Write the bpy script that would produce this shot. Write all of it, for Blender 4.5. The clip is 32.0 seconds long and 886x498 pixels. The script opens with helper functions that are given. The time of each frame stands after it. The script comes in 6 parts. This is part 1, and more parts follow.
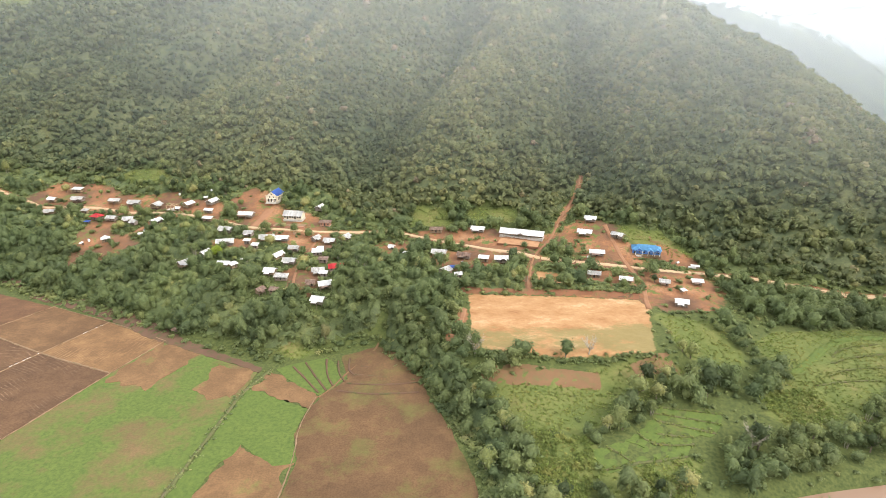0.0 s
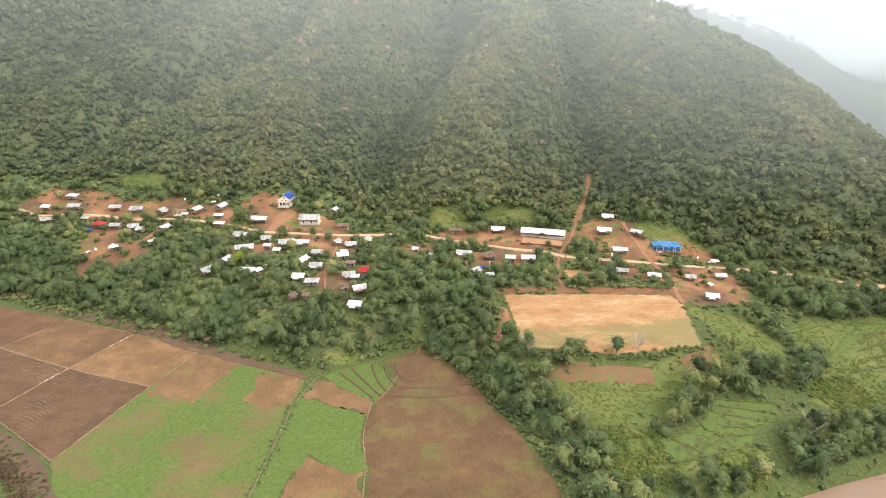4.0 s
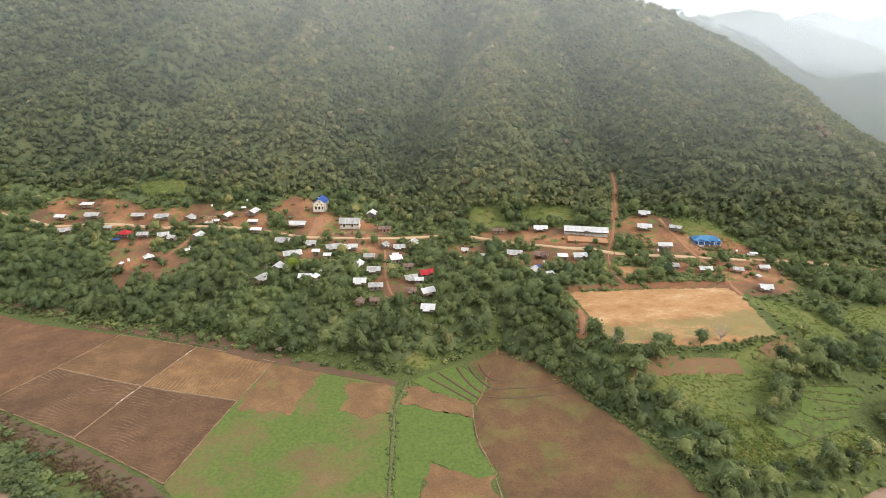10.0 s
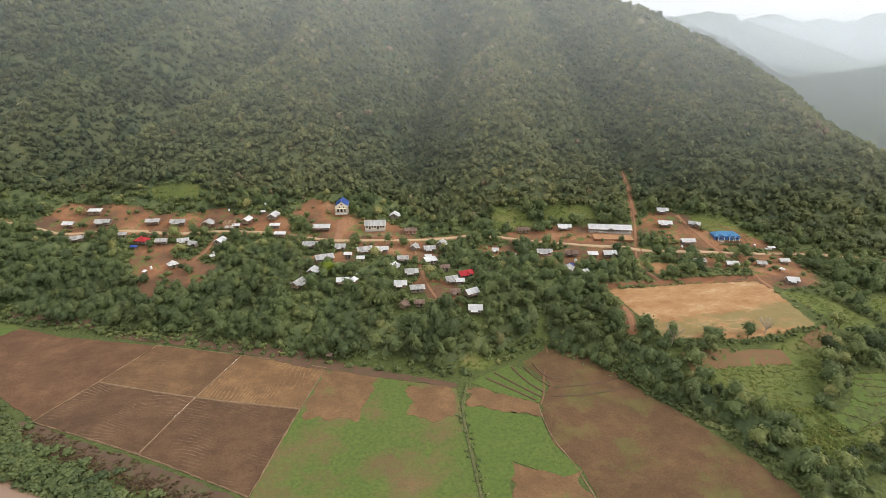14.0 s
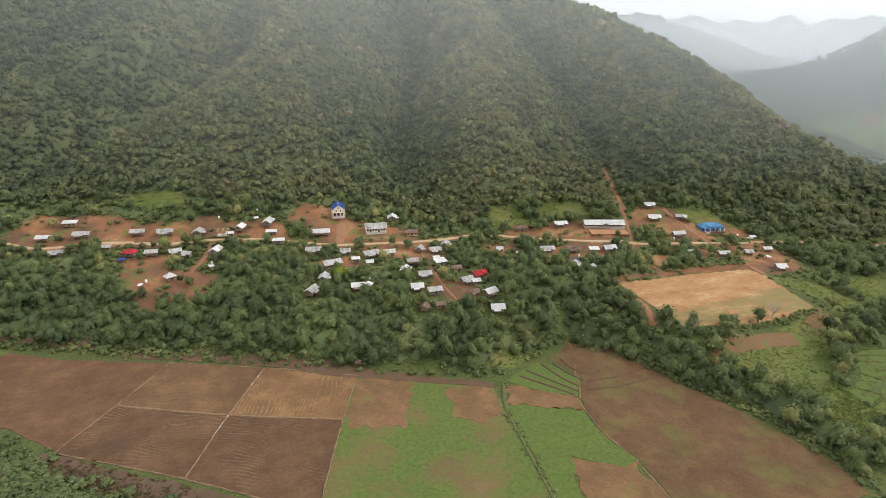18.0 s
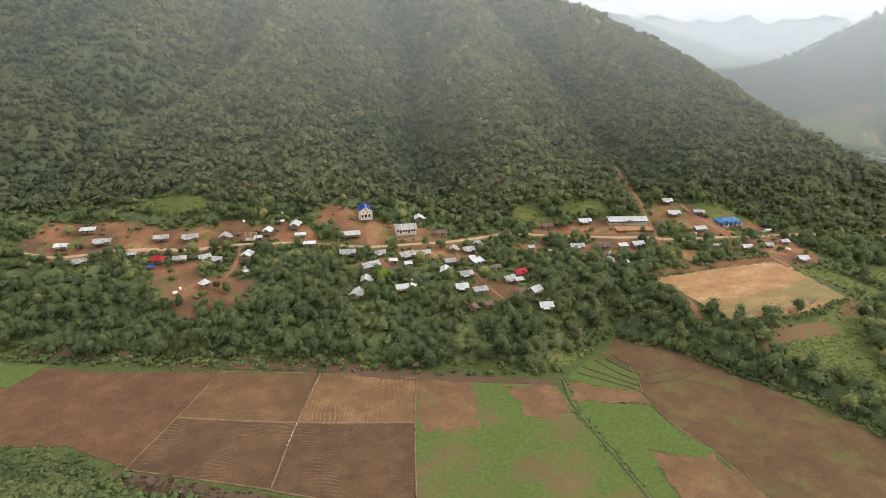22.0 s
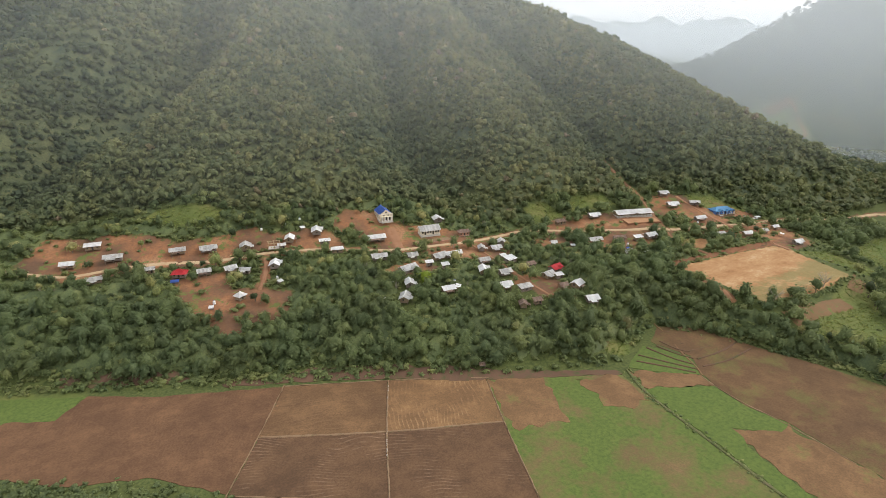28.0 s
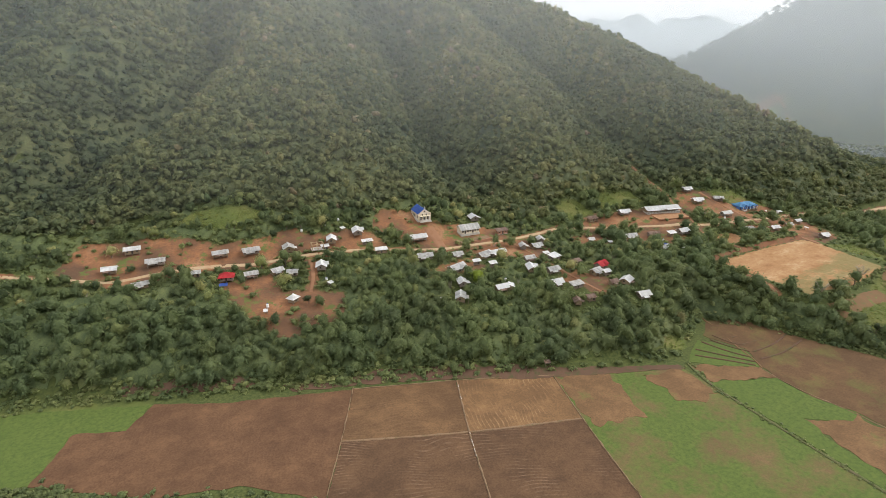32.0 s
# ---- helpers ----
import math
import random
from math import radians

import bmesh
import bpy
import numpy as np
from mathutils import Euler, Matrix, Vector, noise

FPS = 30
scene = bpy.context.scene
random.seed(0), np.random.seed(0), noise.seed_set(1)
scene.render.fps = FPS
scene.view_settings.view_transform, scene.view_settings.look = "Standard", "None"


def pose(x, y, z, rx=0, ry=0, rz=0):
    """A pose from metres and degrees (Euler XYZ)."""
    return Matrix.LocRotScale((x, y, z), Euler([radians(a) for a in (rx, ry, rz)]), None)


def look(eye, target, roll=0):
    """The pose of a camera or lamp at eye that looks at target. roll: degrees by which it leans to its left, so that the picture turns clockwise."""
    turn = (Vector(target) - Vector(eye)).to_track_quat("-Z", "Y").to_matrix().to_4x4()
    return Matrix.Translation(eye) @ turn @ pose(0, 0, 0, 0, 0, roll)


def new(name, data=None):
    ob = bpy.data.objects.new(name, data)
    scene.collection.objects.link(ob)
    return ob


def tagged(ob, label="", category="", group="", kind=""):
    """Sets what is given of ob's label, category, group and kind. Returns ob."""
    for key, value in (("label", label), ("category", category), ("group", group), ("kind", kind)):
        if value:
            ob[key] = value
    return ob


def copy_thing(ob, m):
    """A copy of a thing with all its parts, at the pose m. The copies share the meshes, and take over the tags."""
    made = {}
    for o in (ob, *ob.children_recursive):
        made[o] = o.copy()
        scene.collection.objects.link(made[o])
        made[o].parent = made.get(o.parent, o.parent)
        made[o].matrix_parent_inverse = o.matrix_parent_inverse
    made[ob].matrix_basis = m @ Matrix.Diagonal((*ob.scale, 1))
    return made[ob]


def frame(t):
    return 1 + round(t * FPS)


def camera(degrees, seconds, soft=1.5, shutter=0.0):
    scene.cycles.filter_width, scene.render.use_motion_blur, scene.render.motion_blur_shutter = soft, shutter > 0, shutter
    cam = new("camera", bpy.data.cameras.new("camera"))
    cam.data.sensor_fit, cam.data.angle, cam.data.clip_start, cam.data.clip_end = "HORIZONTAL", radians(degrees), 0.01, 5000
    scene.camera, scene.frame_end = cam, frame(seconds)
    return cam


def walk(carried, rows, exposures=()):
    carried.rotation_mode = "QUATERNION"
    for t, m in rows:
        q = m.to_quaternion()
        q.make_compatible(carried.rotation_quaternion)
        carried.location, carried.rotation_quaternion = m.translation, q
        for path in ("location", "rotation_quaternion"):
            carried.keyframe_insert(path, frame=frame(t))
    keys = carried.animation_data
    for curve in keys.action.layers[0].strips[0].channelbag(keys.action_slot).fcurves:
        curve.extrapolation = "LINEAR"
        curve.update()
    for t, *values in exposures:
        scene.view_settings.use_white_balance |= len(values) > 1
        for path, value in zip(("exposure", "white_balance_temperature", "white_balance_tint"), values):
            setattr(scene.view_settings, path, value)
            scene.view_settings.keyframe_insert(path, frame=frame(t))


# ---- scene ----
cam = camera(76.2, 32.0, soft=0.85)
METRES, EYE, TILT, LEAN, TURN = 280.0, 124.0, -20.3, 0.0, 0.0
ROWS = [
    (0.0, 0.0, 0.0, 0.0, 0.0, 0.0, -0.0),
    (0.5, -0.0142, 0.0001, 0.0003, -0.76, -0.01, 0.26),
    (1.0, -0.0305, 0.0004, 0.0009, -1.5, -0.03, 0.53),
    (1.5, -0.0448, 0.0007, 0.0012, -1.93, -0.03, 0.67),
    (2.0, -0.0609, 0.0012, 0.0016, -2.38, -0.02, 0.81),
    (2.5, -0.0751, 0.0018, 0.002, -2.74, -0.04, 0.93),
    (3.0, -0.0913, 0.0026, 0.0025, -3.14, -0.03, 1.06),
    (3.5, -0.1056, 0.0034, 0.003, -3.49, -0.04, 1.18),
    (5.5, -0.1661, 0.0081, 0.0046, -4.95, -0.03, 1.69),
    (6.0, -0.1825, 0.0094, 0.0054, -5.41, -0.07, 1.85),
    (6.5, -0.1967, 0.0108, 0.0063, -5.87, -0.1, 2.01),
    (7.0, -0.2133, 0.0125, 0.0069, -6.38, -0.11, 2.19),
    (7.5, -0.2274, 0.0142, 0.0078, -6.73, -0.13, 2.32),
    (8.0, -0.2427, 0.0161, 0.0087, -7.16, -0.15, 2.47),
    (8.5, -0.2579, 0.0181, 0.0096, -7.62, -0.17, 2.63),
    (9.0, -0.2732, 0.0204, 0.0109, -8.02, -0.21, 2.77),
    (9.5, -0.2886, 0.0225, 0.0115, -8.29, -0.21, 2.84),
    (10.0, -0.3039, 0.025, 0.0126, -8.53, -0.23, 2.92),
    (10.5, -0.3195, 0.0275, 0.0136, -8.77, -0.24, 2.98),
    (11.0, -0.3348, 0.0298, 0.0144, -9.32, -0.28, 3.17),
    (11.5, -0.351, 0.0328, 0.0157, -10.05, -0.33, 3.41),
    (12.0, -0.3667, 0.0358, 0.0169, -10.5, -0.35, 3.55),
    (12.5, -0.3825, 0.0388, 0.018, -10.92, -0.37, 3.69),
    (13.0, -0.3983, 0.0422, 0.0197, -11.39, -0.41, 3.85),
    (13.5, -0.4141, 0.0455, 0.0207, -11.84, -0.43, 3.98),
    (14.0, -0.4297, 0.049, 0.022, -12.19, -0.45, 4.1),
    (14.5, -0.445, 0.0524, 0.0233, -12.78, -0.5, 4.3),
    (16.5, -0.507, 0.0697, 0.0306, -16.29, -0.86, 5.48),
    (17.0, -0.522, 0.0743, 0.0324, -17.0, -0.93, 5.71),
    (17.5, -0.5371, 0.0791, 0.0341, -17.71, -1.0, 5.93),
    (18.0, -0.5519, 0.0841, 0.0361, -18.41, -1.07, 6.16),
    (18.5, -0.567, 0.0894, 0.0379, -19.11, -1.15, 6.4),
    (19.0, -0.5818, 0.0947, 0.04, -19.66, -1.21, 6.59),
    (19.5, -0.5966, 0.1002, 0.0421, -20.16, -1.28, 6.76),
    (20.0, -0.6111, 0.1058, 0.044, -20.65, -1.34, 6.93),
    (20.5, -0.6257, 0.1115, 0.0461, -21.09, -1.4, 7.09),
    (21.0, -0.6403, 0.1174, 0.048, -21.3, -1.44, 7.17),
    (21.5, -0.6535, 0.1226, 0.0498, -21.47, -1.47, 7.24),
    (22.0, -0.6688, 0.1289, 0.0521, -21.74, -1.53, 7.35),
    (22.5, -0.682, 0.1343, 0.0541, -21.97, -1.57, 7.44),
    (23.0, -0.6972, 0.1406, 0.0563, -22.22, -1.61, 7.54),
    (23.5, -0.7105, 0.1463, 0.0581, -22.39, -1.62, 7.61),
    (24.0, -0.7255, 0.1525, 0.0605, -22.59, -1.68, 7.7),
    (24.5, -0.7385, 0.1582, 0.0627, -23.12, -1.74, 7.89),
    (25.0, -0.7536, 0.165, 0.0653, -23.8, -1.83, 8.13),
    (25.5, -0.7667, 0.1711, 0.0674, -24.42, -1.91, 8.33),
    (27.5, -0.8215, 0.2003, 0.0774, -28.05, -2.44, 9.49),
    (28.0, -0.8358, 0.2084, 0.0802, -28.95, -2.6, 9.78),
    (28.5, -0.8482, 0.2156, 0.0828, -29.51, -2.75, 9.95),
    (29.0, -0.8622, 0.224, 0.0859, -30.03, -2.88, 10.12),
    (29.5, -0.8743, 0.2314, 0.0887, -30.44, -2.97, 10.25),
    (30.0, -0.8882, 0.2399, 0.0918, -30.8, -3.05, 10.36),
    (30.5, -0.9004, 0.2475, 0.0943, -31.02, -3.1, 10.43),
    (31.0, -0.9142, 0.256, 0.0974, -31.21, -3.15, 10.48),
    (31.5, -0.9264, 0.2635, 0.1002, -31.3, -3.18, 10.5),
    (32.0, -0.9403, 0.272, 0.1034, -31.37, -3.21, 10.53),
]
EXPOSURES = [(0.0, 0.75), (3.0, 0.70), (6.0, 0.60), (8.0, 0.48), (10.0, 0.33), (12.0, 0.18), (14.0, 0.03), (17.0, 0.0), (32.0, 0.0)]
walk(cam, [(t, pose(0, 0, EYE, TILT, LEAN, TURN) @ pose(METRES * x, METRES * y, METRES * z, 90 + pitch, roll, yaw)) for t, x, y, z, yaw, pitch, roll in ROWS], EXPOSURES)

# ---- world, sun and mist light ----
def nodes_of(owner):
    owner.use_nodes = True
    tree = owner.node_tree
    tree.nodes.clear()
    return tree


world = bpy.data.worlds.new("overcast_sky")
scene.world = world
wt = nodes_of(world)
sky = wt.nodes.new("ShaderNodeTexSky")
sky.sky_type, sky.sun_disc = "NISHITA", False
sky.sun_elevation, sky.sun_rotation, sky.air_density, sky.dust_density = radians(40), radians(114), 1.2, 4.0
bg_sky, bg_cloud, w_add, w_out = wt.nodes.new("ShaderNodeBackground"), wt.nodes.new("ShaderNodeBackground"), wt.nodes.new("ShaderNodeAddShader"), wt.nodes.new("ShaderNodeOutputWorld")
bg_sky.inputs[1].default_value = 0.05
bg_cloud.inputs[0].default_value, bg_cloud.inputs[1].default_value = (0.98, 0.99, 1.0, 1), 1.12
wt.links.new(sky.outputs[0], bg_sky.inputs[0])
wt.links.new(bg_sky.outputs[0], w_add.inputs[0])
wt.links.new(bg_cloud.outputs[0], w_add.inputs[1])
wt.links.new(w_add.outputs[0], w_out.inputs[0])
sun_data = bpy.data.lights.new("sun", "SUN")
sun_data.energy, sun_data.angle, sun_data.color = 1.7, radians(20), (1.0, 0.97, 0.92)
sun = new("sun", sun_data)
sun.matrix_world = look((350, -40, 320), (0, 120, 0))


# ---- materials ----
def shader(name, rough=0.9):
    m = bpy.data.materials.new(name)
    t = nodes_of(m)
    out, b = t.nodes.new("ShaderNodeOutputMaterial"), t.nodes.new("ShaderNodeBsdfPrincipled")
    b.inputs["Roughness"].default_value = rough
    b.inputs["Specular IOR Level"].default_value = 0.25
    t.links.new(b.outputs[0], out.inputs[0])
    return m, t, b


def noise_of(t, scale, detail=4, vector=None, rough=0.55):
    n = t.nodes.new("ShaderNodeTexNoise")
    n.inputs["Scale"].default_value, n.inputs["Detail"].default_value, n.inputs["Roughness"].default_value = scale, detail, rough
    t.links.new(vector if vector else place_of(t), n.inputs["Vector"])
    return n.outputs["Fac"]


def place_of(t):
    g = t.nodes.new("ShaderNodeNewGeometry")
    return g.outputs["Position"]


def ramp(t, fac, stops):
    r = t.nodes.new("ShaderNodeValToRGB")
    e = r.color_ramp.elements
    while len(e) < len(stops):
        e.new(0.5)
    for k, (p, c) in enumerate(stops):
        e[k].position, e[k].color = p, (*c, 1) if len(c) == 3 else c
    t.links.new(fac, r.inputs[0])
    return r.outputs[0]


def mix(t, fac, a, b, mode="MIX"):
    m = t.nodes.new("ShaderNodeMix")
    m.data_type, m.blend_type = "RGBA", mode
    for sock, v in ((m.inputs[0], fac), (m.inputs[6], a), (m.inputs[7], b)):
        if isinstance(v, (int, float)):
            sock.default_value = v
        elif isinstance(v, tuple):
            sock.default_value = (*v, 1)
        else:
            t.links.new(v, sock)
    return m.outputs[2]


def calc(t, op, a, b=0.0, c=None):
    m = t.nodes.new("ShaderNodeMath")
    m.operation = op
    for sock, v in zip(m.inputs, (a, b, c)):
        if v is None:
            continue
        if isinstance(v, (int, float)):
            sock.default_value = v
        else:
            t.links.new(v, sock)
    return m.outputs[0]


def bump(t, b, fac, strength, distance):
    n = t.nodes.new("ShaderNodeBump")
    n.inputs["Strength"].default_value, n.inputs["Distance"].default_value = strength, distance
    t.links.new(fac, n.inputs["Height"])
    t.links.new(n.outputs[0], b.inputs["Normal"])


def attr(t, name):
    a = t.nodes.new("ShaderNodeAttribute")
    a.attribute_name = name
    return a.outputs["Fac"]


def edge_mask(t, value, wobble, amount=0.5):
    """A mask with a ragged edge, from a smooth 0 to 1 value and a noise."""
    s = calc(t, "MULTIPLY_ADD", calc(t, "SUBTRACT", wobble, 0.5), amount * 2, value)
    return ramp(t, s, [(0.42, (0, 0, 0)), (0.58, (1, 1, 1))])


def ground_material():
    m, t, b = shader("ground_cover", 0.95)
    big, mid, fine = noise_of(t, 0.02, 5), noise_of(t, 0.11, 6), noise_of(t, 0.9, 5)
    green = mix(t, mid, (0.066, 0.082, 0.024), (0.124, 0.136, 0.040))
    green = mix(t, ramp(t, fine, [(0.35, (0, 0, 0)), (0.7, (1, 1, 1))]), green, (0.040, 0.055, 0.016))
    meadow = ramp(t, noise_of(t, 0.075, 6, None, 0.62), [(0.3, (0.070, 0.092, 0.025)), (0.45, (0.104, 0.125, 0.033)), (0.58, (0.142, 0.146, 0.044)), (0.72, (0.178, 0.138, 0.058))])
    meadow = mix(t, ramp(t, fine, [(0.4, (0, 0, 0)), (0.75, (1, 1, 1))]), meadow, (0.098, 0.118, 0.030))
    patch = noise_of(t, 0.055, 5, None, 0.6)
    earth = ramp(t, patch, [(0.34, (0.105, 0.060, 0.036)), (0.46, (0.175, 0.088, 0.046)), (0.57, (0.262, 0.118, 0.054)), (0.72, (0.35, 0.195, 0.102))])
    earth = mix(t, ramp(t, fine, [(0.42, (0, 0, 0)), (0.75, (0.8, 0.8, 0.8))]), earth, (0.125, 0.068, 0.042))
    weeds = ramp(t, calc(t, "MULTIPLY_ADD", noise_of(t, 0.19, 6, None, 0.68), 0.8, calc(t, "MULTIPLY", noise_of(t, 0.045, 3), 0.35)), [(0.630, (0, 0, 0)), (0.68, (1, 1, 1))])
    earth = mix(t, weeds, earth, meadow)
    mp = t.nodes.new("ShaderNodeMapping")
    mp.inputs["Scale"].default_value = (0.75, 1.3, 1.0)
    t.links.new(place_of(t), mp.inputs["Vector"])
    long_grain = mp.outputs[0]
    sand = ramp(t, noise_of(t, 0.09, 8, long_grain, 0.72), [(0.30, (0.22, 0.102, 0.044)), (0.42, (0.30, 0.156, 0.068)), (0.56, (0.375, 0.220, 0.104)), (0.72, (0.51, 0.365, 0.215))])
    sand = mix(t, ramp(t, fine, [(0.5, (0, 0, 0)), (0.8, (0.7, 0.7, 0.7))]), sand, (0.30, 0.165, 0.08))
    turf = calc(t, "ADD", calc(t, "MULTIPLY", noise_of(t, 0.12, 8, long_grain, 0.74), 1.0), calc(t, "MULTIPLY_ADD", attr(t, "turf"), 0.32, -0.25))
    sand = mix(t, ramp(t, turf, [(0.46, (0, 0, 0)), (0.60, (0.75, 0.75, 0.75))]), sand, (0.175, 0.155, 0.060))
    c = mix(t, edge_mask(t, attr(t, "meadow"), mid, 0.6), green, meadow)
    c = mix(t, edge_mask(t, attr(t, "earth"), noise_of(t, 0.25, 6), 0.55), c, earth)
    c = mix(t, edge_mask(t, attr(t, "sand"), noise_of(t, 0.3, 6), 0.45), c, sand)
    far = mix(t, ramp(t, noise_of(t, 0.035, 7, None, 0.75), [(0.35, (0, 0, 0)), (0.65, (1, 1, 1))]), (0.016, 0.026, 0.012), (0.115, 0.135, 0.055))
    c = mix(t, attr(t, "far"), c, far)
    t.links.new(c, b.inputs["Base Color"])
    bump(t, b, fine, 0.6, 0.35)
    return m


def soil_material(name, dark, light, angle, streak=0.5, green=0.0, size=1.1, cap=0.95):
    """Ploughed or harrowed soil with curved tractor lines and, where green > 0, young growth in patches."""
    m, t, b = shader(name, 0.95)
    big, mid, fine = noise_of(t, 0.035, 5), noise_of(t, 0.16, 6), noise_of(t, 1.6, 5)
    mp = t.nodes.new("ShaderNodeMapping")
    mp.inputs["Rotation"].default_value = (0, 0, radians(angle))
    nz, sc, ad = t.nodes.new("ShaderNodeTexNoise"), t.nodes.new("ShaderNodeVectorMath"), t.nodes.new("ShaderNodeVectorMath")
    nz.inputs["Scale"].default_value, nz.inputs["Detail"].default_value = 0.022, 2
    sc.operation, sc.inputs["Scale"].default_value = "SCALE", 24
    t.links.new(place_of(t), nz.inputs["Vector"])
    t.links.new(nz.outputs["Color"], sc.inputs[0])
    t.links.new(place_of(t), ad.inputs[0])
    t.links.new(sc.outputs[0], ad.inputs[1])
    t.links.new(ad.outputs[0], mp.inputs["Vector"])
    w = t.nodes.new("ShaderNodeTexWave")
    w.inputs["Scale"].default_value, w.inputs["Distortion"].default_value, w.inputs["Detail"].default_value, w.inputs["Detail Scale"].default_value = 0.26 / size, 3, 3, 0.3
    t.links.new(mp.outputs[0], w.inputs["Vector"])
    c = mix(t, ramp(t, big, [(0.3, (0, 0, 0)), (0.7, (1, 1, 1))]), dark, light)
    c = mix(t, ramp(t, mid, [(0.4, (0, 0, 0)), (0.8, (0.7, 0.7, 0.7))]), c, tuple(v * 0.72 for v in dark))
    line = calc(t, "MULTIPLY", ramp(t, w.outputs["Fac"], [(0.72, (0, 0, 0)), (0.95, (1, 1, 1))]), ramp(t, noise_of(t, 0.05, 4), [(0.46, (0, 0, 0)), (0.62, (1, 1, 1))]))
    line = calc(t, "MULTIPLY", line, ramp(t, noise_of(t, 0.4, 5), [(0.35, (0, 0, 0)), (0.6, (1, 1, 1))]))
    c = mix(t, calc(t, "MULTIPLY", line, streak), c, tuple(min(1, v * 1.9 + 0.06) for v in light))
    c = mix(t, calc(t, "MULTIPLY", ramp(t, fine, [(0.38, (0, 0, 0)), (0.66, (1, 1, 1))]), 0.5), c, tuple(v * 0.62 for v in dark))
    c = mix(t, ramp(t, noise_of(t, 0.11, 6, None, 0.72), [(0.48, (0, 0, 0)), (0.75, (0.5, 0.5, 0.5))]), c, tuple(min(1, v * 1.4) for v in light))
    if green:
        g = mix(t, mid, (0.070, 0.112, 0.022), (0.126, 0.158, 0.036))
        g = mix(t, ramp(t, noise_of(t, 0.7, 6, None, 0.7), [(0.4, (0, 0, 0)), (0.7, (1, 1, 1))]), g, (0.058, 0.090, 0.021))
        s = calc(t, "ADD", calc(t, "MULTIPLY", noise_of(t, 0.055, 6, None, 0.62), 1.0), green - 0.5)
        s = calc(t, "MULTIPLY_ADD", calc(t, "SUBTRACT", noise_of(t, 0.5, 4), 0.5), 0.22, s)
        c = mix(t, ramp(t, s, [(0.40, (0, 0, 0)), (0.60, (cap, cap, cap))]), c, g)
    t.links.new(c, b.inputs["Base Color"])
    bump(t, b, fine if streak < 0.3 else calc(t, "MULTIPLY_ADD", w.outputs["Fac"], 0.08, fine), 0.5, 0.15)
    return m


def leaf_material(name, per_tree, stops, gloss=0.6, grain=1.1):
    m, t, b = shader(name, gloss)
    if per_tree:
        oi = t.nodes.new("ShaderNodeObjectInfo")
        v = oi.outputs["Random"]
    else:
        v = attr(t, "tint")
    g = t.nodes.new("ShaderNodeNewGeometry")
    c = ramp(t, v, stops)
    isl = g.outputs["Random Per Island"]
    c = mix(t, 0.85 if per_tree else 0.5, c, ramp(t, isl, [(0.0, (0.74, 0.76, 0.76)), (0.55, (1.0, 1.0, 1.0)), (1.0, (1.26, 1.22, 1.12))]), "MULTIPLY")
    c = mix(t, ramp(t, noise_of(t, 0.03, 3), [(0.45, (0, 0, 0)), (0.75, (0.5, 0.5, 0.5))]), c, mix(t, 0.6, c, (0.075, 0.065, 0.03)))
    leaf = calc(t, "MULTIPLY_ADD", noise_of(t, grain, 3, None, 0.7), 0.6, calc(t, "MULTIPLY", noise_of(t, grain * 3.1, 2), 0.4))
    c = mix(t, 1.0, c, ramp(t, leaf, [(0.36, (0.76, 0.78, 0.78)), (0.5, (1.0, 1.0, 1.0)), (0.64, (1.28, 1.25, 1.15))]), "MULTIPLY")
    bump(t, b, leaf, 0.5, 0.5 / grain)
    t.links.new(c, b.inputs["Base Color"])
    tl, mx = t.nodes.new("ShaderNodeBsdfTranslucent"), t.nodes.new("ShaderNodeMixShader")
    t.links.new(c, tl.inputs[0])
    mx.inputs[0].default_value = 0.48
    t.links.new(b.outputs[0], mx.inputs[1])
    t.links.new(tl.outputs[0], mx.inputs[2])
    out = next(n for n in t.nodes if n.bl_idname == "ShaderNodeOutputMaterial")
    t.links.new(mx.outputs[0], out.inputs[0])
    return m


def plain_material(name, a, c2, scale=0.8, rough=0.8, metal=0.0, dirt=None, sheet=0.0, bump_d=0.02):
    m, t, b = shader(name, rough)
    b.inputs["Metallic"].default_value = metal
    n, n2 = noise_of(t, scale, 5), noise_of(t, scale * 7, 4)
    c = mix(t, n, a, c2)
    if dirt:
        c = mix(t, ramp(t, calc(t, "MULTIPLY_ADD", n2, 0.35, calc(t, "MULTIPLY", noise_of(t, scale * 1.7, 6), 0.65)), [(0.5, (0, 0, 0)), (0.68, (1, 1, 1))]), c, dirt)
    if sheet:
        tc, sn, wn, oi = (t.nodes.new("ShaderNode" + k) for k in ("TexCoord", "VectorMath", "TexWhiteNoise", "ObjectInfo"))
        sn.operation, sn.inputs[1].default_value = "SNAP", (0.95, 50, 50)
        t.links.new(tc.outputs["Object"], sn.inputs[0])
        ad = t.nodes.new("ShaderNodeVectorMath")
        t.links.new(sn.outputs[0], ad.inputs[0])
        t.links.new(oi.outputs["Random"], ad.inputs[1])
        t.links.new(ad.outputs[0], wn.inputs["Vector"])
        k = ramp(t, wn.outputs["Value"], [(0, (1 - sheet,) * 3), (1, (1 + sheet * 0.35,) * 3)])
        c = mix(t, 1.0, c, k, "MULTIPLY")
        k = ramp(t, oi.outputs["Random"], [(0, (0.88, 0.87, 0.85)), (1, (1.05, 1.05, 1.05))])
        c = mix(t, 1.0, c, k, "MULTIPLY")
    t.links.new(c, b.inputs["Base Color"])
    bump(t, b, n2, 0.3, bump_d)
    return m


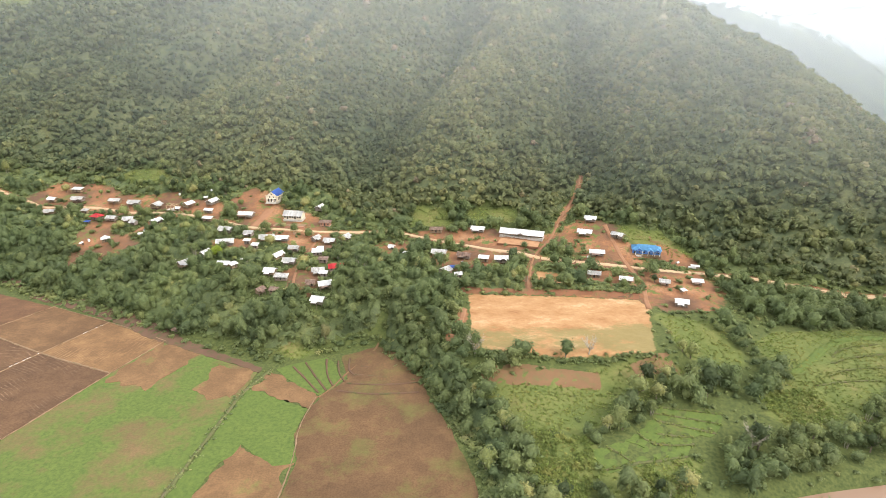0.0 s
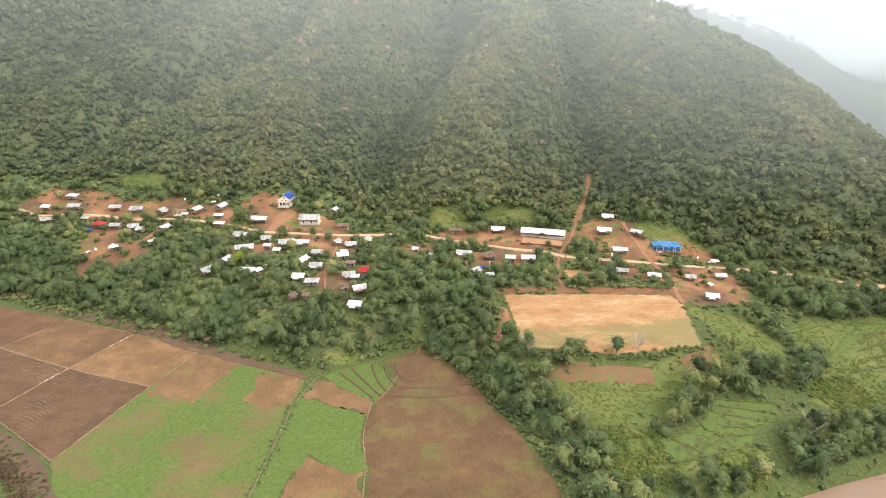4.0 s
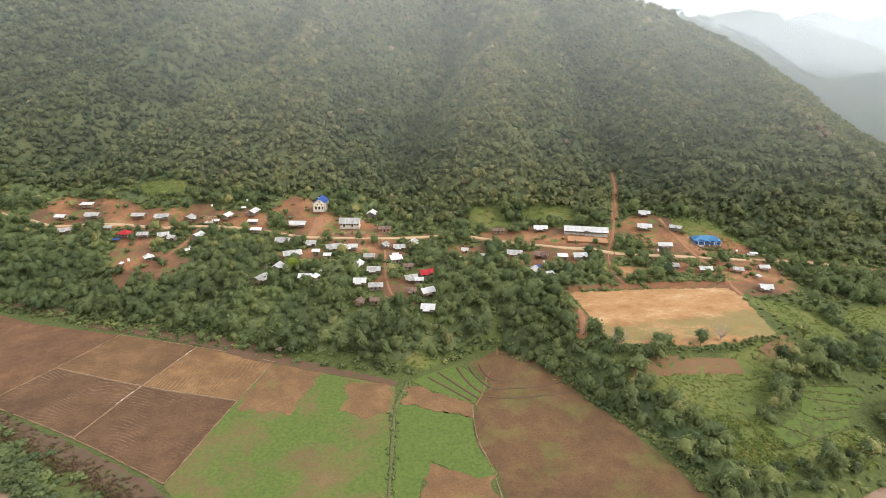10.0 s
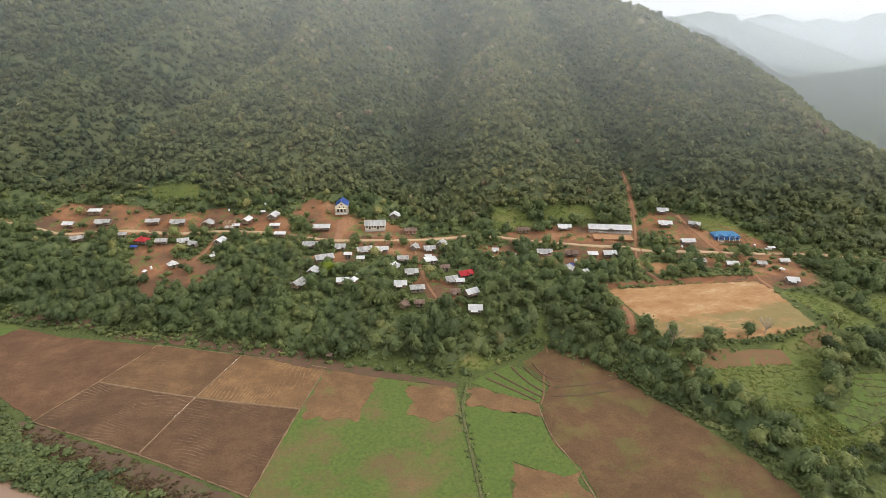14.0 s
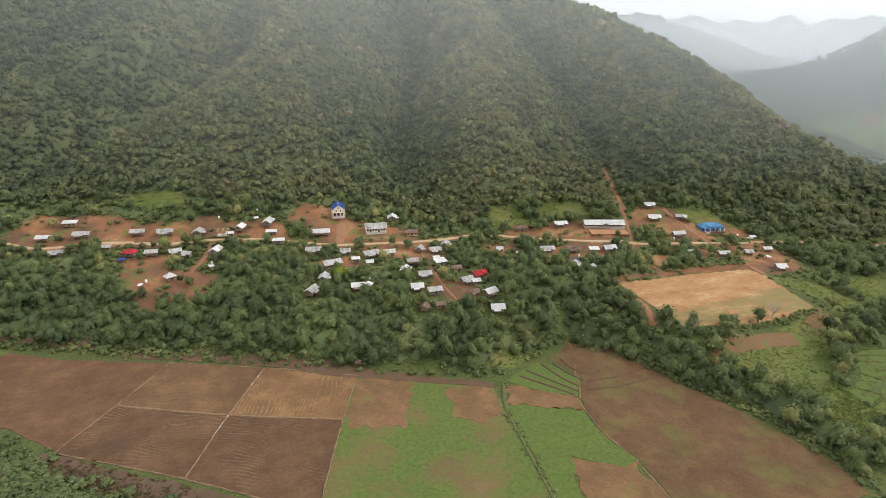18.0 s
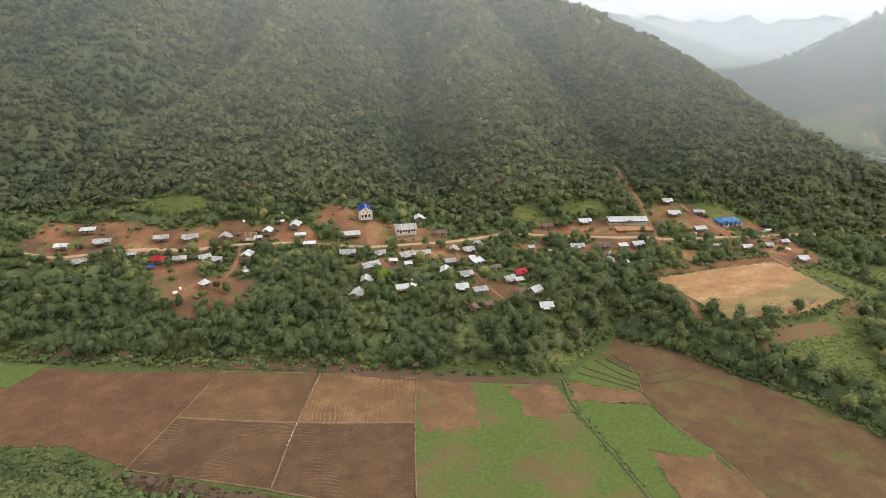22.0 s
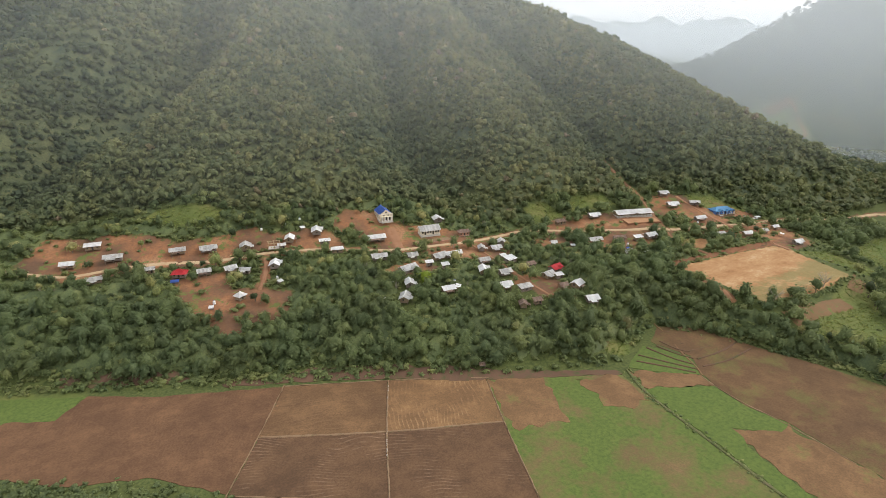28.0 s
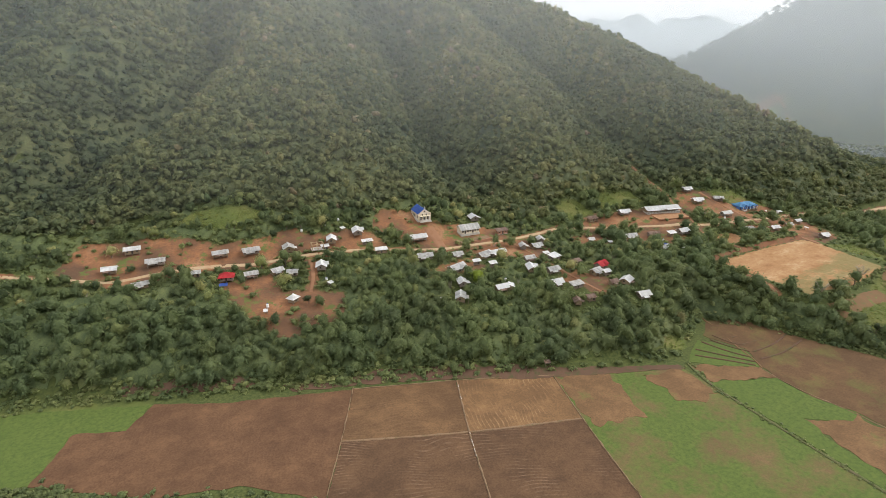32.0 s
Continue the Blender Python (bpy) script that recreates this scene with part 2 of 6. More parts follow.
def mist_material(name, density, low, high, colour=(0.95, 0.97, 1.0), wisp_scale=0.004):
    """Haze painted on a sheet: mostly lets light through, more of it white with height and in wisps."""
    m = bpy.data.materials.new(name)
    t = nodes_of(m)
    out, tr, df, mx = (t.nodes.new("ShaderNode" + k) for k in ("OutputMaterial", "BsdfTransparent", "BsdfTranslucent", "MixShader"))
    df2, mx2 = t.nodes.new("ShaderNodeBsdfDiffuse"), t.nodes.new("ShaderNodeMixShader")
    for d in (df, df2):
        d.inputs[0].default_value = (*colour, 1)
    sep = t.nodes.new("ShaderNodeSeparateXYZ")
    t.links.new(place_of(t), sep.inputs[0])
    mr = t.nodes.new("ShaderNodeMapRange")
    mr.interpolation_type = "SMOOTHSTEP"
    t.links.new(sep.outputs[2], mr.inputs[0])
    mr.inputs[1].default_value, mr.inputs[2].default_value = low, high
    wisp = ramp(t, noise_of(t, wisp_scale, 4), [(0.25, (0.8, 0.8, 0.8)), (0.7, (1, 1, 1))])
    f = calc(t, "MULTIPLY", calc(t, "MULTIPLY", mr.outputs[0], density), wisp)
    f = calc(t, "MULTIPLY", f, attr(t, "fade"))
    mx2.inputs[0].default_value = 0.9
    t.links.new(df.outputs[0], mx2.inputs[1])
    t.links.new(df2.outputs[0], mx2.inputs[2])
    t.links.new(f, mx.inputs[0])
    t.links.new(tr.outputs[0], mx.inputs[1])
    t.links.new(mx2.outputs[0], mx.inputs[2])
    t.links.new(mx.outputs[0], out.inputs[0])
    return m


GROUND = ground_material()
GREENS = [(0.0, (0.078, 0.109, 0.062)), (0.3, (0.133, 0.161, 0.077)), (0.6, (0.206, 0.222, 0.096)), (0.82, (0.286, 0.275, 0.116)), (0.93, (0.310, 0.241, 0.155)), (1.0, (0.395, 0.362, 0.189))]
LUSH = [(0.0, (0.112, 0.150, 0.068)), (0.4, (0.180, 0.222, 0.090)), (0.75, (0.270, 0.296, 0.116)), (1.0, (0.385, 0.360, 0.159))]
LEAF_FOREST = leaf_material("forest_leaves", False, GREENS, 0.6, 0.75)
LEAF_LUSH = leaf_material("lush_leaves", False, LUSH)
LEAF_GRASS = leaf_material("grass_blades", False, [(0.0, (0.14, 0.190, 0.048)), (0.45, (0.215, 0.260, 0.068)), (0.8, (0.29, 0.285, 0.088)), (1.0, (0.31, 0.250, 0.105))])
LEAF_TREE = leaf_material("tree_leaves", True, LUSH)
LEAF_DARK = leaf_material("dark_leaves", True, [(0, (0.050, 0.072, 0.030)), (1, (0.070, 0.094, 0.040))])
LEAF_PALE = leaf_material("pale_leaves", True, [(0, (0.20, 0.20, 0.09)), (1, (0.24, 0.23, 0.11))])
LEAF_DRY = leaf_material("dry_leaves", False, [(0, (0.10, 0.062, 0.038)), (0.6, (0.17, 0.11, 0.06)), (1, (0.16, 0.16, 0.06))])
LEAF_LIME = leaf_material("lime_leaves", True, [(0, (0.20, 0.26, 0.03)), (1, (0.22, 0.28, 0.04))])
BARK = plain_material("bark", (0.12, 0.09, 0.065), (0.2, 0.165, 0.13), 2.0, 0.9, 0, None, 0, 0.03)
DEAD_WOOD = plain_material("dead_wood", (0.30, 0.26, 0.20), (0.42, 0.37, 0.30), 1.0)
WHITE_ROOF = plain_material("bright_zinc_sheet", (0.84, 0.84, 0.84), (0.92, 0.92, 0.92), 0.5, 0.5, 0.0, (0.74, 0.73, 0.70), 0.10)
GREY_ROOF = plain_material("weathered_zinc_sheet", (0.62, 0.615, 0.60), (0.78, 0.77, 0.755), 0.5, 0.55, 0.0, (0.44, 0.39, 0.34), 0.22)
RUST_ROOF = plain_material("rusty_sheet", (0.28, 0.17, 0.12), (0.42, 0.33, 0.28), 0.6, 0.75, 0.0, (0.20, 0.09, 0.05), 0.3)
RED_ROOF = plain_material("red_painted_sheet", (0.52, 0.035, 0.045), (0.62, 0.07, 0.075), 0.5, 0.5, 0, None, 0.1)
BLUE_ROOF = plain_material("blue_painted_sheet", (0.05, 0.12, 0.42), (0.08, 0.17, 0.52), 0.5, 0.45, 0, None, 0.08)
SKY_ROOF = plain_material("light_blue_sheet", (0.12, 0.34, 0.60), (0.18, 0.43, 0.70), 0.5, 0.45, 0, None, 0.1)
PLASTER = plain_material("cream_plaster", (0.62, 0.54, 0.40), (0.74, 0.67, 0.53), 0.5, 0.85, 0, (0.48, 0.38, 0.27))
BAMBOO_WALL = plain_material("woven_bamboo", (0.24, 0.165, 0.10), (0.34, 0.25, 0.16), 1.2, 0.85, 0, (0.14, 0.10, 0.07), 0.2)
PLANK_WALL = plain_material("grey_planks", (0.20, 0.16, 0.13), (0.31, 0.26, 0.22), 1.2, 0.85, 0, (0.12, 0.09, 0.07), 0.2)
BLUE_WALL = plain_material("blue_paint", (0.07, 0.16, 0.42), (0.12, 0.24, 0.52), 0.6, 0.7)
BRICK_WALL = plain_material("raw_brick", (0.34, 0.16, 0.10), (0.44, 0.24, 0.16), 1.0, 0.9)
# Near black, for the panels that close doors and windows.
DARK_OPENING = plain_material("dark_opening_panel", (0.035, 0.028, 0.024), (0.06, 0.05, 0.04), 1.0)
TIMBER = plain_material("house_post_wood", (0.15, 0.11, 0.08), (0.25, 0.19, 0.14), 1.5)
CONCRETE = plain_material("concrete", (0.42, 0.39, 0.34), (0.54, 0.50, 0.45), 0.6, 0.9, 0, (0.34, 0.27, 0.2))
WHITE_PAINT = plain_material("white_paint", (0.74, 0.72, 0.68), (0.82, 0.80, 0.77), 0.7, 0.7)
TARP = plain_material("blue_tarp", (0.04, 0.10, 0.38), (0.07, 0.14, 0.45), 1.0, 0.5)
PLOUGH_DARK = soil_material("dark_ploughed_soil", (0.088, 0.049, 0.027), (0.140, 0.078, 0.040), -62, 0.5)
PLOUGH_MID = soil_material("ploughed_soil", (0.112, 0.062, 0.031), (0.190, 0.107, 0.050), -62, 0.14)
PLOUGH_WIDE = soil_material("weathered_ploughed_soil", (0.106, 0.055, 0.029), (0.172, 0.091, 0.046), 30, 0.06)
PLOUGH_PALE = soil_material("pale_ploughed_soil", (0.150, 0.083, 0.039), (0.250, 0.142, 0.064), 27, 0.34)
STUBBLE = soil_material("harvested_slope", (0.105, 0.060, 0.030), (0.163, 0.092, 0.043), 30, 0.0, 0.40, cap=0.5)
BROWN_PATCH = soil_material("bare_patch", (0.141, 0.080, 0.038), (0.221, 0.126, 0.060), 10, 0.0, 0.33)
GREEN_FIELD = soil_material("young_crop", (0.15, 0.100, 0.048), (0.20, 0.135, 0.062), 10, 0.0, 0.565)
BRIGHT_FIELD = soil_material("bright_young_crop", (0.12, 0.10, 0.035), (0.16, 0.135, 0.045), 10, 0.0, 0.82)
TERRACE_GREEN = soil_material("terrace_grass", (0.13, 0.095, 0.045), (0.18, 0.13, 0.06), 10, 0.0, 0.68)
BUND_EARTH = plain_material("bund_earth", (0.165, 0.105, 0.061), (0.27, 0.175, 0.103), 0.3, 0.95, 0, (0.12, 0.10, 0.05), 0, 0.1)
DARK_SOIL = plain_material("bank_soil", (0.085, 0.050, 0.034), (0.150, 0.085, 0.052), 0.15, 0.95, 0, (0.06, 0.08, 0.025), 0, 0.2)
MEADOW_SOIL = plain_material("meadow_soil", (0.135, 0.076, 0.039), (0.205, 0.116, 0.058), 0.25, 0.95, 0, (0.11, 0.115, 0.04), 0, 0.1)
CUT_EARTH = plain_material("red_cut_earth", (0.15, 0.066, 0.038), (0.25, 0.115, 0.06), 0.2, 0.95, 0, (0.09, 0.10, 0.04), 0, 0.2)
GRASS_BUND = plain_material("grassy_bund", (0.070, 0.082, 0.028), (0.125, 0.125, 0.048), 0.3, 0.95, 0, (0.13, 0.10, 0.06), 0, 0.2)
DRY_BANK = plain_material("dry_bank", (0.070, 0.044, 0.030), (0.135, 0.082, 0.050), 0.12, 0.95, 0, (0.085, 0.10, 0.04), 0, 0.2)
ROAD_DIRT = plain_material("pale_dirt_road", (0.36, 0.25, 0.145), (0.48, 0.355, 0.22), 0.12, 0.95, 0, (0.36, 0.22, 0.12), 0, 0.08)
YARD_DIRT = plain_material("orange_yard_dirt", (0.29, 0.15, 0.075), (0.40, 0.225, 0.118), 0.2, 0.95, 0, (0.24, 0.12, 0.06), 0, 0.06)
RED_DIRT = plain_material("red_dirt_track", (0.21, 0.105, 0.058), (0.31, 0.165, 0.09), 0.15, 0.95, 0, (0.22, 0.10, 0.05), 0, 0.1)


def water_material():
    m, t, b = shader("muddy_water", 0.3)
    c = mix(t, noise_of(t, 0.02, 4), (0.205, 0.125, 0.078), (0.265, 0.170, 0.112))
    t.links.new(c, b.inputs["Base Color"])
    b.inputs["Specular IOR Level"].default_value = 0.3
    bump(t, b, noise_of(t, 0.7, 4), 0.15, 0.1)
    return m


WATER = water_material()

# ---- lie of the land: break lines (x, y, z) of the ground ----
LINES = {
    "field_foot": [(-420, 345, 0), (-303, 304, 0), (-258, 283, 0), (-192, 253, 0), (-121, 218, 0), (-68, 196, 0), (-30, 208, 2)],
    "flat_near": [(-420, 260, 0), (-300, 235, 0), (-220, 190, 0), (-150, 150, 0), (-60, 120, 0), (5, 110, 0)],
    "flat_mid": [(-170, 200, 0), (-100, 180, 0), (-40, 165, 0), (-5, 168, 0), (8, 140, 1)],
    "bank_top": [(-330, 345, 17), (-255, 322, 16), (-195, 303, 13.5), (-135, 258, 12.5), (-85, 243, 12.5), (-52, 228, 12), (-18, 226, 12.5)],
    "hut_row": [(-330, 385, 26), (-262, 366, 22), (-200, 350, 21.5), (-146, 342, 25), (-89, 321, 22.5), (-30, 318, 21), (18, 303, 20), (56, 296, 20.5), (82, 300, 24), (104, 277, 18.5), (160, 268, 17)],
    "lane": [(-280, 345, 19), (-200, 332, 18.5), (-119, 308, 19.5), (-60, 300, 18), (-4, 278, 15.5), (40, 266, 14.5), (78, 264, 16), (130, 248, 12), (196, 250, 8)],
    "playing_ground": [(12, 189, 14), (12, 237, 14), (48, 212, 14), (87, 231, 14), (79, 187, 13.5), (50, 234, 14)],
    "low_meadow": [(20, 176, 8.5), (60, 176, 8), (95, 180, 7), (30, 150, 5), (60, 140, 4.5), (100, 165, 5), (150, 190, 5), (200, 215, 6)],
    "river_bank": [(20, 112, 1), (70, 128, 0.5), (135, 138, 0.5), (240, 165, 0.5)],
    "forest_foot": [(-330, 420, 38), (-250, 395, 32), (-200, 372, 33), (-140, 375, 38), (-85, 352, 30), (-46, 362, 28), (10, 330, 26), (60, 318, 27), (95, 335, 31), (130, 300, 26), (180, 275, 24), (260, 255, 12)],
    "spur_west": [(-262, 402, 34), (-230, 462, 58), (-197, 483, 71), (-168, 527, 89), (-130, 550, 110), (-110, 595, 134), (-105, 680, 165), (-105, 760, 200)],
    "gully_west": [(-290, 432, 36), (-262, 470, 50), (-240, 497, 58), (-208, 520, 66), (-180, 560, 85), (-150, 605, 108), (-140, 680, 145), (-140, 760, 180)],
    "slope_west": [(-280, 478, 68), (-266, 500, 71), (-247, 541, 95), (-222, 580, 116), (-186, 625, 126)],
    "spur_far_west": [(-330, 440, 44), (-303, 510, 86), (-282, 543, 103), (-250, 580, 122), (-215, 640, 142), (-200, 760, 198)],
    "gully_far_west": [(-375, 470, 46), (-345, 525, 70), (-320, 575, 93), (-300, 612, 110), (-280, 680, 140), (-270, 760, 172)],
    "west_end": [(-460, 400, 20), (-450, 520, 80), (-440, 640, 140), (-430, 760, 205)],
    "face_west": [(-97, 392, 43), (-119, 450, 75), (-100, 510, 97), (-69, 566, 125), (-50, 640, 148)],
    "flank_west": [(-78, 400, 44), (-78, 448, 66), (-62, 510, 94)],
    "gully_mid": [(-57, 380, 31), (-55, 408, 38), (-40, 456, 58), (-25, 500, 71), (-6, 546, 87), (15, 607, 115), (25, 680, 150), (30, 760, 185)],
    "spur_mid": [(20, 344, 40), (10, 370, 54), (8, 400, 69), (20, 450, 87), (28, 504, 100), (65, 548, 126), (80, 625, 153), (95, 760, 215)],
    "flank_mid": [(-20, 362, 44), (-16, 400, 58), (-2, 456, 76)],
    "flank_mid_east": [(33, 381, 58), (59, 417, 80), (72, 470, 99)],
    "gully_east": [(92, 350, 33), (95, 379, 46), (101, 425, 66), (107, 470, 86), (112, 510, 106), (125, 600, 140), (140, 700, 178)],
    "face_east": [(124, 321, 45), (143, 385, 71), (156, 471, 99), (184, 509, 124), (200, 580, 142)],
    "foot_east": [(181, 298, 33), (160, 336, 57), (202, 344, 64)],
    "ridge_east": [(190, 760, 195), (215, 680, 172), (240, 625, 154), (266, 595, 136), (326, 592, 111), (352, 550, 85), (335, 495, 74), (290, 440, 72), (245, 390, 70), (213, 352, 66), (224, 310, 51), (250, 280, 35), (290, 250, 16), (340, 215, 4)],
    "village_shelf": [(-119, 290, 18.8), (-85, 256, 15.5), (-56, 230, 13.6), (-1, 257, 15.3), (82, 301, 26), (80, 273, 18.6), (114, 226, 12.6)],
    "behind_ridge": [(300, 760, 120), (335, 690, 98), (400, 620, 68), (420, 540, 40), (400, 460, 28), (345, 400, 26), (300, 350, 24), (315, 300, 12), (365, 260, 4), (430, 400, 5), (460, 300, 2), (470, 220, 1)],
}


def densify(points, step):
    out = []
    for (a, b) in zip(points[:-1], points[1:]):
        a, b = np.array(a, float), np.array(b, float)
        n = max(1, int(np.hypot(*(b - a)[:2]) // step))
        out += [a + (b - a) * k / n for k in range(n)]
    return out + [np.array(points[-1], float)]


KNOTS = np.array([p for line in LINES.values() for p in densify(line, 34)])


def spline_kernel(r2):
    return 0.5 * r2 * np.log(r2 + 1e-9)


def fit_land():
    p = KNOTS[:, :2] / 100
    n = len(p)
    a = np.zeros((n + 3, n + 3))
    a[:n, :n] = spline_kernel(((p[:, None] - p[None]) ** 2).sum(2)) + 0.006 * np.eye(n)
    a[:n, n:] = np.c_[np.ones(n), p]
    a[n:, :n] = a[:n, n:].T
    return np.linalg.solve(a, np.r_[KNOTS[:, 2], 0, 0, 0])


LAND = fit_land()


def spline_land(x, y):
    x, y = np.asarray(x, float), np.asarray(y, float)
    shape = x.shape
    q = np.c_[x.ravel(), y.ravel()] / 100
    out = np.empty(len(q))
    p = KNOTS[:, :2] / 100
    for k in range(0, len(q), 20000):
        c = q[k:k + 20000]
        out[k:k + 20000] = spline_kernel(((c[:, None] - p[None]) ** 2).sum(2)) @ LAND[:-3] + np.c_[np.ones(len(c)), c] @ LAND[-3:]
    return out.reshape(shape)


def step(a, b, v):
    u = np.clip((v - a) / (b - a), 0, 1)
    return u * u * (3 - 2 * u)


def hump(x, y, cx, cy, along, rx, ry, h):
    c, s = math.cos(radians(along)), math.sin(radians(along))
    u, v = (x - cx) * c + (y - cy) * s, -(x - cx) * s + (y - cy) * c
    return h * np.exp(-(u / rx) ** 2 - (v / ry) ** 2)


def wavy(x, y, size, seed):
    r = np.random.RandomState(seed)
    z = 0
    for k in range(7):
        a, f, p = r.rand() * 6.283, (0.6 + 0.9 * r.rand()) * 6.283 / size, r.rand() * 6.283
        z = z + np.sin(f * (x * math.cos(a) + y * math.sin(a)) + p)
    return z / 4


RIVER = [(-900, 400), (-420, 205), (-330, 192), (-262, 172), (-221, 150), (-165, 106), (-90, 66), (10, 74), (62, 92), (110, 105), (190, 118), (300, 140), (520, 150), (900, 110)]


def line_distance(x, y, line):
    d = np.full(np.shape(x), 1e9)
    for (ax, ay), (bx, by) in zip(line[:-1], line[1:]):
        ux, uy = bx - ax, by - ay
        t = np.clip(((x - ax) * ux + (y - ay) * uy) / (ux * ux + uy * uy), 0, 1)
        d = np.minimum(d, np.hypot(x - ax - t * ux, y - ay - t * uy))
    return d


FLAT_TOP = ((-480, 365), (-420, 345), (-303, 304), (-258, 284), (-192, 254), (-121, 219), (-68, 198), (-30, 214), (0, 225))
FLAT_EAST = ((60, 24), (104, 14), (122, 14), (148, 10), (172, -2), (187, -8), (212, -24), (240, -30))
GULLIES = [
    ([(-290, 432), (-262, 470), (-240, 497), (-208, 520), (-180, 560), (-150, 605), (-140, 700)], 9, 15),
    ([(-375, 470), (-345, 525), (-318, 575), (-298, 612), (-275, 700)], 9, 16),
    ([(-57, 380), (-55, 408), (-40, 456), (-25, 500), (-6, 546), (15, 607), (25, 740)], 9, 15),
    ([(92, 350), (95, 379), (101, 425), (107, 470), (112, 510), (125, 600), (135, 700)], 9, 14),
    ([(-150, 400), (-152, 440), (-140, 490)], 4, 11), ([(-95, 395), (-98, 440), (-90, 500), (-78, 580)], 4, 11),
    ([(38, 350), (44, 420), (58, 480)], 4, 10), ([(160, 350), (172, 400), (170, 450), (190, 490)], 5, 12),
    ([(200, 360), (215, 420), (225, 480), (235, 560)], 6, 14), ([(-235, 540), (-205, 590)], 4, 10),
]
CRESTS = [
    ([(-262, 402), (-230, 462), (-197, 483), (-168, 527), (-130, 550), (-110, 595), (-105, 680)], 6, 18),
    ([(10, 360), (8, 400), (20, 450), (28, 504), (65, 548), (80, 625)], 5, 22),
    ([(-330, 440), (-303, 510), (-282, 543), (-250, 580), (-215, 640)], 6, 17),
    ([(143, 385), (156, 471), (184, 509), (205, 590)], 5, 20), ([(213, 352), (245, 390), (290, 440), (335, 495)], 4, 22),
    ([(-119, 410), (-119, 450), (-100, 520)], 4, 16),
]


def height(x, y):
    x, y = np.asarray(x, float), np.asarray(y, float)
    near = np.maximum(spline_land(np.clip(x, -460, 470), np.clip(y, 110, 770)), -0.2)
    over = np.maximum(y - np.interp(x, *zip(*FLAT_TOP)), x - np.interp(y, *zip(*FLAT_EAST)))
    near = near * step(-1, 12, over)
    edge = 330 - 0.28 * x
    far = 215 * step(edge, edge + 560, y) * step(420, 220, x) + 6 * wavy(x, y, 240, 5) * step(edge + 60, edge + 400, y)
    far = np.maximum(far, 0) * step(1500, 900, y) + hump(x, y, 470, 1130, -60, 330, 150, 185)
    far = far + hump(x, y, 1400, 520, -71, 520, 215, 335) + hump(x, y, 985, 330, -60, 260, 150, 135)
    far = far + hump(x, y, 1400, 2200, -40, 560, 300, 225) + hump(x, y, 3100, 2500, -45, 1700, 420, 235) + hump(x, y, 900, 3600, -20, 1500, 420, 230)
    far = far * (1.10 + 0.10 * wavy(x, y, 420, 8) - 0.25 * np.abs(wavy(x, y, 330, 10)) - 0.015 * np.abs(wavy(x, y, 120, 9))) + hump(x, y, -1500, -900, 60, 1200, 500, 260) + hump(x, y, 900, -1300, 0, 1500, 500, 240)
    w = step(-470, -400, x) * step(480, 420, x) * step(60, 110, y) * step(775, 690, y)
    z = near * w + far * (1 - w)
    rise = step(26, 60, z) * w
    z = z + rise * (1.5 * wavy(x, y, 55, 3) + 1.5 * wavy(x, y, 120, 4))
    for line, deep, wide in GULLIES:
        z = z - rise * deep * np.exp(-(line_distance(x, y, line) / wide) ** 2)
    for line, tall, wide in CRESTS:
        z = z + rise * tall * np.exp(-(line_distance(x, y, line) / wide) ** 2)
    north = np.interp(x, [8, 12, 50, 88, 92], [238, 238, 236, 232, 231])
    on = step(4, 11, x) * step(94, 89, x)
    z = np.where((y > 184) & (y < north + 1), z + (14.0 - z) * on * step(183, 188, y), z)
    z = z + 1.9 * on * step(0.5, 3.2, y - north) * step(24, 8, y - north)
    d = line_distance(x, y, RIVER)
    bed = step(31, 23, d) * (d < 40)
    return z * (1 - bed) - 4.2 * bed


# ---- ways, yards and clearings on the plan ----
ROAD = [(-330, 392), (-276, 366), (-262, 357), (-244, 356), (-222, 352), (-193, 344), (-171, 340), (-150, 333), (-124, 320), (-108, 313), (-80, 310), (-55, 311), (-31, 312), (-8, 304), (12, 293), (28, 281), (48, 274), (72, 269), (100, 263), (127, 263), (151, 258), (169, 251), (204, 248), (260, 240), (340, 200), (470, 180)]
TRACK = [(92, 372), (86, 352), (78, 335), (59, 294), (47, 274), (45, 268), (41, 252), (40, 240)]
SIDE_PATH = [(91, 303), (92, 284), (93, 268), (97, 250), (92, 234), (90, 222)]
LANE = [(-72, 309), (-71, 292), (-72, 276), (-73, 262), (-72, 250), (-70, 240)]
HUT_PATH = [(-176, 337), (-180, 322), (-186, 311)]
CHURCH_WAY = [(-111, 316), (-109, 326), (-107, 336)]
BAMBOO_WAY = [(9, 222), (8, 212), (3, 200)]
PITCH = [(11, 188), (12, 237), (50, 235), (88, 231), (90, 224), (80, 186), (45, 185)]
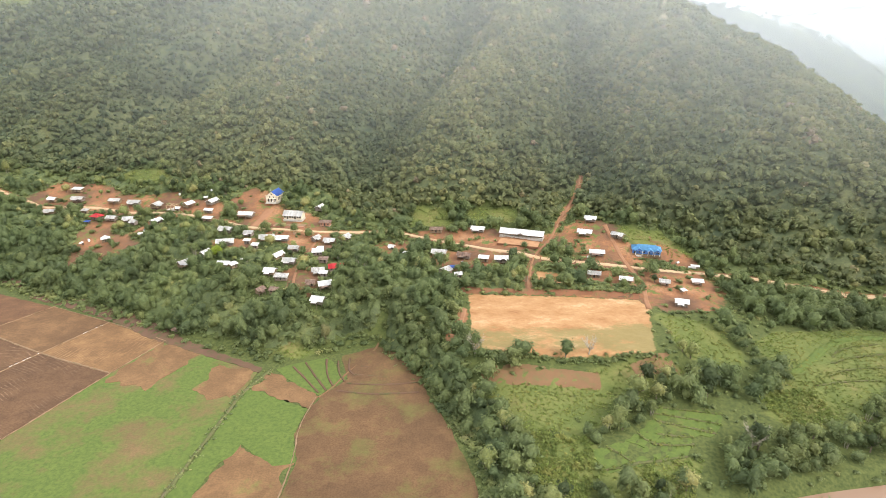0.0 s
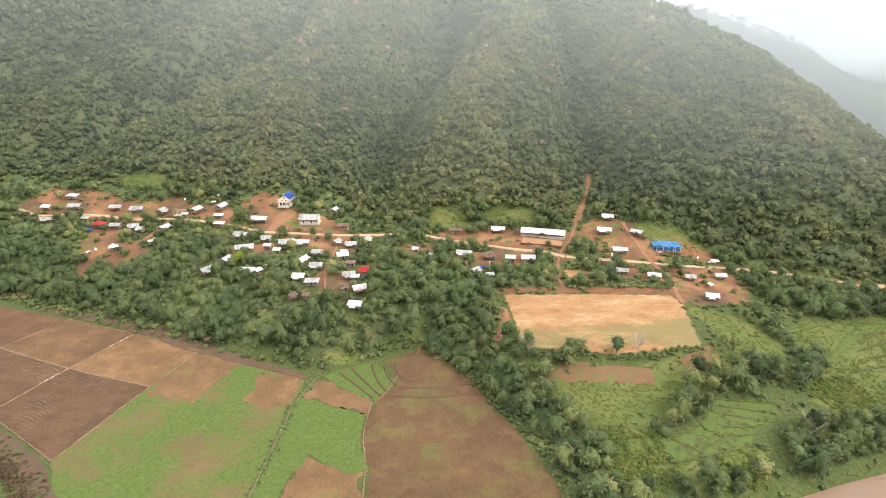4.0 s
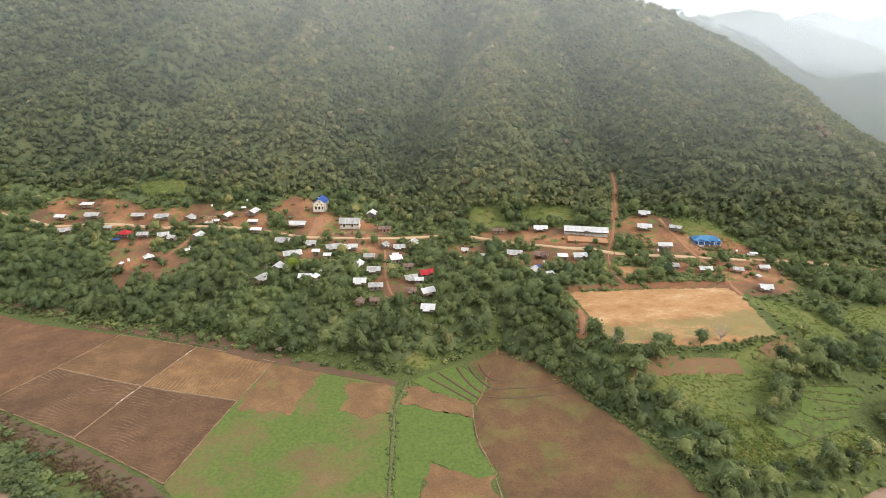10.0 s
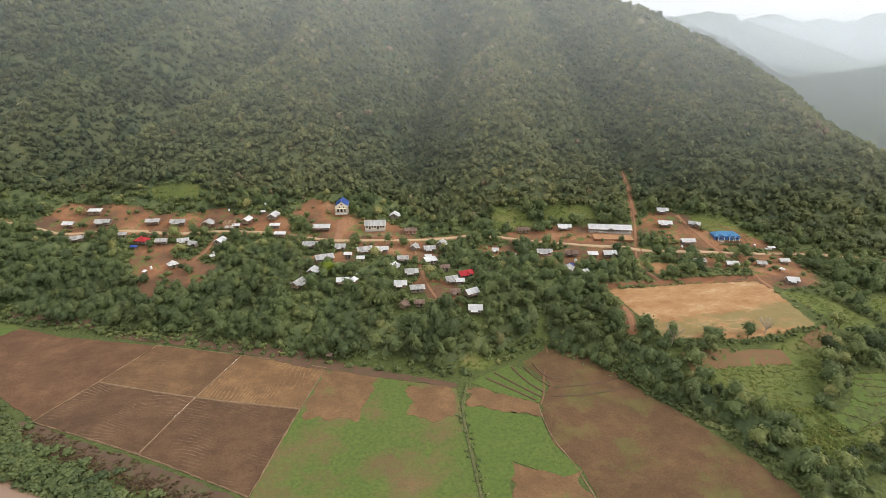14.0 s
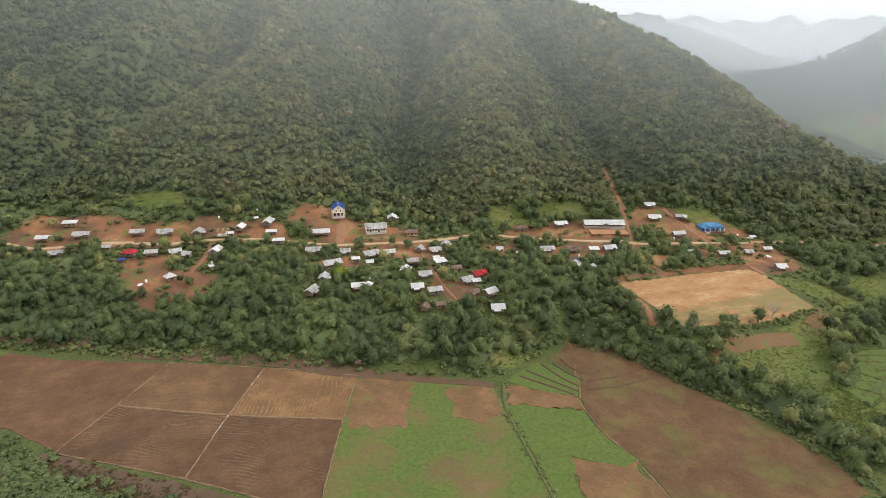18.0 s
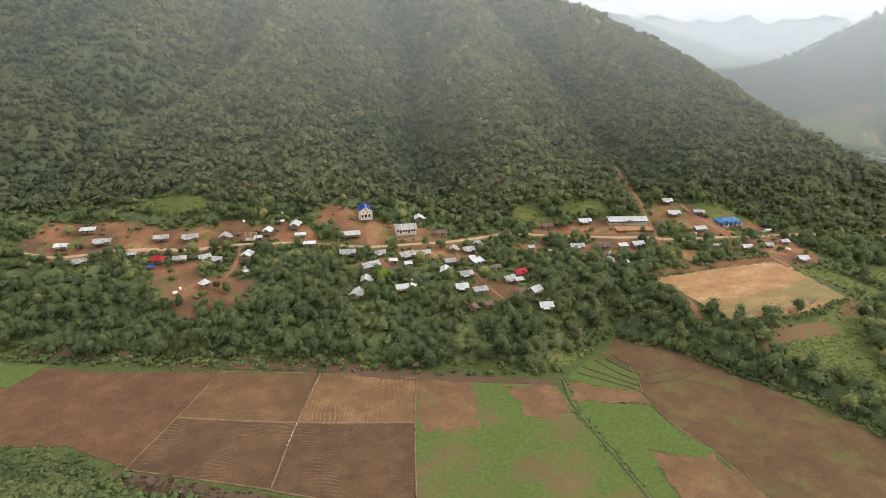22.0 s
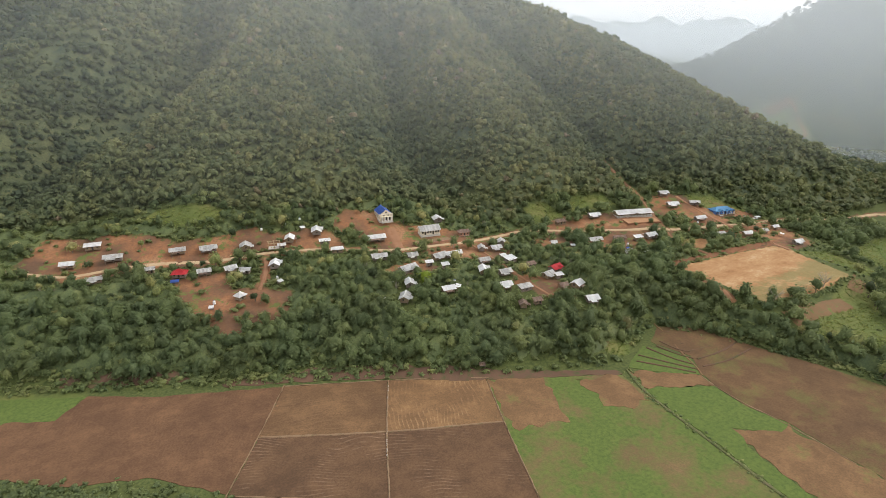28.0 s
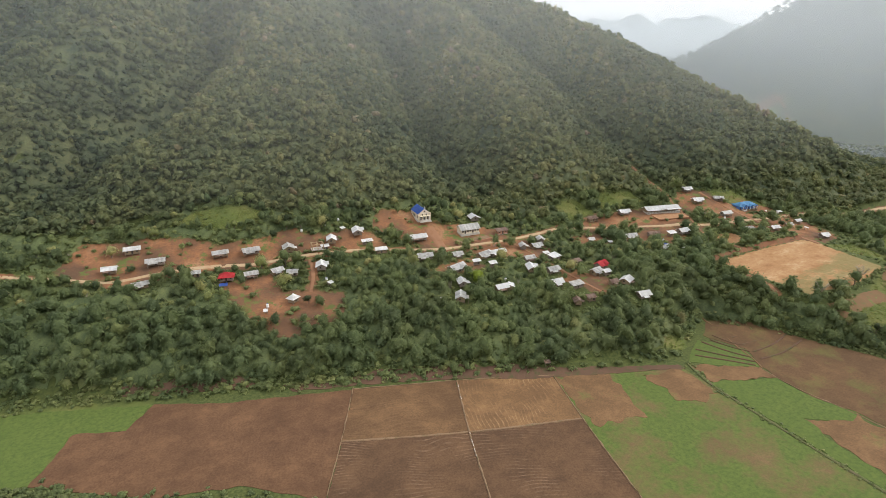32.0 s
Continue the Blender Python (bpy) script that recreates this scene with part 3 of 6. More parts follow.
EARTH = [
    [(-284, 372), (-270, 392), (-244, 385), (-230, 379), (-211, 364), (-194, 362), (-176, 362), (-164, 352), (-150, 352), (-138, 346), (-136, 330), (-168, 336), (-200, 343), (-232, 350), (-262, 352)],
    [(-219, 338), (-197, 333), (-196, 318), (-184, 312), (-172, 304), (-180, 288), (-194, 288), (-206, 284), (-212, 300), (-219, 322)],
    [(-136, 350), (-124, 362), (-108, 354), (-98, 336), (-80, 331), (-68, 322), (-70, 311), (-112, 312), (-124, 328)],
    [(-104, 309), (-60, 309), (-54, 300), (-60, 285), (-72, 284), (-98, 300)],
    [(-14, 312), (5, 318), (33, 306), (57, 300), (57, 284), (36, 277), (20, 285), (6, 298), (-14, 302)],
    [(-30, 300), (-16, 300), (-12, 288), (-22, 280), (-36, 284), (-38, 294)],
    [(-2, 288), (14, 286), (34, 276), (24, 262), (6, 262), (-10, 276)],
    [(66, 300), (78, 312), (98, 302), (98, 286), (112, 284), (118, 274), (100, 268), (74, 271), (62, 288)],
    [(66, 268), (97, 258), (98, 246), (80, 240), (66, 244)],
    [(98, 262), (130, 262), (134, 244), (122, 224), (96, 220), (92, 232), (98, 246)],
    [(112, 292), (132, 276), (132, 266), (114, 270)],
    [(8, 240), (90, 236), (92, 226), (86, 231), (50, 236), (12, 238)],
    [(-80, 262), (-66, 262), (-58, 250), (-62, 236), (-72, 242)],
    [(-130, 300), (-104, 300), (-104, 288), (-128, 286)],
]
SAND = [PITCH, [(47, 263), (62, 259), (62, 246), (44, 246)]]
MEADOW = [
    [(-228, 388), (-217, 392), (-198, 388), (-186, 378), (-190, 371), (-206, 372)],
    [(-20, 316), (-16, 335), (2, 332), (6, 318)], [(12, 318), (16, 330), (44, 324), (44, 312)],
    [(92, 218), (117, 214), (117, 186), (99, 188), (90, 190)],
    [(127, 184), (126, 202), (140, 212), (180, 218), (215, 207), (165, 178), (139, 156), (113, 154), (112, 168)],
    [(13, 175), (57, 181), (84, 185), (90, 180), (74, 168), (60, 158), (45, 149), (29, 151), (19, 160)],
    [(29, 151), (46, 148), (46, 134), (76, 141), (84, 142), (70, 129), (37, 126), (26, 134)],
    [(96, 302), (120, 296), (134, 276), (118, 276), (104, 286)],
    [(-72, 206), (-62, 211), (-54, 208), (-60, 202)],
    [(-450, 360), (-300, 305), (-258, 284), (-290, 262), (-450, 300)],
]
FOOT = [(-480, 365), (-420, 345), (-303, 304), (-258, 283), (-192, 253), (-121, 218), (-68, 196), (-30, 212)]
FOREST_FOOT = [(-480, 470), (-330, 420), (-278, 396), (-243, 392), (-217, 392), (-196, 388), (-179, 371), (-149, 367), (-129, 359), (-111, 364), (-80, 360), (-58, 332), (-38, 318), (-20, 330), (0, 334), (31, 323), (58, 312), (79, 315), (104, 305), (128, 290), (142, 272), (171, 258), (192, 250), (260, 246), (360, 215)]


def inside(x, y, poly):
    x, y = np.asarray(x, float), np.asarray(y, float)
    hit = np.zeros(x.shape, bool)
    for (ax, ay), (bx, by) in zip(poly, poly[1:] + poly[:1]):
        if ay != by:
            hit ^= ((ay > y) != (by > y)) & (x < (bx - ax) * (y - ay) / (by - ay) + ax)
    return hit


def soft_inside(x, y, polys, soft):
    """1 well inside one of the polygons, 0.5 on its edge, 0 outside."""
    v = np.zeros(np.shape(x))
    for poly in polys:
        d = line_distance(x, y, poly + poly[:1])
        v = np.maximum(v, np.clip(0.5 + np.where(inside(x, y, poly), d, -d) / (2 * soft), 0, 1))
    return v


def along(line, x):
    return np.interp(x, [p[0] for p in line], [p[1] for p in line])


# ---- mesh helpers ----
def mesh_of(name, verts, faces, material, tint=None):
    """A mesh from arrays of corners and of triangles or quads."""
    verts, faces = np.asarray(verts, np.float32), np.asarray(faces, np.int32)
    me = bpy.data.meshes.new(name)
    me.vertices.add(len(verts))
    me.vertices.foreach_set("co", verts.ravel())
    k = faces.shape[1]
    me.loops.add(faces.size)
    me.loops.foreach_set("vertex_index", faces.ravel())
    me.polygons.add(len(faces))
    me.polygons.foreach_set("loop_start", np.arange(0, faces.size, k, dtype=np.int32))
    for key, values in (tint or {}).items():
        me.attributes.new(key, "FLOAT", "POINT").data.foreach_set("value", np.asarray(values, np.float32))
    me.materials.append(material)
    me.update(calc_edges=True)
    return me


def part(name, bm, material, parent, label=""):
    me = bpy.data.meshes.new(name)
    bm.to_mesh(me)
    bm.free()
    me.materials.append(material)
    ob = new(name, me)
    ob.parent = parent
    if label:
        ob["label"] = label
    return ob


def add_box(bm, c, s, turn=None):
    """A box of size s at centre c; turn: a 3x3 or 4x4 matrix about its centre."""
    m = Matrix.Translation(c) @ (turn.to_4x4() if turn else Matrix()) @ Matrix.Diagonal((*s, 1))
    return bmesh.ops.create_cube(bm, size=1, matrix=m)["verts"]


def box(c, s, turn=None):
    bm = bmesh.new()
    add_box(bm, c, s, turn)
    return bm


def smooth_line(line, step_m):
    """Points along a rounded polyline."""
    p = np.array(line, float)
    for _ in range(2):
        q = np.empty((2 * len(p), 2))
        q[0], q[-1] = p[0], p[-1]
        q[1:-1:2], q[2:-1:2] = 0.75 * p[:-1] + 0.25 * p[1:], 0.25 * p[:-1] + 0.75 * p[1:]
        p = q
    d = np.r_[0, np.cumsum(np.hypot(*np.diff(p, axis=0).T))]
    s = np.linspace(0, d[-1], max(2, int(d[-1] / step_m)))
    return np.c_[np.interp(s, d, p[:, 0]), np.interp(s, d, p[:, 1])]


def strip(name, line, width, lift, material, seed, label, category, crown=0.0, rough=0.25):
    """A way or a bund laid along a line on the ground, with uneven edges."""
    r = np.random.RandomState(seed)
    c = smooth_line(line, 1.6)
    d = np.gradient(c, axis=0)
    d /= np.hypot(*d.T)[:, None]
    n = np.c_[-d[:, 1], d[:, 0]]
    w = width * (1 + rough * np.convolve(r.randn(len(c) + 4), np.ones(5) / 5, "valid"))
    rows = []
    for k, (u, z) in enumerate(((-0.62, -0.35), (-0.5, lift), (-0.2, lift + crown), (0.2, lift + crown), (0.5, lift), (0.62, -0.35))):
        p = c + n * (u * w + rough * 0.3 * r.randn(len(c)))[:, None]
        rows.append(np.c_[p, height(p[:, 0], p[:, 1]) + z])
    v = np.stack(rows, 1).reshape(-1, 3)
    i = np.arange(len(c) - 1)[:, None] * 6 + np.arange(5)[None]
    i = i.ravel()
    f = np.c_[i, i + 6, i + 7, i + 1]
    ob = new(name, mesh_of(name, v, f, material))
    return tagged(ob, label, category, "", "structure")


# ---- the ground: one sheet to the horizon ----
def axis(lo, fine_lo, fine_hi, hi, fine, grow):
    mid = np.arange(fine_lo, fine_hi + fine, fine)
    up, down, d = [mid[-1]], [mid[0]], fine
    while up[-1] < hi:
        d = min(d * grow, 42 if up[-1] < 2000 else 120)
        up.append(up[-1] + d)
    d = fine
    while down[-1] > lo:
        d = min(d * grow, 120)
        down.append(down[-1] - d)
    return np.r_[down[:0:-1], mid, up[1:]]


def build_ground():
    xs, ys = axis(-4200, -300, 215, 4600, 1.6, 1.045), axis(-2600, 52, 400, 4700, 1.6, 1.05)
    x, y = np.meshgrid(xs, ys)
    z = height(x, y)
    core = (np.abs(x + 40) < 420) & (y > 90) & (y < 520)
    r = np.random.RandomState(3)
    z = z + np.where(core, 0.12 * r.randn(*x.shape) * (z > 2.5), 0)
    nx, ny = len(xs), len(ys)
    i = (np.arange(ny - 1)[:, None] * nx + np.arange(nx - 1)[None]).ravel()
    faces = np.c_[i, i + 1, i + nx + 1, i + nx]
    flat_x, flat_y = x.ravel(), y.ravel()
    near = np.where(core.ravel())[0]
    masks = {k: np.zeros(flat_x.size) for k in ("earth", "sand", "meadow", "far", "turf")}
    nx_, ny_ = flat_x[near], flat_y[near]
    masks["earth"][near] = soft_inside(nx_, ny_, EARTH, 6)
    masks["sand"][near] = soft_inside(nx_, ny_, SAND, 2)
    masks["turf"][near] = step(216, 200, ny_) * step(182, 190, ny_) + 0.45 * step(60, 84, nx_)
    masks["meadow"][near] = soft_inside(nx_, ny_, MEADOW, 5)
    for line, w in ((ROAD, 2.3), (TRACK, 1.8), (SIDE_PATH, 2.2), (LANE, 1.4), (HUT_PATH, 2.5), (CHURCH_WAY, 4), (BAMBOO_WAY, 2)):
        masks["earth"][near] = np.maximum(masks["earth"][near], np.clip(1 - line_distance(nx_, ny_, line) / (2 * w), 0, 1))
    plain = (flat_x > 430) & (z.ravel() < 14)
    masks["meadow"][plain] = np.clip(0.45 + 0.5 * wavy(flat_x[plain], flat_y[plain], 160, 21), 0, 1)
    masks["far"] = step(420, 560, flat_x + np.maximum(flat_y - 600, 0)) * (z.ravel() > 10)
    me = mesh_of("ground", np.c_[flat_x, flat_y, z.ravel()], faces, GROUND, masks)
    tagged(new("ground", me), "green valley floor rising to wooded mountain slopes", "ground", "", "structure")


build_ground()


def build_water():
    c = smooth_line(RIVER, 6)
    d = np.gradient(c, axis=0)
    d /= np.hypot(*d.T)[:, None]
    n = np.c_[-d[:, 1], d[:, 0]]
    v = np.concatenate([np.c_[c + n * s, np.full(len(c), -2.4)] for s in (-27, 27)])
    i = np.arange(len(c) - 1)
    me = mesh_of("river", v, np.c_[i, i + 1, i + 1 + len(c), i + len(c)], WATER)
    tagged(new("river", me), "brown muddy river between overgrown banks", "river", "", "structure")


build_water()


# ---- fields ----
def plot(name, poly, material, lift, label, category="field", seed=1, rag=0.35):
    r = np.random.RandomState(seed)
    p = []
    for (a, b) in zip(poly, poly[1:] + poly[:1]):
        a, b = np.array(a, float), np.array(b, float)
        k = max(1, int(np.hypot(*(b - a)) / 1.3))
        n = np.array([-(b - a)[1], (b - a)[0]]) / (np.hypot(*(b - a)) + 1e-6)
        wob = np.convolve(r.randn(k + 2), [0.3, 0.4, 0.3], "valid") * rag
        p += [a + (b - a) * j / k + n * (wob[j] if 0 < j else 0) for j in range(k)]
    bm = bmesh.new()
    top = bm.faces.new([bm.verts.new((x, y, max(float(height(x, y)), 0.0) + lift)) for x, y in p])
    if top.normal.z < 0:
        bmesh.ops.reverse_faces(bm, faces=[top])
    bm.normal_update()
    low = bmesh.ops.extrude_face_region(bm, geom=[top])
    bmesh.ops.translate(bm, vec=(0, 0, -0.5), verts=[v for v in low["geom"] if isinstance(v, bmesh.types.BMVert)])
    bmesh.ops.recalc_face_normals(bm, faces=bm.faces)
    me = bpy.data.meshes.new(name)
    bmesh.ops.triangulate(bm, faces=bm.faces)
    bm.to_mesh(me)
    bm.free()
    me.materials.append(material)
    return tagged(new(name, me), label, category, "fields on the valley floor", "structure")


A, B, C, D = (-208, 227), (-170, 208), (-192, 252), (-156, 236)
E_, F_, G_ = (-132, 193), (-122, 218), (-182, 180)
plot("ploughed_field", [A, B, G_, (-222, 205)], PLOUGH_DARK, 0.10, "dark ploughed field with curved tractor lines", seed=1)
plot("ploughed_field", [B, E_, (-146, 153), G_], PLOUGH_DARK, 0.11, "dark ploughed field with pale tractor lines", seed=2)
plot("ploughed_field", [C, D, B, A], PLOUGH_MID, 0.12, "brown ploughed field between low bunds", seed=3)
plot("ploughed_field", [D, F_, E_, B], PLOUGH_PALE, 0.13, "pale brown harrowed field with tractor lines", seed=4)
plot("ploughed_field", [C, A, (-222, 206), (-240, 224), (-265, 234), (-294, 258), (-282, 278), (-267, 271), (-257, 282), (-235, 269)], PLOUGH_WIDE, 0.14, "wide brown ploughed field beside green crop", seed=5)
plot("crop_field", [(-257, 282), (-267, 271), (-282, 278), (-294, 258), (-340, 270), (-420, 310), (-400, 336), (-303, 303)], BRIGHT_FIELD, 0.12, "bright green young crop by the wood", seed=6, rag=0.8)
PATH = [(-69, 195), (-75, 181), (-77, 164), (-79.5, 142), (-82, 120), (-84, 104)]
plot("crop_field", [F_, (-102, 208), (-74, 194), (-75, 181), (-77, 164), (-79.5, 142), (-82, 120), (-84, 106), (-110, 110), (-128, 122), (-146, 153), E_], GREEN_FIELD, 0.10, "patchy green field with bare brown spots", seed=7)
plot("bare_patch", [F_, (-102, 208), (-106, 197), (-112, 181), (-131, 188)], BROWN_PATCH, 0.16, "bare brown patch in a green field", seed=8, rag=1.5)
plot("bare_patch", [(-92, 200), (-75.5, 194), (-78, 176), (-88, 177), (-95, 182)], BROWN_PATCH, 0.17, "bare brown patch in a green field", seed=9, rag=1.5)
plot("crop_field", [(-67, 196), (-62, 199), (-48, 205), (-38, 189), (-46, 178), (-61, 189)], TERRACE_GREEN, 0.13, "small terraced green vegetable plot", seed=10)
plot("bare_patch", [(-69, 193), (-61, 188.5), (-46, 177.5), (-48, 170), (-62, 177), (-73, 184)], BROWN_PATCH, 0.12, "bare brown strip between crops", seed=13, rag=1.5)
plot("crop_field", [(-74, 183.5), (-62, 177), (-48.5, 169.5), (-50, 156), (-46, 143), (-53, 141), (-66, 151), (-71, 137), (-77, 106), (-83, 104), (-81, 120), (-78.5, 142), (-76, 164)], BRIGHT_FIELD, 0.12, "bright green crop beside a footpath", seed=11, rag=0.8)
plot("bare_patch", [(-66, 151), (-53, 141), (-46.5, 143), (-48, 106), (-77, 106), (-71, 137)], BROWN_PATCH, 0.11, "brown patch below a green crop", seed=12, rag=1.5)
plot("harvested_field", [(-47.5, 170), (-50, 156), (-46, 143), (-48, 106), (10, 108), (12, 120), (9, 137), (3, 158), (-6, 179), (-9, 193), (-19, 208), (-28, 214), (-42, 206), (-37, 189), (-45, 178)], STUBBLE, 0.10, "reddish harvested field with thin green weeds", seed=14)
plot("bank_soil", [(-268, 294), (-257, 288), (-236, 278), (-222, 273), (-223, 279), (-240, 288), (-257, 297)], DARK_SOIL, 0.2, "bare dark soil slope below the wood", "soil", seed=20, rag=0.8)
plot("bank_soil", [(-214, 268), (-196, 261), (-176, 254), (-151, 242), (-134, 232), (-111, 218), (-100, 211.5), (-73, 197), (-73, 193.5), (-100, 206.5), (-111, 211.5), (-123, 218), (-133, 222.5), (-150, 234), (-175, 247), (-192, 254.5), (-212, 263)], DARK_SOIL, 0.18, "bare dark soil strip between wood and fields", "soil", seed=18, rag=0.6)
strip("bank_soil", [(-228, 203), (-222, 199), (-184, 174), (-148, 148), (-128, 118)], 8.5, 0.1, DRY_BANK, 69, "dry brown scrubby bank above the river", "soil", 0.3)
BUNDS = [([(-192, 253), A, (-224, 203)], 0.6), ([C, (-150, 233.5), (-121, 218)], 0.6), ([D, B, G_], 0.8), ([A, B, E_], 1.25), ([F_, E_, (-146, 153)], 0.7), ([(-222, 205), G_, (-146, 153)], 0.7)]
for k, (line, w) in enumerate(BUNDS):
    strip("bund", line, 0.58 * w, 0.24, BUND_EARTH, 30 + k, "low earth bund between ploughed fields", "bund", 0.14, 0.35)
def hose_lengths():
    """White irrigation pipe in short lengths along the bund between the ploughed plots."""
    r = random.Random(61)
    base = tagged(new("irrigation_pipe"), "broken line of white irrigation pipe on a field bund", "pipe")
    a, b = Vector((*D, 0.42)), Vector((-176, 195, 0.42))
    base.matrix_basis = Matrix.Translation(a)
    d = (b - a).normalized()
    s_at = 0.6
    while s_at < (b - a).length - 2:
        long_ = r.uniform(0.8, 2.4)
        if r.random() < 0.5 and (s_at < 12 or 28 < s_at):
            bm = bmesh.new()
            bmesh.ops.create_cone(bm, cap_ends=True, segments=8, radius1=0.055, radius2=0.055, depth=long_)
            q = d.to_track_quat("Z", "Y").to_matrix().to_4x4()
            bmesh.ops.transform(bm, matrix=Matrix.Translation(d * (s_at + long_ / 2) + Vector((r.uniform(-0.12, 0.12), 0, 0))) @ q, verts=bm.verts)
            part("pipe_length", bm, WHITE_PAINT, base)
        s_at += long_ + r.uniform(0.3, 1.6)


hose_lengths()
strip("bund", PATH, 1.1, 0.25, GRASS_BUND, 40, "overgrown footpath bund between green fields", "bund", 0.1)
strip("bund", [(-47, 177), (-49.5, 160), (-47, 143), (-48, 120)], 0.4, 0.16, BUND_EARTH, 41, "thin bund beside a harvested field", "bund", 0.1)
strip("footpath", [(-28, 216), (-30, 207), (-38, 194), (-42, 183), (-46, 177)], 0.8, 0.2, MEADOW_SOIL, 42, "narrow earth footpath between terraces", "path", 0.08)
for k, line in enumerate(([(-43, 202), (-41.5, 193), (-38, 187)], [(-48, 203), (-46, 192), (-42, 184)], [(-56, 200.5), (-51, 192), (-44, 181)], [(-60.5, 197.5), (-54, 189.5), (-46.5, 179.5)], [(-38.5, 204), (-38, 195), (-34.5, 191)])):
    strip("terrace_bund", line, 0.75, 0.36, DARK_SOIL, 50 + k, "dark soil ridge between narrow terraces", "bund", 0.12)
for k, line in enumerate(([(-29, 208), (-20, 206), (-14, 204)], [(-30, 203), (-20, 200), (-11, 199)], [(-33, 198), (-22, 195), (-9, 195)], [(-35, 192), (-24, 190), (-9, 191.5)], [(-37, 186), (-24, 184.5), (-9, 186.5)], [(-40, 181), (-27, 178.5), (-9, 180)])):
    strip("terrace_bund", line, 0.8, 0.34, DARK_SOIL, 60 + k, "dark soil ridge across a brown slope", "bund", 0.12)
strip("cut_bank", [(11, 240), (50, 238), (70, 236), (89, 233)], 3.0, 0.12, CUT_EARTH, 68, "dark red earth cut along the playing ground", "bank", 0.1, 0.15)
strip("dirt_road", [(540, 440), (596, 490), (625, 500), (680, 545), (719, 575), (800, 650), (930, 760)], 3.0, 0.3, RED_DIRT, 67, "red dirt road across the side valley", "road", 0.1)
for k, (cx, cy, w, d) in enumerate(((655, 612, 34, 13), (800, 640, 50, 22), (668, 568, 30, 12), (622, 556, 24, 9), (720, 600, 40, 16))):
    plot("valley_field", [(cx - w, cy - d), (cx + w, cy - d * 0.6), (cx + w * 0.9, cy + d), (cx - w * 0.8, cy + d * 0.8)], (BRIGHT_FIELD, STUBBLE, GREEN_FIELD)[k % 3], 0.4, "distant pale field in the side valley", seed=90 + k, rag=2)
strip("dirt_road", ROAD, 2.1, 0.14, ROAD_DIRT, 71, "pale dirt road through the village", "road", 0.05, 0.12)
strip("dirt_track", TRACK, 1.35, 0.13, RED_DIRT, 72, "red dirt track climbing into the forest", "track", 0.05, 0.5)
strip("footpath", SIDE_PATH, 2.0, 0.22, RED_DIRT, 73, "red dirt path between houses", "path")
strip("footpath", LANE, 1.15, 0.24, RED_DIRT, 74, "dirt lane between village houses", "path")
strip("footpath", HUT_PATH, 1.8, 0.22, RED_DIRT, 75, "dirt path down to a small hut", "path")
strip("footpath", CHURCH_WAY, 5.0, 0.2, RED_DIRT, 76, "pale dirt drive up to the church", "path")
strip("footpath", BAMBOO_WAY, 2.4, 0.2, RED_DIRT, 77, "red footpath beside the playing ground", "path")
plot("paddy_field", [(46, 143), (51, 144), (63, 150), (70, 157), (72, 163), (94, 161), (91, 154), (88, 151), (80, 149.5), (79, 146), (75, 141.5), (57, 136.5), (47, 134)], TERRACE_GREEN, 0.10, "grassy paddy terraces below the meadow", seed=16, rag=0.8)
plot("paddy_field", [(58, 146.5), (63, 150.5), (70, 157), (72, 150.5), (67, 146), (63, 144)], BRIGHT_FIELD, 0.16, "small bright green paddy below the meadow", seed=15, rag=0.7)
strip("bare_soil", [(14, 178), (30, 177.5), (57, 175)], 8.5, 0.1, MEADOW_SOIL, 94, "dull brown bare strip across the meadow", "soil", 0.02, 0.3)
strip("bare_soil", [(70, 179), (78, 181), (86, 183)], 5.5, 0.1, MEADOW_SOIL, 95, "small bare brown patch by the playing ground", "soil", 0.02, 0.4)
EAST_BUNDS = ([(71, 163), (82, 161.5), (95, 160.5)], [(71, 160), (81, 158), (92, 156)], [(71, 156.5), (80, 154), (89, 152)], [(69, 150.5), (75, 150), (81, 150)], [(66, 146), (73, 146), (80, 147)], [(51, 144), (54, 141), (58, 137.5)], [(48, 134.5), (57, 137), (76, 142)], [(63, 150.5), (64, 148), (67, 146)], [(155, 196), (163, 203), (180, 206)], [(152, 192), (162, 196), (178, 199)], [(146, 184), (158, 189), (172, 190)], [(138, 178), (150, 181), (164, 182)])
for k, line in enumerate(EAST_BUNDS):
    strip("terrace_bund", line, 0.7, 0.2, GRASS_BUND, 80 + k, "grassy bund between small paddies", "bund", 0.12, 0.4)
strip("footpath", [(196, 210), (179, 211), (169, 210), (156, 203), (141, 190), (128, 182)], 3.0, 0.12, TERRACE_GREEN, 93, "grassy track curving across the meadow", "path", 0.05)


import functools


# ---- plants ----
CARD = (2.1, 1.9)


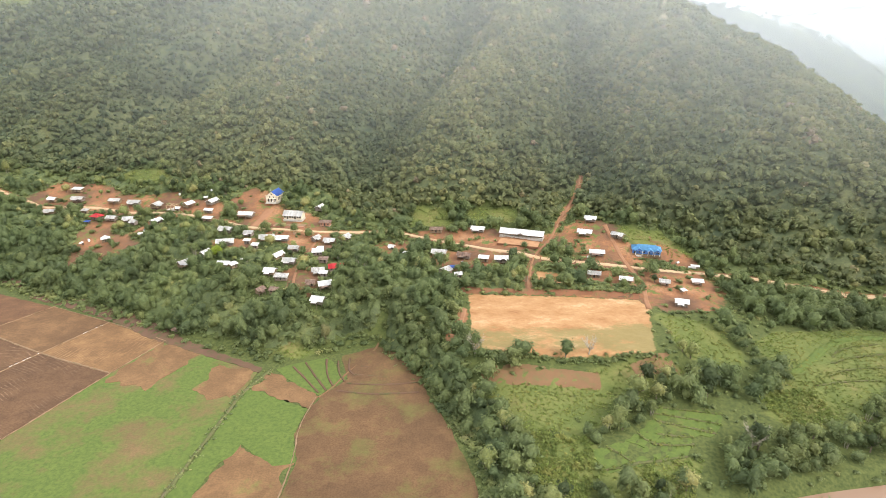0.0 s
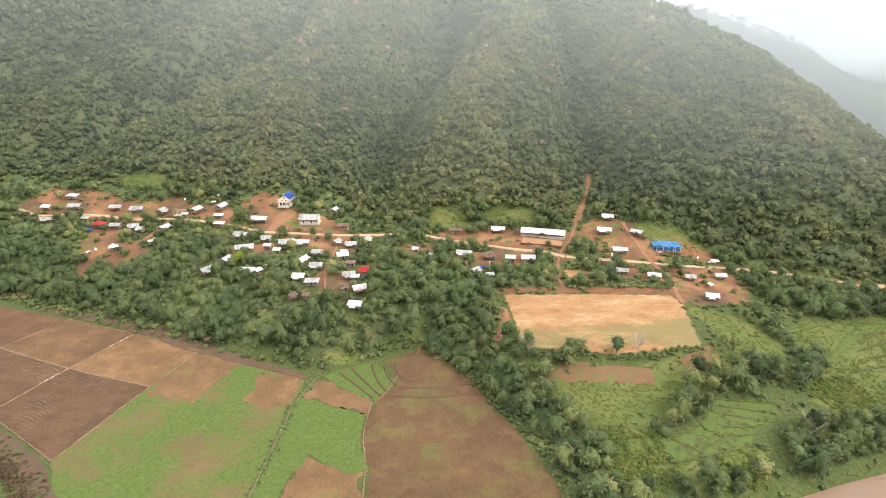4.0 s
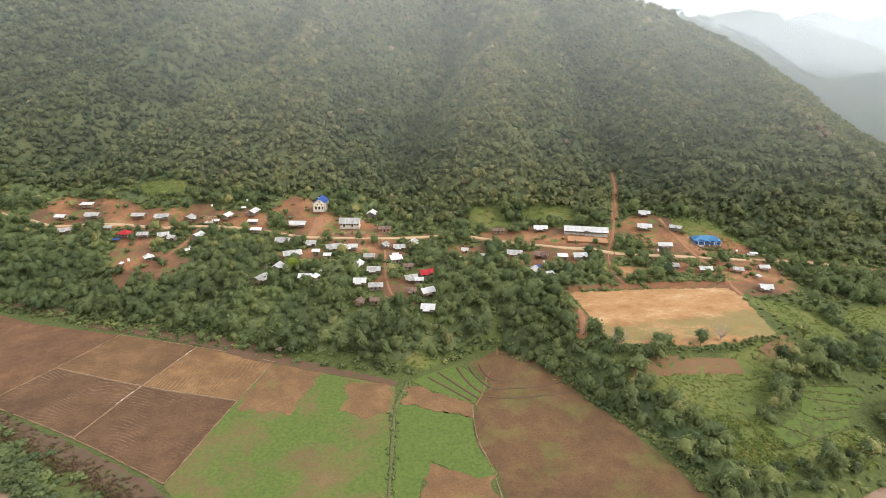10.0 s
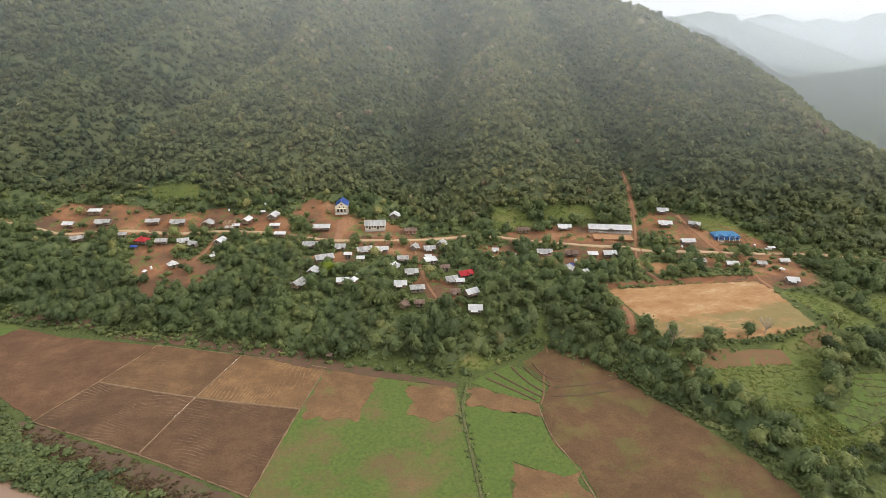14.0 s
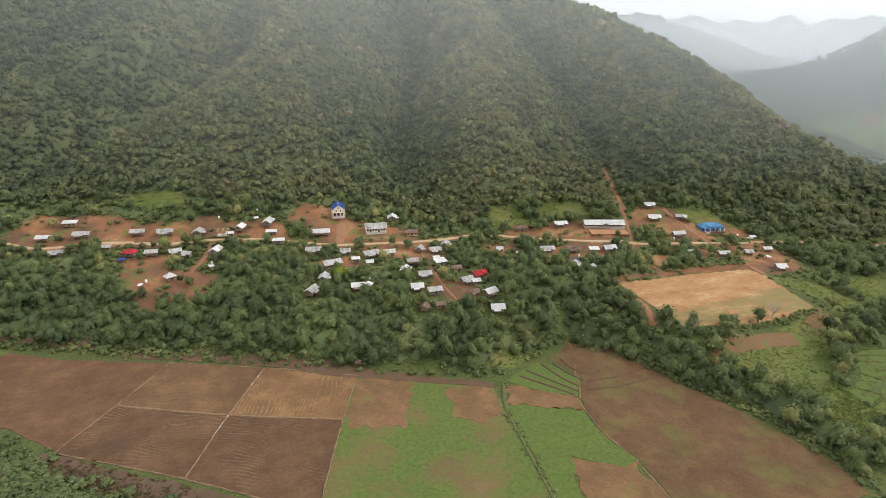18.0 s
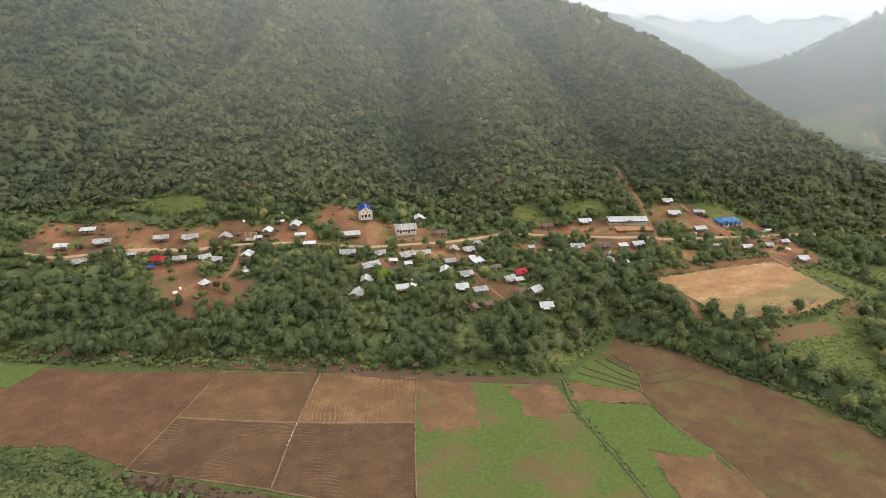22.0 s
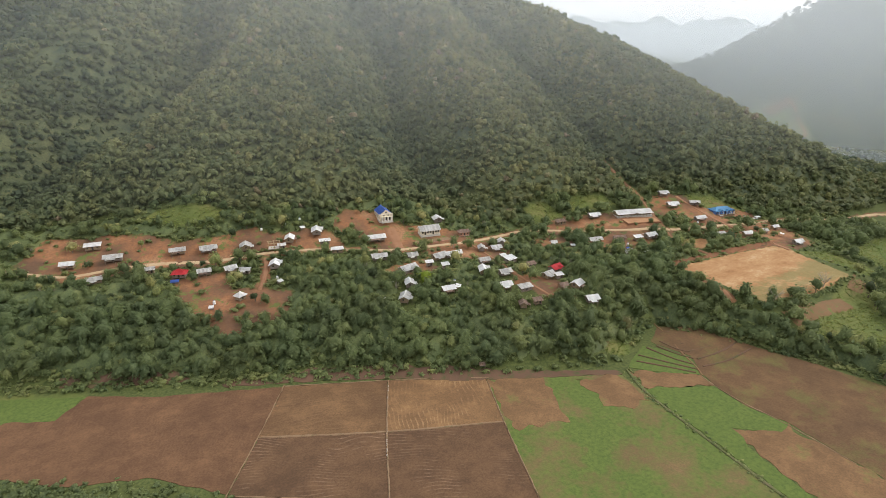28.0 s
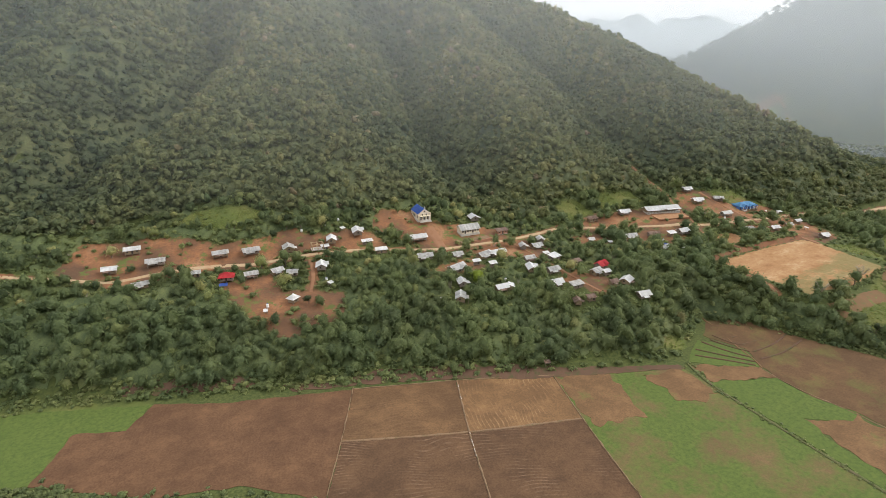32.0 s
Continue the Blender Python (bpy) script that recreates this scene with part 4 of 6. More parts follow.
def crown_shape(kind, leaves, seed, fine=False):
    """A crown about 1 in radius that stands on z = 0: an uneven core and many leaf clumps round its lobes."""
    r = np.random.RandomState(seed)
    if kind == "bamboo":
        n = 9
        ang, rad = r.rand(n) * 6.283, 0.55 * np.sqrt(r.rand(n))
        lobes = np.c_[rad * np.cos(ang), rad * np.sin(ang), 0.9 + 0.7 * r.rand(n), 0.28 + 0.16 * r.rand(n)]
    elif kind in ("bush", "grass"):
        n = 6
        ang, rad = r.rand(n) * 6.283, 0.62 * np.sqrt(r.rand(n))
        lobes = np.c_[rad * np.cos(ang), rad * np.sin(ang), 0.3 + 0.25 * r.rand(n), 0.34 + 0.2 * r.rand(n)]
    else:
        n = 8
        ang, rad = r.rand(n) * 6.283, 0.6 * np.sqrt(r.rand(n))
        lobes = np.c_[rad * np.cos(ang), rad * np.sin(ang), 0.75 + 0.55 * r.rand(n) - 0.25 * rad, 0.36 + 0.2 * r.rand(n)]
        lobes[0] = (0, 0, 1.15, 0.5)
    # a solid heart that follows the lobes, its surface dented between them
    mid = np.array([0, 0, lobes[:, 2].mean()])
    d, tri = ball(2 if fine else 1)
    d = d + 0.05 * r.randn(*d.shape)
    d /= np.linalg.norm(d, axis=1)[:, None]
    o = lobes[None, :, :3] - mid
    b = (d[:, None] * o).sum(2)
    q = b * b - (o ** 2).sum(2) + lobes[None, :, 3] ** 2
    reach = np.where(q > 0, b + np.sqrt(np.maximum(q, 0)), 0.2).max(1)
    core = mid + d * (reach * ((0.74 if fine or kind != "tree" else 0.80) + (0.09 if fine else 0.15) * r.randn(len(d))))[:, None]
    # leaf clumps
    which = r.choice(n, leaves, p=lobes[:, 3] ** 2 / (lobes[:, 3] ** 2).sum())
    d = r.randn(leaves, 3)
    d[:, 2] = d[:, 2] * 0.8 + 0.35
    d /= np.linalg.norm(d, axis=1)[:, None]
    c = lobes[which, :3] + d * (lobes[which, 3] * (0.66 + 0.62 * r.rand(leaves) ** 1.3))[:, None]
    if kind == "bamboo":
        c[:, 2] -= 0.35 * np.hypot(c[:, 0], c[:, 1]) ** 2
        core[:, 2] -= 0.35 * np.hypot(core[:, 0], core[:, 1]) ** 2
    nrm = d + [0, 0, 0.45] + 0.5 * r.randn(leaves, 3)
    nrm /= np.linalg.norm(nrm, axis=1)[:, None]
    out = np.c_[c[:, :2], 0.5 * d[:, 2]] + (0.25 if kind == "bamboo" else 0.6 if leaves > 60 else 1.6) * r.randn(leaves, 3)
    w = np.cross(nrm, out)
    w /= np.linalg.norm(w, axis=1)[:, None]
    u = np.cross(w, nrm)
    u[:, 2] *= 0.6
    w[:, 2] *= 0.6
    s = (CARD[0] if leaves > 60 else CARD[1]) / math.sqrt(leaves) * (0.5 + 0.9 * r.rand(leaves) ** 1.5)[:, None]
    long_, wide = (1.9, 0.42) if kind == "bamboo" else (1.25, 0.62)
    tip = c + u * s * long_ - [0, 0, 1] * s * 0.35 * long_
    q = np.stack([tip, c + w * s * wide + u * s * 0.1, c - u * s * 0.8, c - w * s * wide + u * s * 0.15], 1)
    v = q.reshape(-1, 3)
    i = np.arange(leaves)[:, None] * 4
    f = np.concatenate([i + [0, 1, 2], i + [0, 2, 3]])
    if kind == "grass":
        return v, f
    return np.concatenate([core, v]), np.concatenate([tri, f + len(core)])


@functools.lru_cache(None)
def ball(level):
    bm = bmesh.new()
    bmesh.ops.create_icosphere(bm, subdivisions=level, radius=1)
    v = np.array([x.co[:] for x in bm.verts])
    tri = np.array([[x.index for x in fc.verts] for fc in bm.faces])
    bm.free()
    return v, tri


def scatter(name, shapes, x, y, z, radius, tall, tint, material, label, category, seed):
    """Many plants, joined into one mesh of kind stuff."""
    r = np.random.RandomState(seed)
    pick, turn = r.randint(len(shapes), size=len(x)), r.rand(len(x)) * 6.283
    vs, fs, ts, base = [], [], [], 0
    for k, (v, f) in enumerate(shapes):
        s = np.where(pick == k)[0]
        if not len(s):
            continue
        c, n = np.cos(turn[s])[:, None], np.sin(turn[s])[:, None]
        out = np.empty((len(s), len(v), 3), np.float32)
        out[:, :, 0] = (c * v[:, 0] - n * v[:, 1]) * radius[s, None] + x[s, None]
        out[:, :, 1] = (n * v[:, 0] + c * v[:, 1]) * radius[s, None] + y[s, None]
        out[:, :, 2] = v[:, 2] * tall[s, None] + z[s, None]
        vs.append(out.reshape(-1, 3))
        fs.append((f[None] + (np.arange(len(s)) * len(v))[:, None, None] + base).reshape(-1, 3))
        ts.append(np.repeat(tint[s], len(v)))
        base += len(s) * len(v)
    me = mesh_of(name, np.concatenate(vs), np.concatenate(fs), material, {"tint": np.concatenate(ts)})
    return tagged(new(name, me), label, category, "", "stuff")


def jittered(x0, x1, y0, y1, gap, seed):
    r = np.random.RandomState(seed)
    x, y = np.meshgrid(np.arange(x0, x1, gap), np.arange(y0, y1, gap))
    return x.ravel() + (r.rand(x.size) - 0.5) * gap * 1.1, y.ravel() + (r.rand(x.size) - 0.5) * gap * 1.1


WAYS = ((ROAD, 2.2), (TRACK, 2.2), (SIDE_PATH, 1.9), (LANE, 0.4), (HUT_PATH, 1.4), (CHURCH_WAY, 4), (BAMBOO_WAY, 2.6))


def clear_of(x, y, tall):
    """Where a plant that tall may stand: off ways and yards, and not in front of a house."""
    ok = np.ones(x.shape, bool)
    for line, w in WAYS:
        ok &= line_distance(x, y, line) > w + 0.25 * tall
    for poly in SAND + MEADOW:
        ok &= ~inside(x, y, poly)
    for k, poly in enumerate(EARTH):
        ok &= ~inside(x, y, poly) | (np.random.RandomState(19).rand(len(x)) < (0.36 if k in (3, 12, 13) else 0.14))
    for (hx, hy, length, depth) in HOUSE_SPOTS:
        dx, dy = x - hx, y - hy
        dist = math.hypot(hx + 120, hy - 20)
        ux, uy = (-120 - hx) / dist, (20 - hy) / dist
        front, side = dx * ux + dy * uy, np.abs(-dx * uy + dy * ux)
        ok &= ~((side < length * 0.5 + 1.6) & (front > -depth * 0.5 - 2.5) & (front < depth * 0.5 + 1.2 + np.maximum(tall - 2.0, 0) * 0.75))
    return ok


def build_forest():
    shapes = [crown_shape("tree", 28, 100 + k) for k in range(16)]
    x, y = jittered(-640, 430, 225, 900, 3.45, 11)
    r = np.random.RandomState(12)
    foot = along(FOREST_FOOT, x)
    keep = (y > foot + 2 + 3 * wavy(x, y, 30, 41)) & (y < np.where(x < -150, 895, 830)) & ((x > -400) | (r.rand(len(x)) < 0.7))
    keep &= (y < 540) | (r.rand(len(x)) < np.where(y < 700, 0.62, 0.30))
    keep &= ~((x > 360) & (y > 600)) & (line_distance(x, y, TRACK) > 3.4)
    keep &= height(x, y) > 7
    x, y = x[keep], y[keep]
    for poly in MEADOW[:3]:
        k = ~inside(x, y, poly)
        x, y = x[k], y[k]
    r = np.random.RandomState(15)
    ex, ey = 205 + 14 * r.randn(30), 600 + 22 * r.randn(30)
    px, py = 700 + 150 * r.randn(420), 600 + 110 * r.randn(420)
    keep = (px > 480) & (height(px, py) < 25) & (wavy(px, py, 90, 44) > 0.1)
    x, y = np.r_[x, ex, px[keep]], np.r_[y, ey, py[keep]]
    emergent = np.r_[np.zeros(len(x) - 30 - keep.sum(), bool), np.ones(30, bool), np.zeros(keep.sum(), bool)]
    r = np.random.RandomState(13)
    rad = (1.85 + 2.5 * r.rand(len(x)) ** 2.6) * (1 + 0.38 * step(500, 640, y) + 0.5 * step(690, 760, y)) * (1 + 0.12 * step(-400, -460, x))
    z = height(x, y) - 0.2 - 0.10 * rad
    # Part growth, part painted relief shading: darker in gullies, lighter on crests.
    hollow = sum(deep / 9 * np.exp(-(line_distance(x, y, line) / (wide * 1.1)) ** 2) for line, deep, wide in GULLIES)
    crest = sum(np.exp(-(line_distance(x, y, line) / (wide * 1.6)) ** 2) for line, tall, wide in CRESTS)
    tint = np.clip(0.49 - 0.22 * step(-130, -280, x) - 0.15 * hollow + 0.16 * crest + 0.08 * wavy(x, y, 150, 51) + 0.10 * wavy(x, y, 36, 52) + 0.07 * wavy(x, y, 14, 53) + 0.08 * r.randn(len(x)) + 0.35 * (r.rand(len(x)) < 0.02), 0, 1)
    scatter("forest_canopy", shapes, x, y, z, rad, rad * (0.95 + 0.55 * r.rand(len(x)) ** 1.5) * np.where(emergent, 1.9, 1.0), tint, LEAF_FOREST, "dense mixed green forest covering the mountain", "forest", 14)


def build_understory():
    """The closed layer of lower foliage between the forest crowns."""
    xs, ys = np.arange(-640, 432, 3.2), np.arange(225, 830, 3.2)
    x, y = np.meshgrid(xs, ys)
    r = np.random.RandomState(16)
    x, y = x + 0.9 * (r.rand(*x.shape) - 0.5), y + 0.9 * (r.rand(*x.shape) - 0.5)
    z = height(x, y)
    inner = y - along(FOREST_FOOT, x.ravel()).reshape(x.shape) - 4 - 3 * wavy(x, y, 30, 41)
    lift = np.clip(inner / 3, 0, 1) * np.clip((line_distance(x, y, TRACK) - 3) / 3, 0, 1) * (z > 7)
    for poly in MEADOW[:3]:
        lift = lift * ~inside(x, y, poly)
    shown = lift > 0
    z = z - 0.6 + lift * (2.0 + 0.9 * r.randn(*x.shape) + 0.4 * wavy(x, y, 16, 17))
    n = len(xs)
    i = (np.arange(len(ys) - 1)[:, None] * n + np.arange(n - 1)[None]).ravel()
    i = i[shown.ravel()[i]]
    f = np.concatenate([np.c_[i, i + 1, i + n + 1], np.c_[i, i + n + 1, i + n]])
    tint = np.clip(0.40 + 0.08 * wavy(x, y, 150, 51) + 0.10 * wavy(x, y, 36, 52) + 0.12 * r.randn(*x.shape), 0, 1)
    me = mesh_of("forest_understory", np.c_[x.ravel(), y.ravel(), z.ravel()], f, LEAF_FOREST, {"tint": tint.ravel()})
    tagged(new("forest_understory", me), "closed green undergrowth between the forest trees", "forest", "", "stuff")


def build_bank_cover():
    """The closed layer of vines and shrubs under the trees of the village bank."""
    xs, ys = np.arange(-440, 215, 2.4), np.arange(112, 425, 2.4)
    x, y = np.meshgrid(xs, ys)
    r = np.random.RandomState(18)
    x, y = x + 0.8 * (r.rand(*x.shape) - 0.5), y + 0.8 * (r.rand(*x.shape) - 0.5)
    foot, top = along(FOOT, x.ravel()).reshape(x.shape), along(FOREST_FOOT, x.ravel()).reshape(x.shape)
    edge = np.interp(y, [104, 122, 148, 172, 187, 212], [11, 13, 9, -3, -9, -30])
    inner = np.where(x < -28, np.minimum(y - foot - 8, top + 6 - y), np.minimum(np.where(y < 236, np.minimum(x - edge - 3, edge + 16 - x), top + 6 - y), 6))
    lift = np.clip(inner / 4, 0, 1)
    for line, w in WAYS:
        lift = lift * np.clip((line_distance(x, y, line) - w - 1.5) / 3, 0, 1)
    lift = lift * np.clip(1 - 1.6 * soft_inside(x, y, EARTH + SAND + MEADOW, 4), 0, 1)
    for hx, hy, length, depth in HOUSE_SPOTS:
        lift = lift * np.clip((np.hypot(x - hx, y - hy) - 0.5 * length - 2) / 3, 0, 1)
    shown = lift > 0.02
    z = height(x, y) - 0.5 + lift * (1.7 + 0.8 * r.randn(*x.shape) + 0.7 * wavy(x, y, 14, 27))
    n = len(xs)
    i = (np.arange(len(ys) - 1)[:, None] * n + np.arange(n - 1)[None]).ravel()
    i = i[shown.ravel()[i]]
    f = np.concatenate([np.c_[i, i + 1, i + n + 1], np.c_[i, i + n + 1, i + n]])
    tint = np.clip(0.30 + 0.20 * wavy(x, y, 45, 61) + 0.14 * r.randn(*x.shape), 0, 1)
    me = mesh_of("bank_undergrowth", np.c_[x.ravel(), y.ravel(), z.ravel()], f, LEAF_LUSH, {"tint": tint.ravel()})
    tagged(new("bank_undergrowth", me), "tangled green vines and shrubs on the village bank", "undergrowth", "", "stuff")


# houses: x, y, length, depth, ridge angle, roof, walls, style
HOUSES = [
    (-261, 366, 7.4, 5.2, -14, "white", "bamboo", "gable"), (-250, 377, 8.4, 5.1, -8, "white", "bamboo", "shed"),
    (-242, 363, 9.7, 5.1, -10, "grey", "plank", "gable"), (-214, 357, 8.6, 5.3, -6, "grey", "bamboo", "gable"),
    (-200, 354, 9.3, 5.8, -4, "grey", "plank", "gable"), (-183, 348, 7.4, 6.5, 78, "grey", "bamboo", "gable"),
    (-161, 345, 7.8, 5.7, 70, "white", "bamboo", "gable"), (-146, 346, 9.1, 6.1, 72, "white", "plank", "cross"),
    (-145, 336, 6.5, 3.4, -10, "white", "plank", "shed"), (-142, 326, 7.1, 3.8, -12, "white", "bamboo", "shed"),
    (-119, 328, 10.8, 6.0, -10, "white", "plank", "gable"), (-251, 346.5, 7.9, 4.5, 4, "grey", "bamboo", "gable"),
    (-216, 338, 7.8, 6.2, -20, "red", "plank", "hip"), (-205.5, 335.5, 7.2, 5.0, -6, "grey", "plank", "gable"),
    (-194, 333, 6.9, 5.1, 10, "grey", "bamboo", "gable"), (-188, 328, 6.0, 4.2, -30, "grey", "plank", "gable"),
    (-174, 327, 7.9, 6.1, 68, "white", "plank", "cross"), (-195, 308, 5.4, 4.8, 30, "white", "bamboo", "hip"),
    (-125.5, 310, 9.0, 5.4, -14, "grey", "plank", "gable"), (-119, 291, 10.4, 6.8, 12, "grey", "plank", "cross"),
    (-98, 297, 9.2, 5.8, 10, "grey", "bamboo", "gable"), (-110, 303.5, 6.2, 5.0, -10, "grey", "plank", "gable"),
    (-125, 277.5, 7.0, 5.2, 70, "white", "plank", "gable"), (-132, 268.5, 8.3, 5.4, 55, "grey", "bamboo", "gable"),
    (-111, 266, 7.2, 5.4, -6, "white", "bamboo", "gable"), (-107, 291, 4.6, 2.9, -10, "white", "plank", "shed"),
    (-76, 337, 7.4, 6.4, 74, "white", "plank", "gable"), (-69.5, 318.5, 8.0, 4.8, -8, "rust", "brick", "shed"),
    (-90, 296, 10.4, 4.8, -6, "white", "plank", "gable"), (-86, 274, 8.2, 5.4, 64, "white", "bamboo", "cross"),
    (-78, 267, 7.4, 5.2, -6, "grey", "plank", "gable"), (-85, 257, 6.8, 5.8, -8, "white", "bamboo", "gable"),
    (-78, 251, 7.6, 4.7, -4, "grey", "plank", "shed"), (-86, 242, 5.2, 4.5, 60, "rust", "bamboo", "gable"),
    (-66, 279, 6.8, 5.8, 8, "white", "plank", "shed"), (-63, 296, 7.2, 5.2, -6, "grey", "bamboo", "gable"),
    (-55, 302, 6.4, 5.0, 60, "grey", "plank", "gable"), (-61, 268, 5.6, 3.7, -6, "rust", "plank", "shed"),
    (-61, 255, 7.0, 5.4, 10, "grey", "bamboo", "gable"), (-53, 259, 8.2, 6.2, 14, "red", "plank", "cross"),
    (-62, 243, 5.2, 4.3, -8, "rust", "bamboo", "gable"), (-55, 241, 7.2, 6.0, 20, "white", "bamboo", "gable"),
    (-56, 230, 7.0, 6.0, -14, "white", "plank", "gable"), (-4, 311, 8.2, 4.5, -4, "rust", "bamboo", "shed"),
    (20, 307, 8.8, 5.2, -14, "white", "plank", "gable"), (-2, 283, 9.2, 5.4, -14, "grey", "brick", "gable"),
    (11, 277, 8.2, 4.8, -20, "rust", "plank", "gable"), (1, 259, 6.6, 6.4, 50, "grey", "plank", "gable"),
    (21, 272, 6.0, 4.2, -12, "white", "bamboo", "shed"), (30, 271, 8.1, 6.1, -6, "white", "plank", "cross"),
    (-28, 289, 4.2, 3.3, -20, "white", "plank", "gable"), (84, 308, 7.5, 5.0, -20, "white", "plank", "gable"),
    (78, 295, 8.8, 5.6, -20, "white", "bamboo", "gable"), (95, 291, 7.5, 5.1, -40, "grey", "plank", "cross"),
    (80, 275, 8.7, 5.3, -10, "white", "plank", "gable"), (74, 255, 7.1, 4.4, -14, "grey", "bamboo", "shed"),
    (87, 247, 7.1, 4.6, -16, "white", "bamboo", "gable"), (106, 248, 5.7, 4.3, -20, "grey", "bamboo", "gable"),
    (123, 251, 6.3, 4.3, -8, "white", "bamboo", "gable"), (106, 227, 6.6, 5.1, -18, "white", "plank", "gable"),
    (-228, 346, 5.4, 3.6, -10, "grey", "bamboo", "shed"), (-79.5, 283, 6.6, 4.8, -10, "grey", "plank", "gable"),
    (-101, 285.5, 4.4, 3.4, -8, "white", "plank", "shed"), (-106, 265, 4.6, 3.6, 55, "white", "bamboo", "shed"),
    (-79, 240.5, 5.0, 3.8, -12, "rust", "bamboo", "shed"), (-57.5, 251, 4.6, 3.4, -6, "white", "plank", "shed"),
    (7.5, 253, 4.4, 3.2, 12, "grey", "plank", "shed"), (-166.5, 340.5, 4.6, 3.0, -8, "white", "plank", "shed"),
    (-71, 298, 6.2, 4.6, 62, "grey", "plank", "gable"),
    (577, 514, 11.0, 7.0, 20, "white", "plank", "gable"), (586, 499, 12.0, 7.0, -30, "rust", "brick", "gable"), (557, 487, 10.0, 7.0, 10, "white", "brick", "gable"),
    (566, 500, 9.0, 6.0, 60, "grey", "plank", "gable"), (602, 512, 10.0, 6.5, -15, "rust", "brick", "gable"), (634, 524, 11.0, 7.0, 30, "white", "plank", "gable"),
]
# The fourth stands at the culvert pipe, the last for a small dark vehicle.
SHEDS = [(-176, 311, 2.4, 2.0, 20), (-208, 306, 1.8, 1.6, -20), (-219, 332, 3.4, 2.0, -10), (128, 266, 4.0, 1.4, -14), (-66, 285, 3.4, 2.2, -4), (5, 264, 2.6, 2.0, 10), (-20, 282, 2.4, 1.8, -30), (-152, 351, 2.4, 2.0, 10), (66, 281, 2.2, 1.6, 0), (112, 240, 2.6, 2.0, 25), (-120, 224, 2.2, 1.6, -25)]
CHURCH, HALL, SCHOOL, BLUE_HOUSE, FRAME_HOUSE = (-106, 347), (-89, 324), (44, 298), (107, 279), (-170, 342)
HOUSE_SPOTS = [h[:4] for h in HOUSES] + [s[:4] for s in SHEDS] + [(*CHURCH, 12, 16), (*HALL, 16, 9), (*SCHOOL, 28, 9), (*BLUE_HOUSE, 19, 10), (*FRAME_HOUSE, 8, 6)]


HEDGES = [
    ([(-292, 255), (-267, 231), (-243, 220), (-228, 205)], 2.2), ([(-292, 251), (-268, 226), (-244, 214), (-230, 201)], 3.0), ([(-294, 247), (-270, 221), (-246, 208), (-233, 196)], 3.0),
    ([(-306, 264), (-292, 253), (-249, 217.5), (-226, 202)], 0.8), ([(-308, 261), (-294, 250), (-251, 214.5), (-228, 199)], 1.4), ([(-311, 257), (-297, 246), (-254, 210.5), (-230, 194)], 1.8), ([(-314, 253), (-300, 242), (-257, 206.5), (-232, 188)], 2.2),
    ([(-420, 349), (-303, 308), (-258, 289), (-192, 259), (-155, 241)], 1.9),
    ([(63, 262), (64, 252), (70, 243), (80, 239), (92, 239)], 0.7), ([(62, 267), (76, 264), (94, 258)], 0.8), ([(94, 258), (96, 248), (93, 240)], 0.6),
    ([(66, 246), (74, 244), (86, 242)], 0.8), ([(13, 104), (15, 122), (11, 148), (0, 171), (-6, 187), (-23, 207)], 1.5), ([(14, 104), (16, 122), (12, 148), (1, 171), (-5, 187)], 1.8), ([(64, 238), (90, 235)], 0.5), ([(70, 262), (66, 254), (74, 247)], 0.9),
    ([(10, 187), (22, 185.5), (45, 184), (62, 184.5), (80, 185)], 0.5), ([(-62, 300), (-60, 292)], 0.5), ([(100, 262), (112, 266), (126, 262)], 0.6),
    ([(100, 272), (108, 272), (116, 270)], 0.5), ([(-190, 346), (-172, 342), (-156, 337)], 0.6), ([(-150, 330), (-136, 325), (-126, 318)], 0.8), ([(66, 284), (72, 290), (76, 284), (72, 276)], 1.2),
]




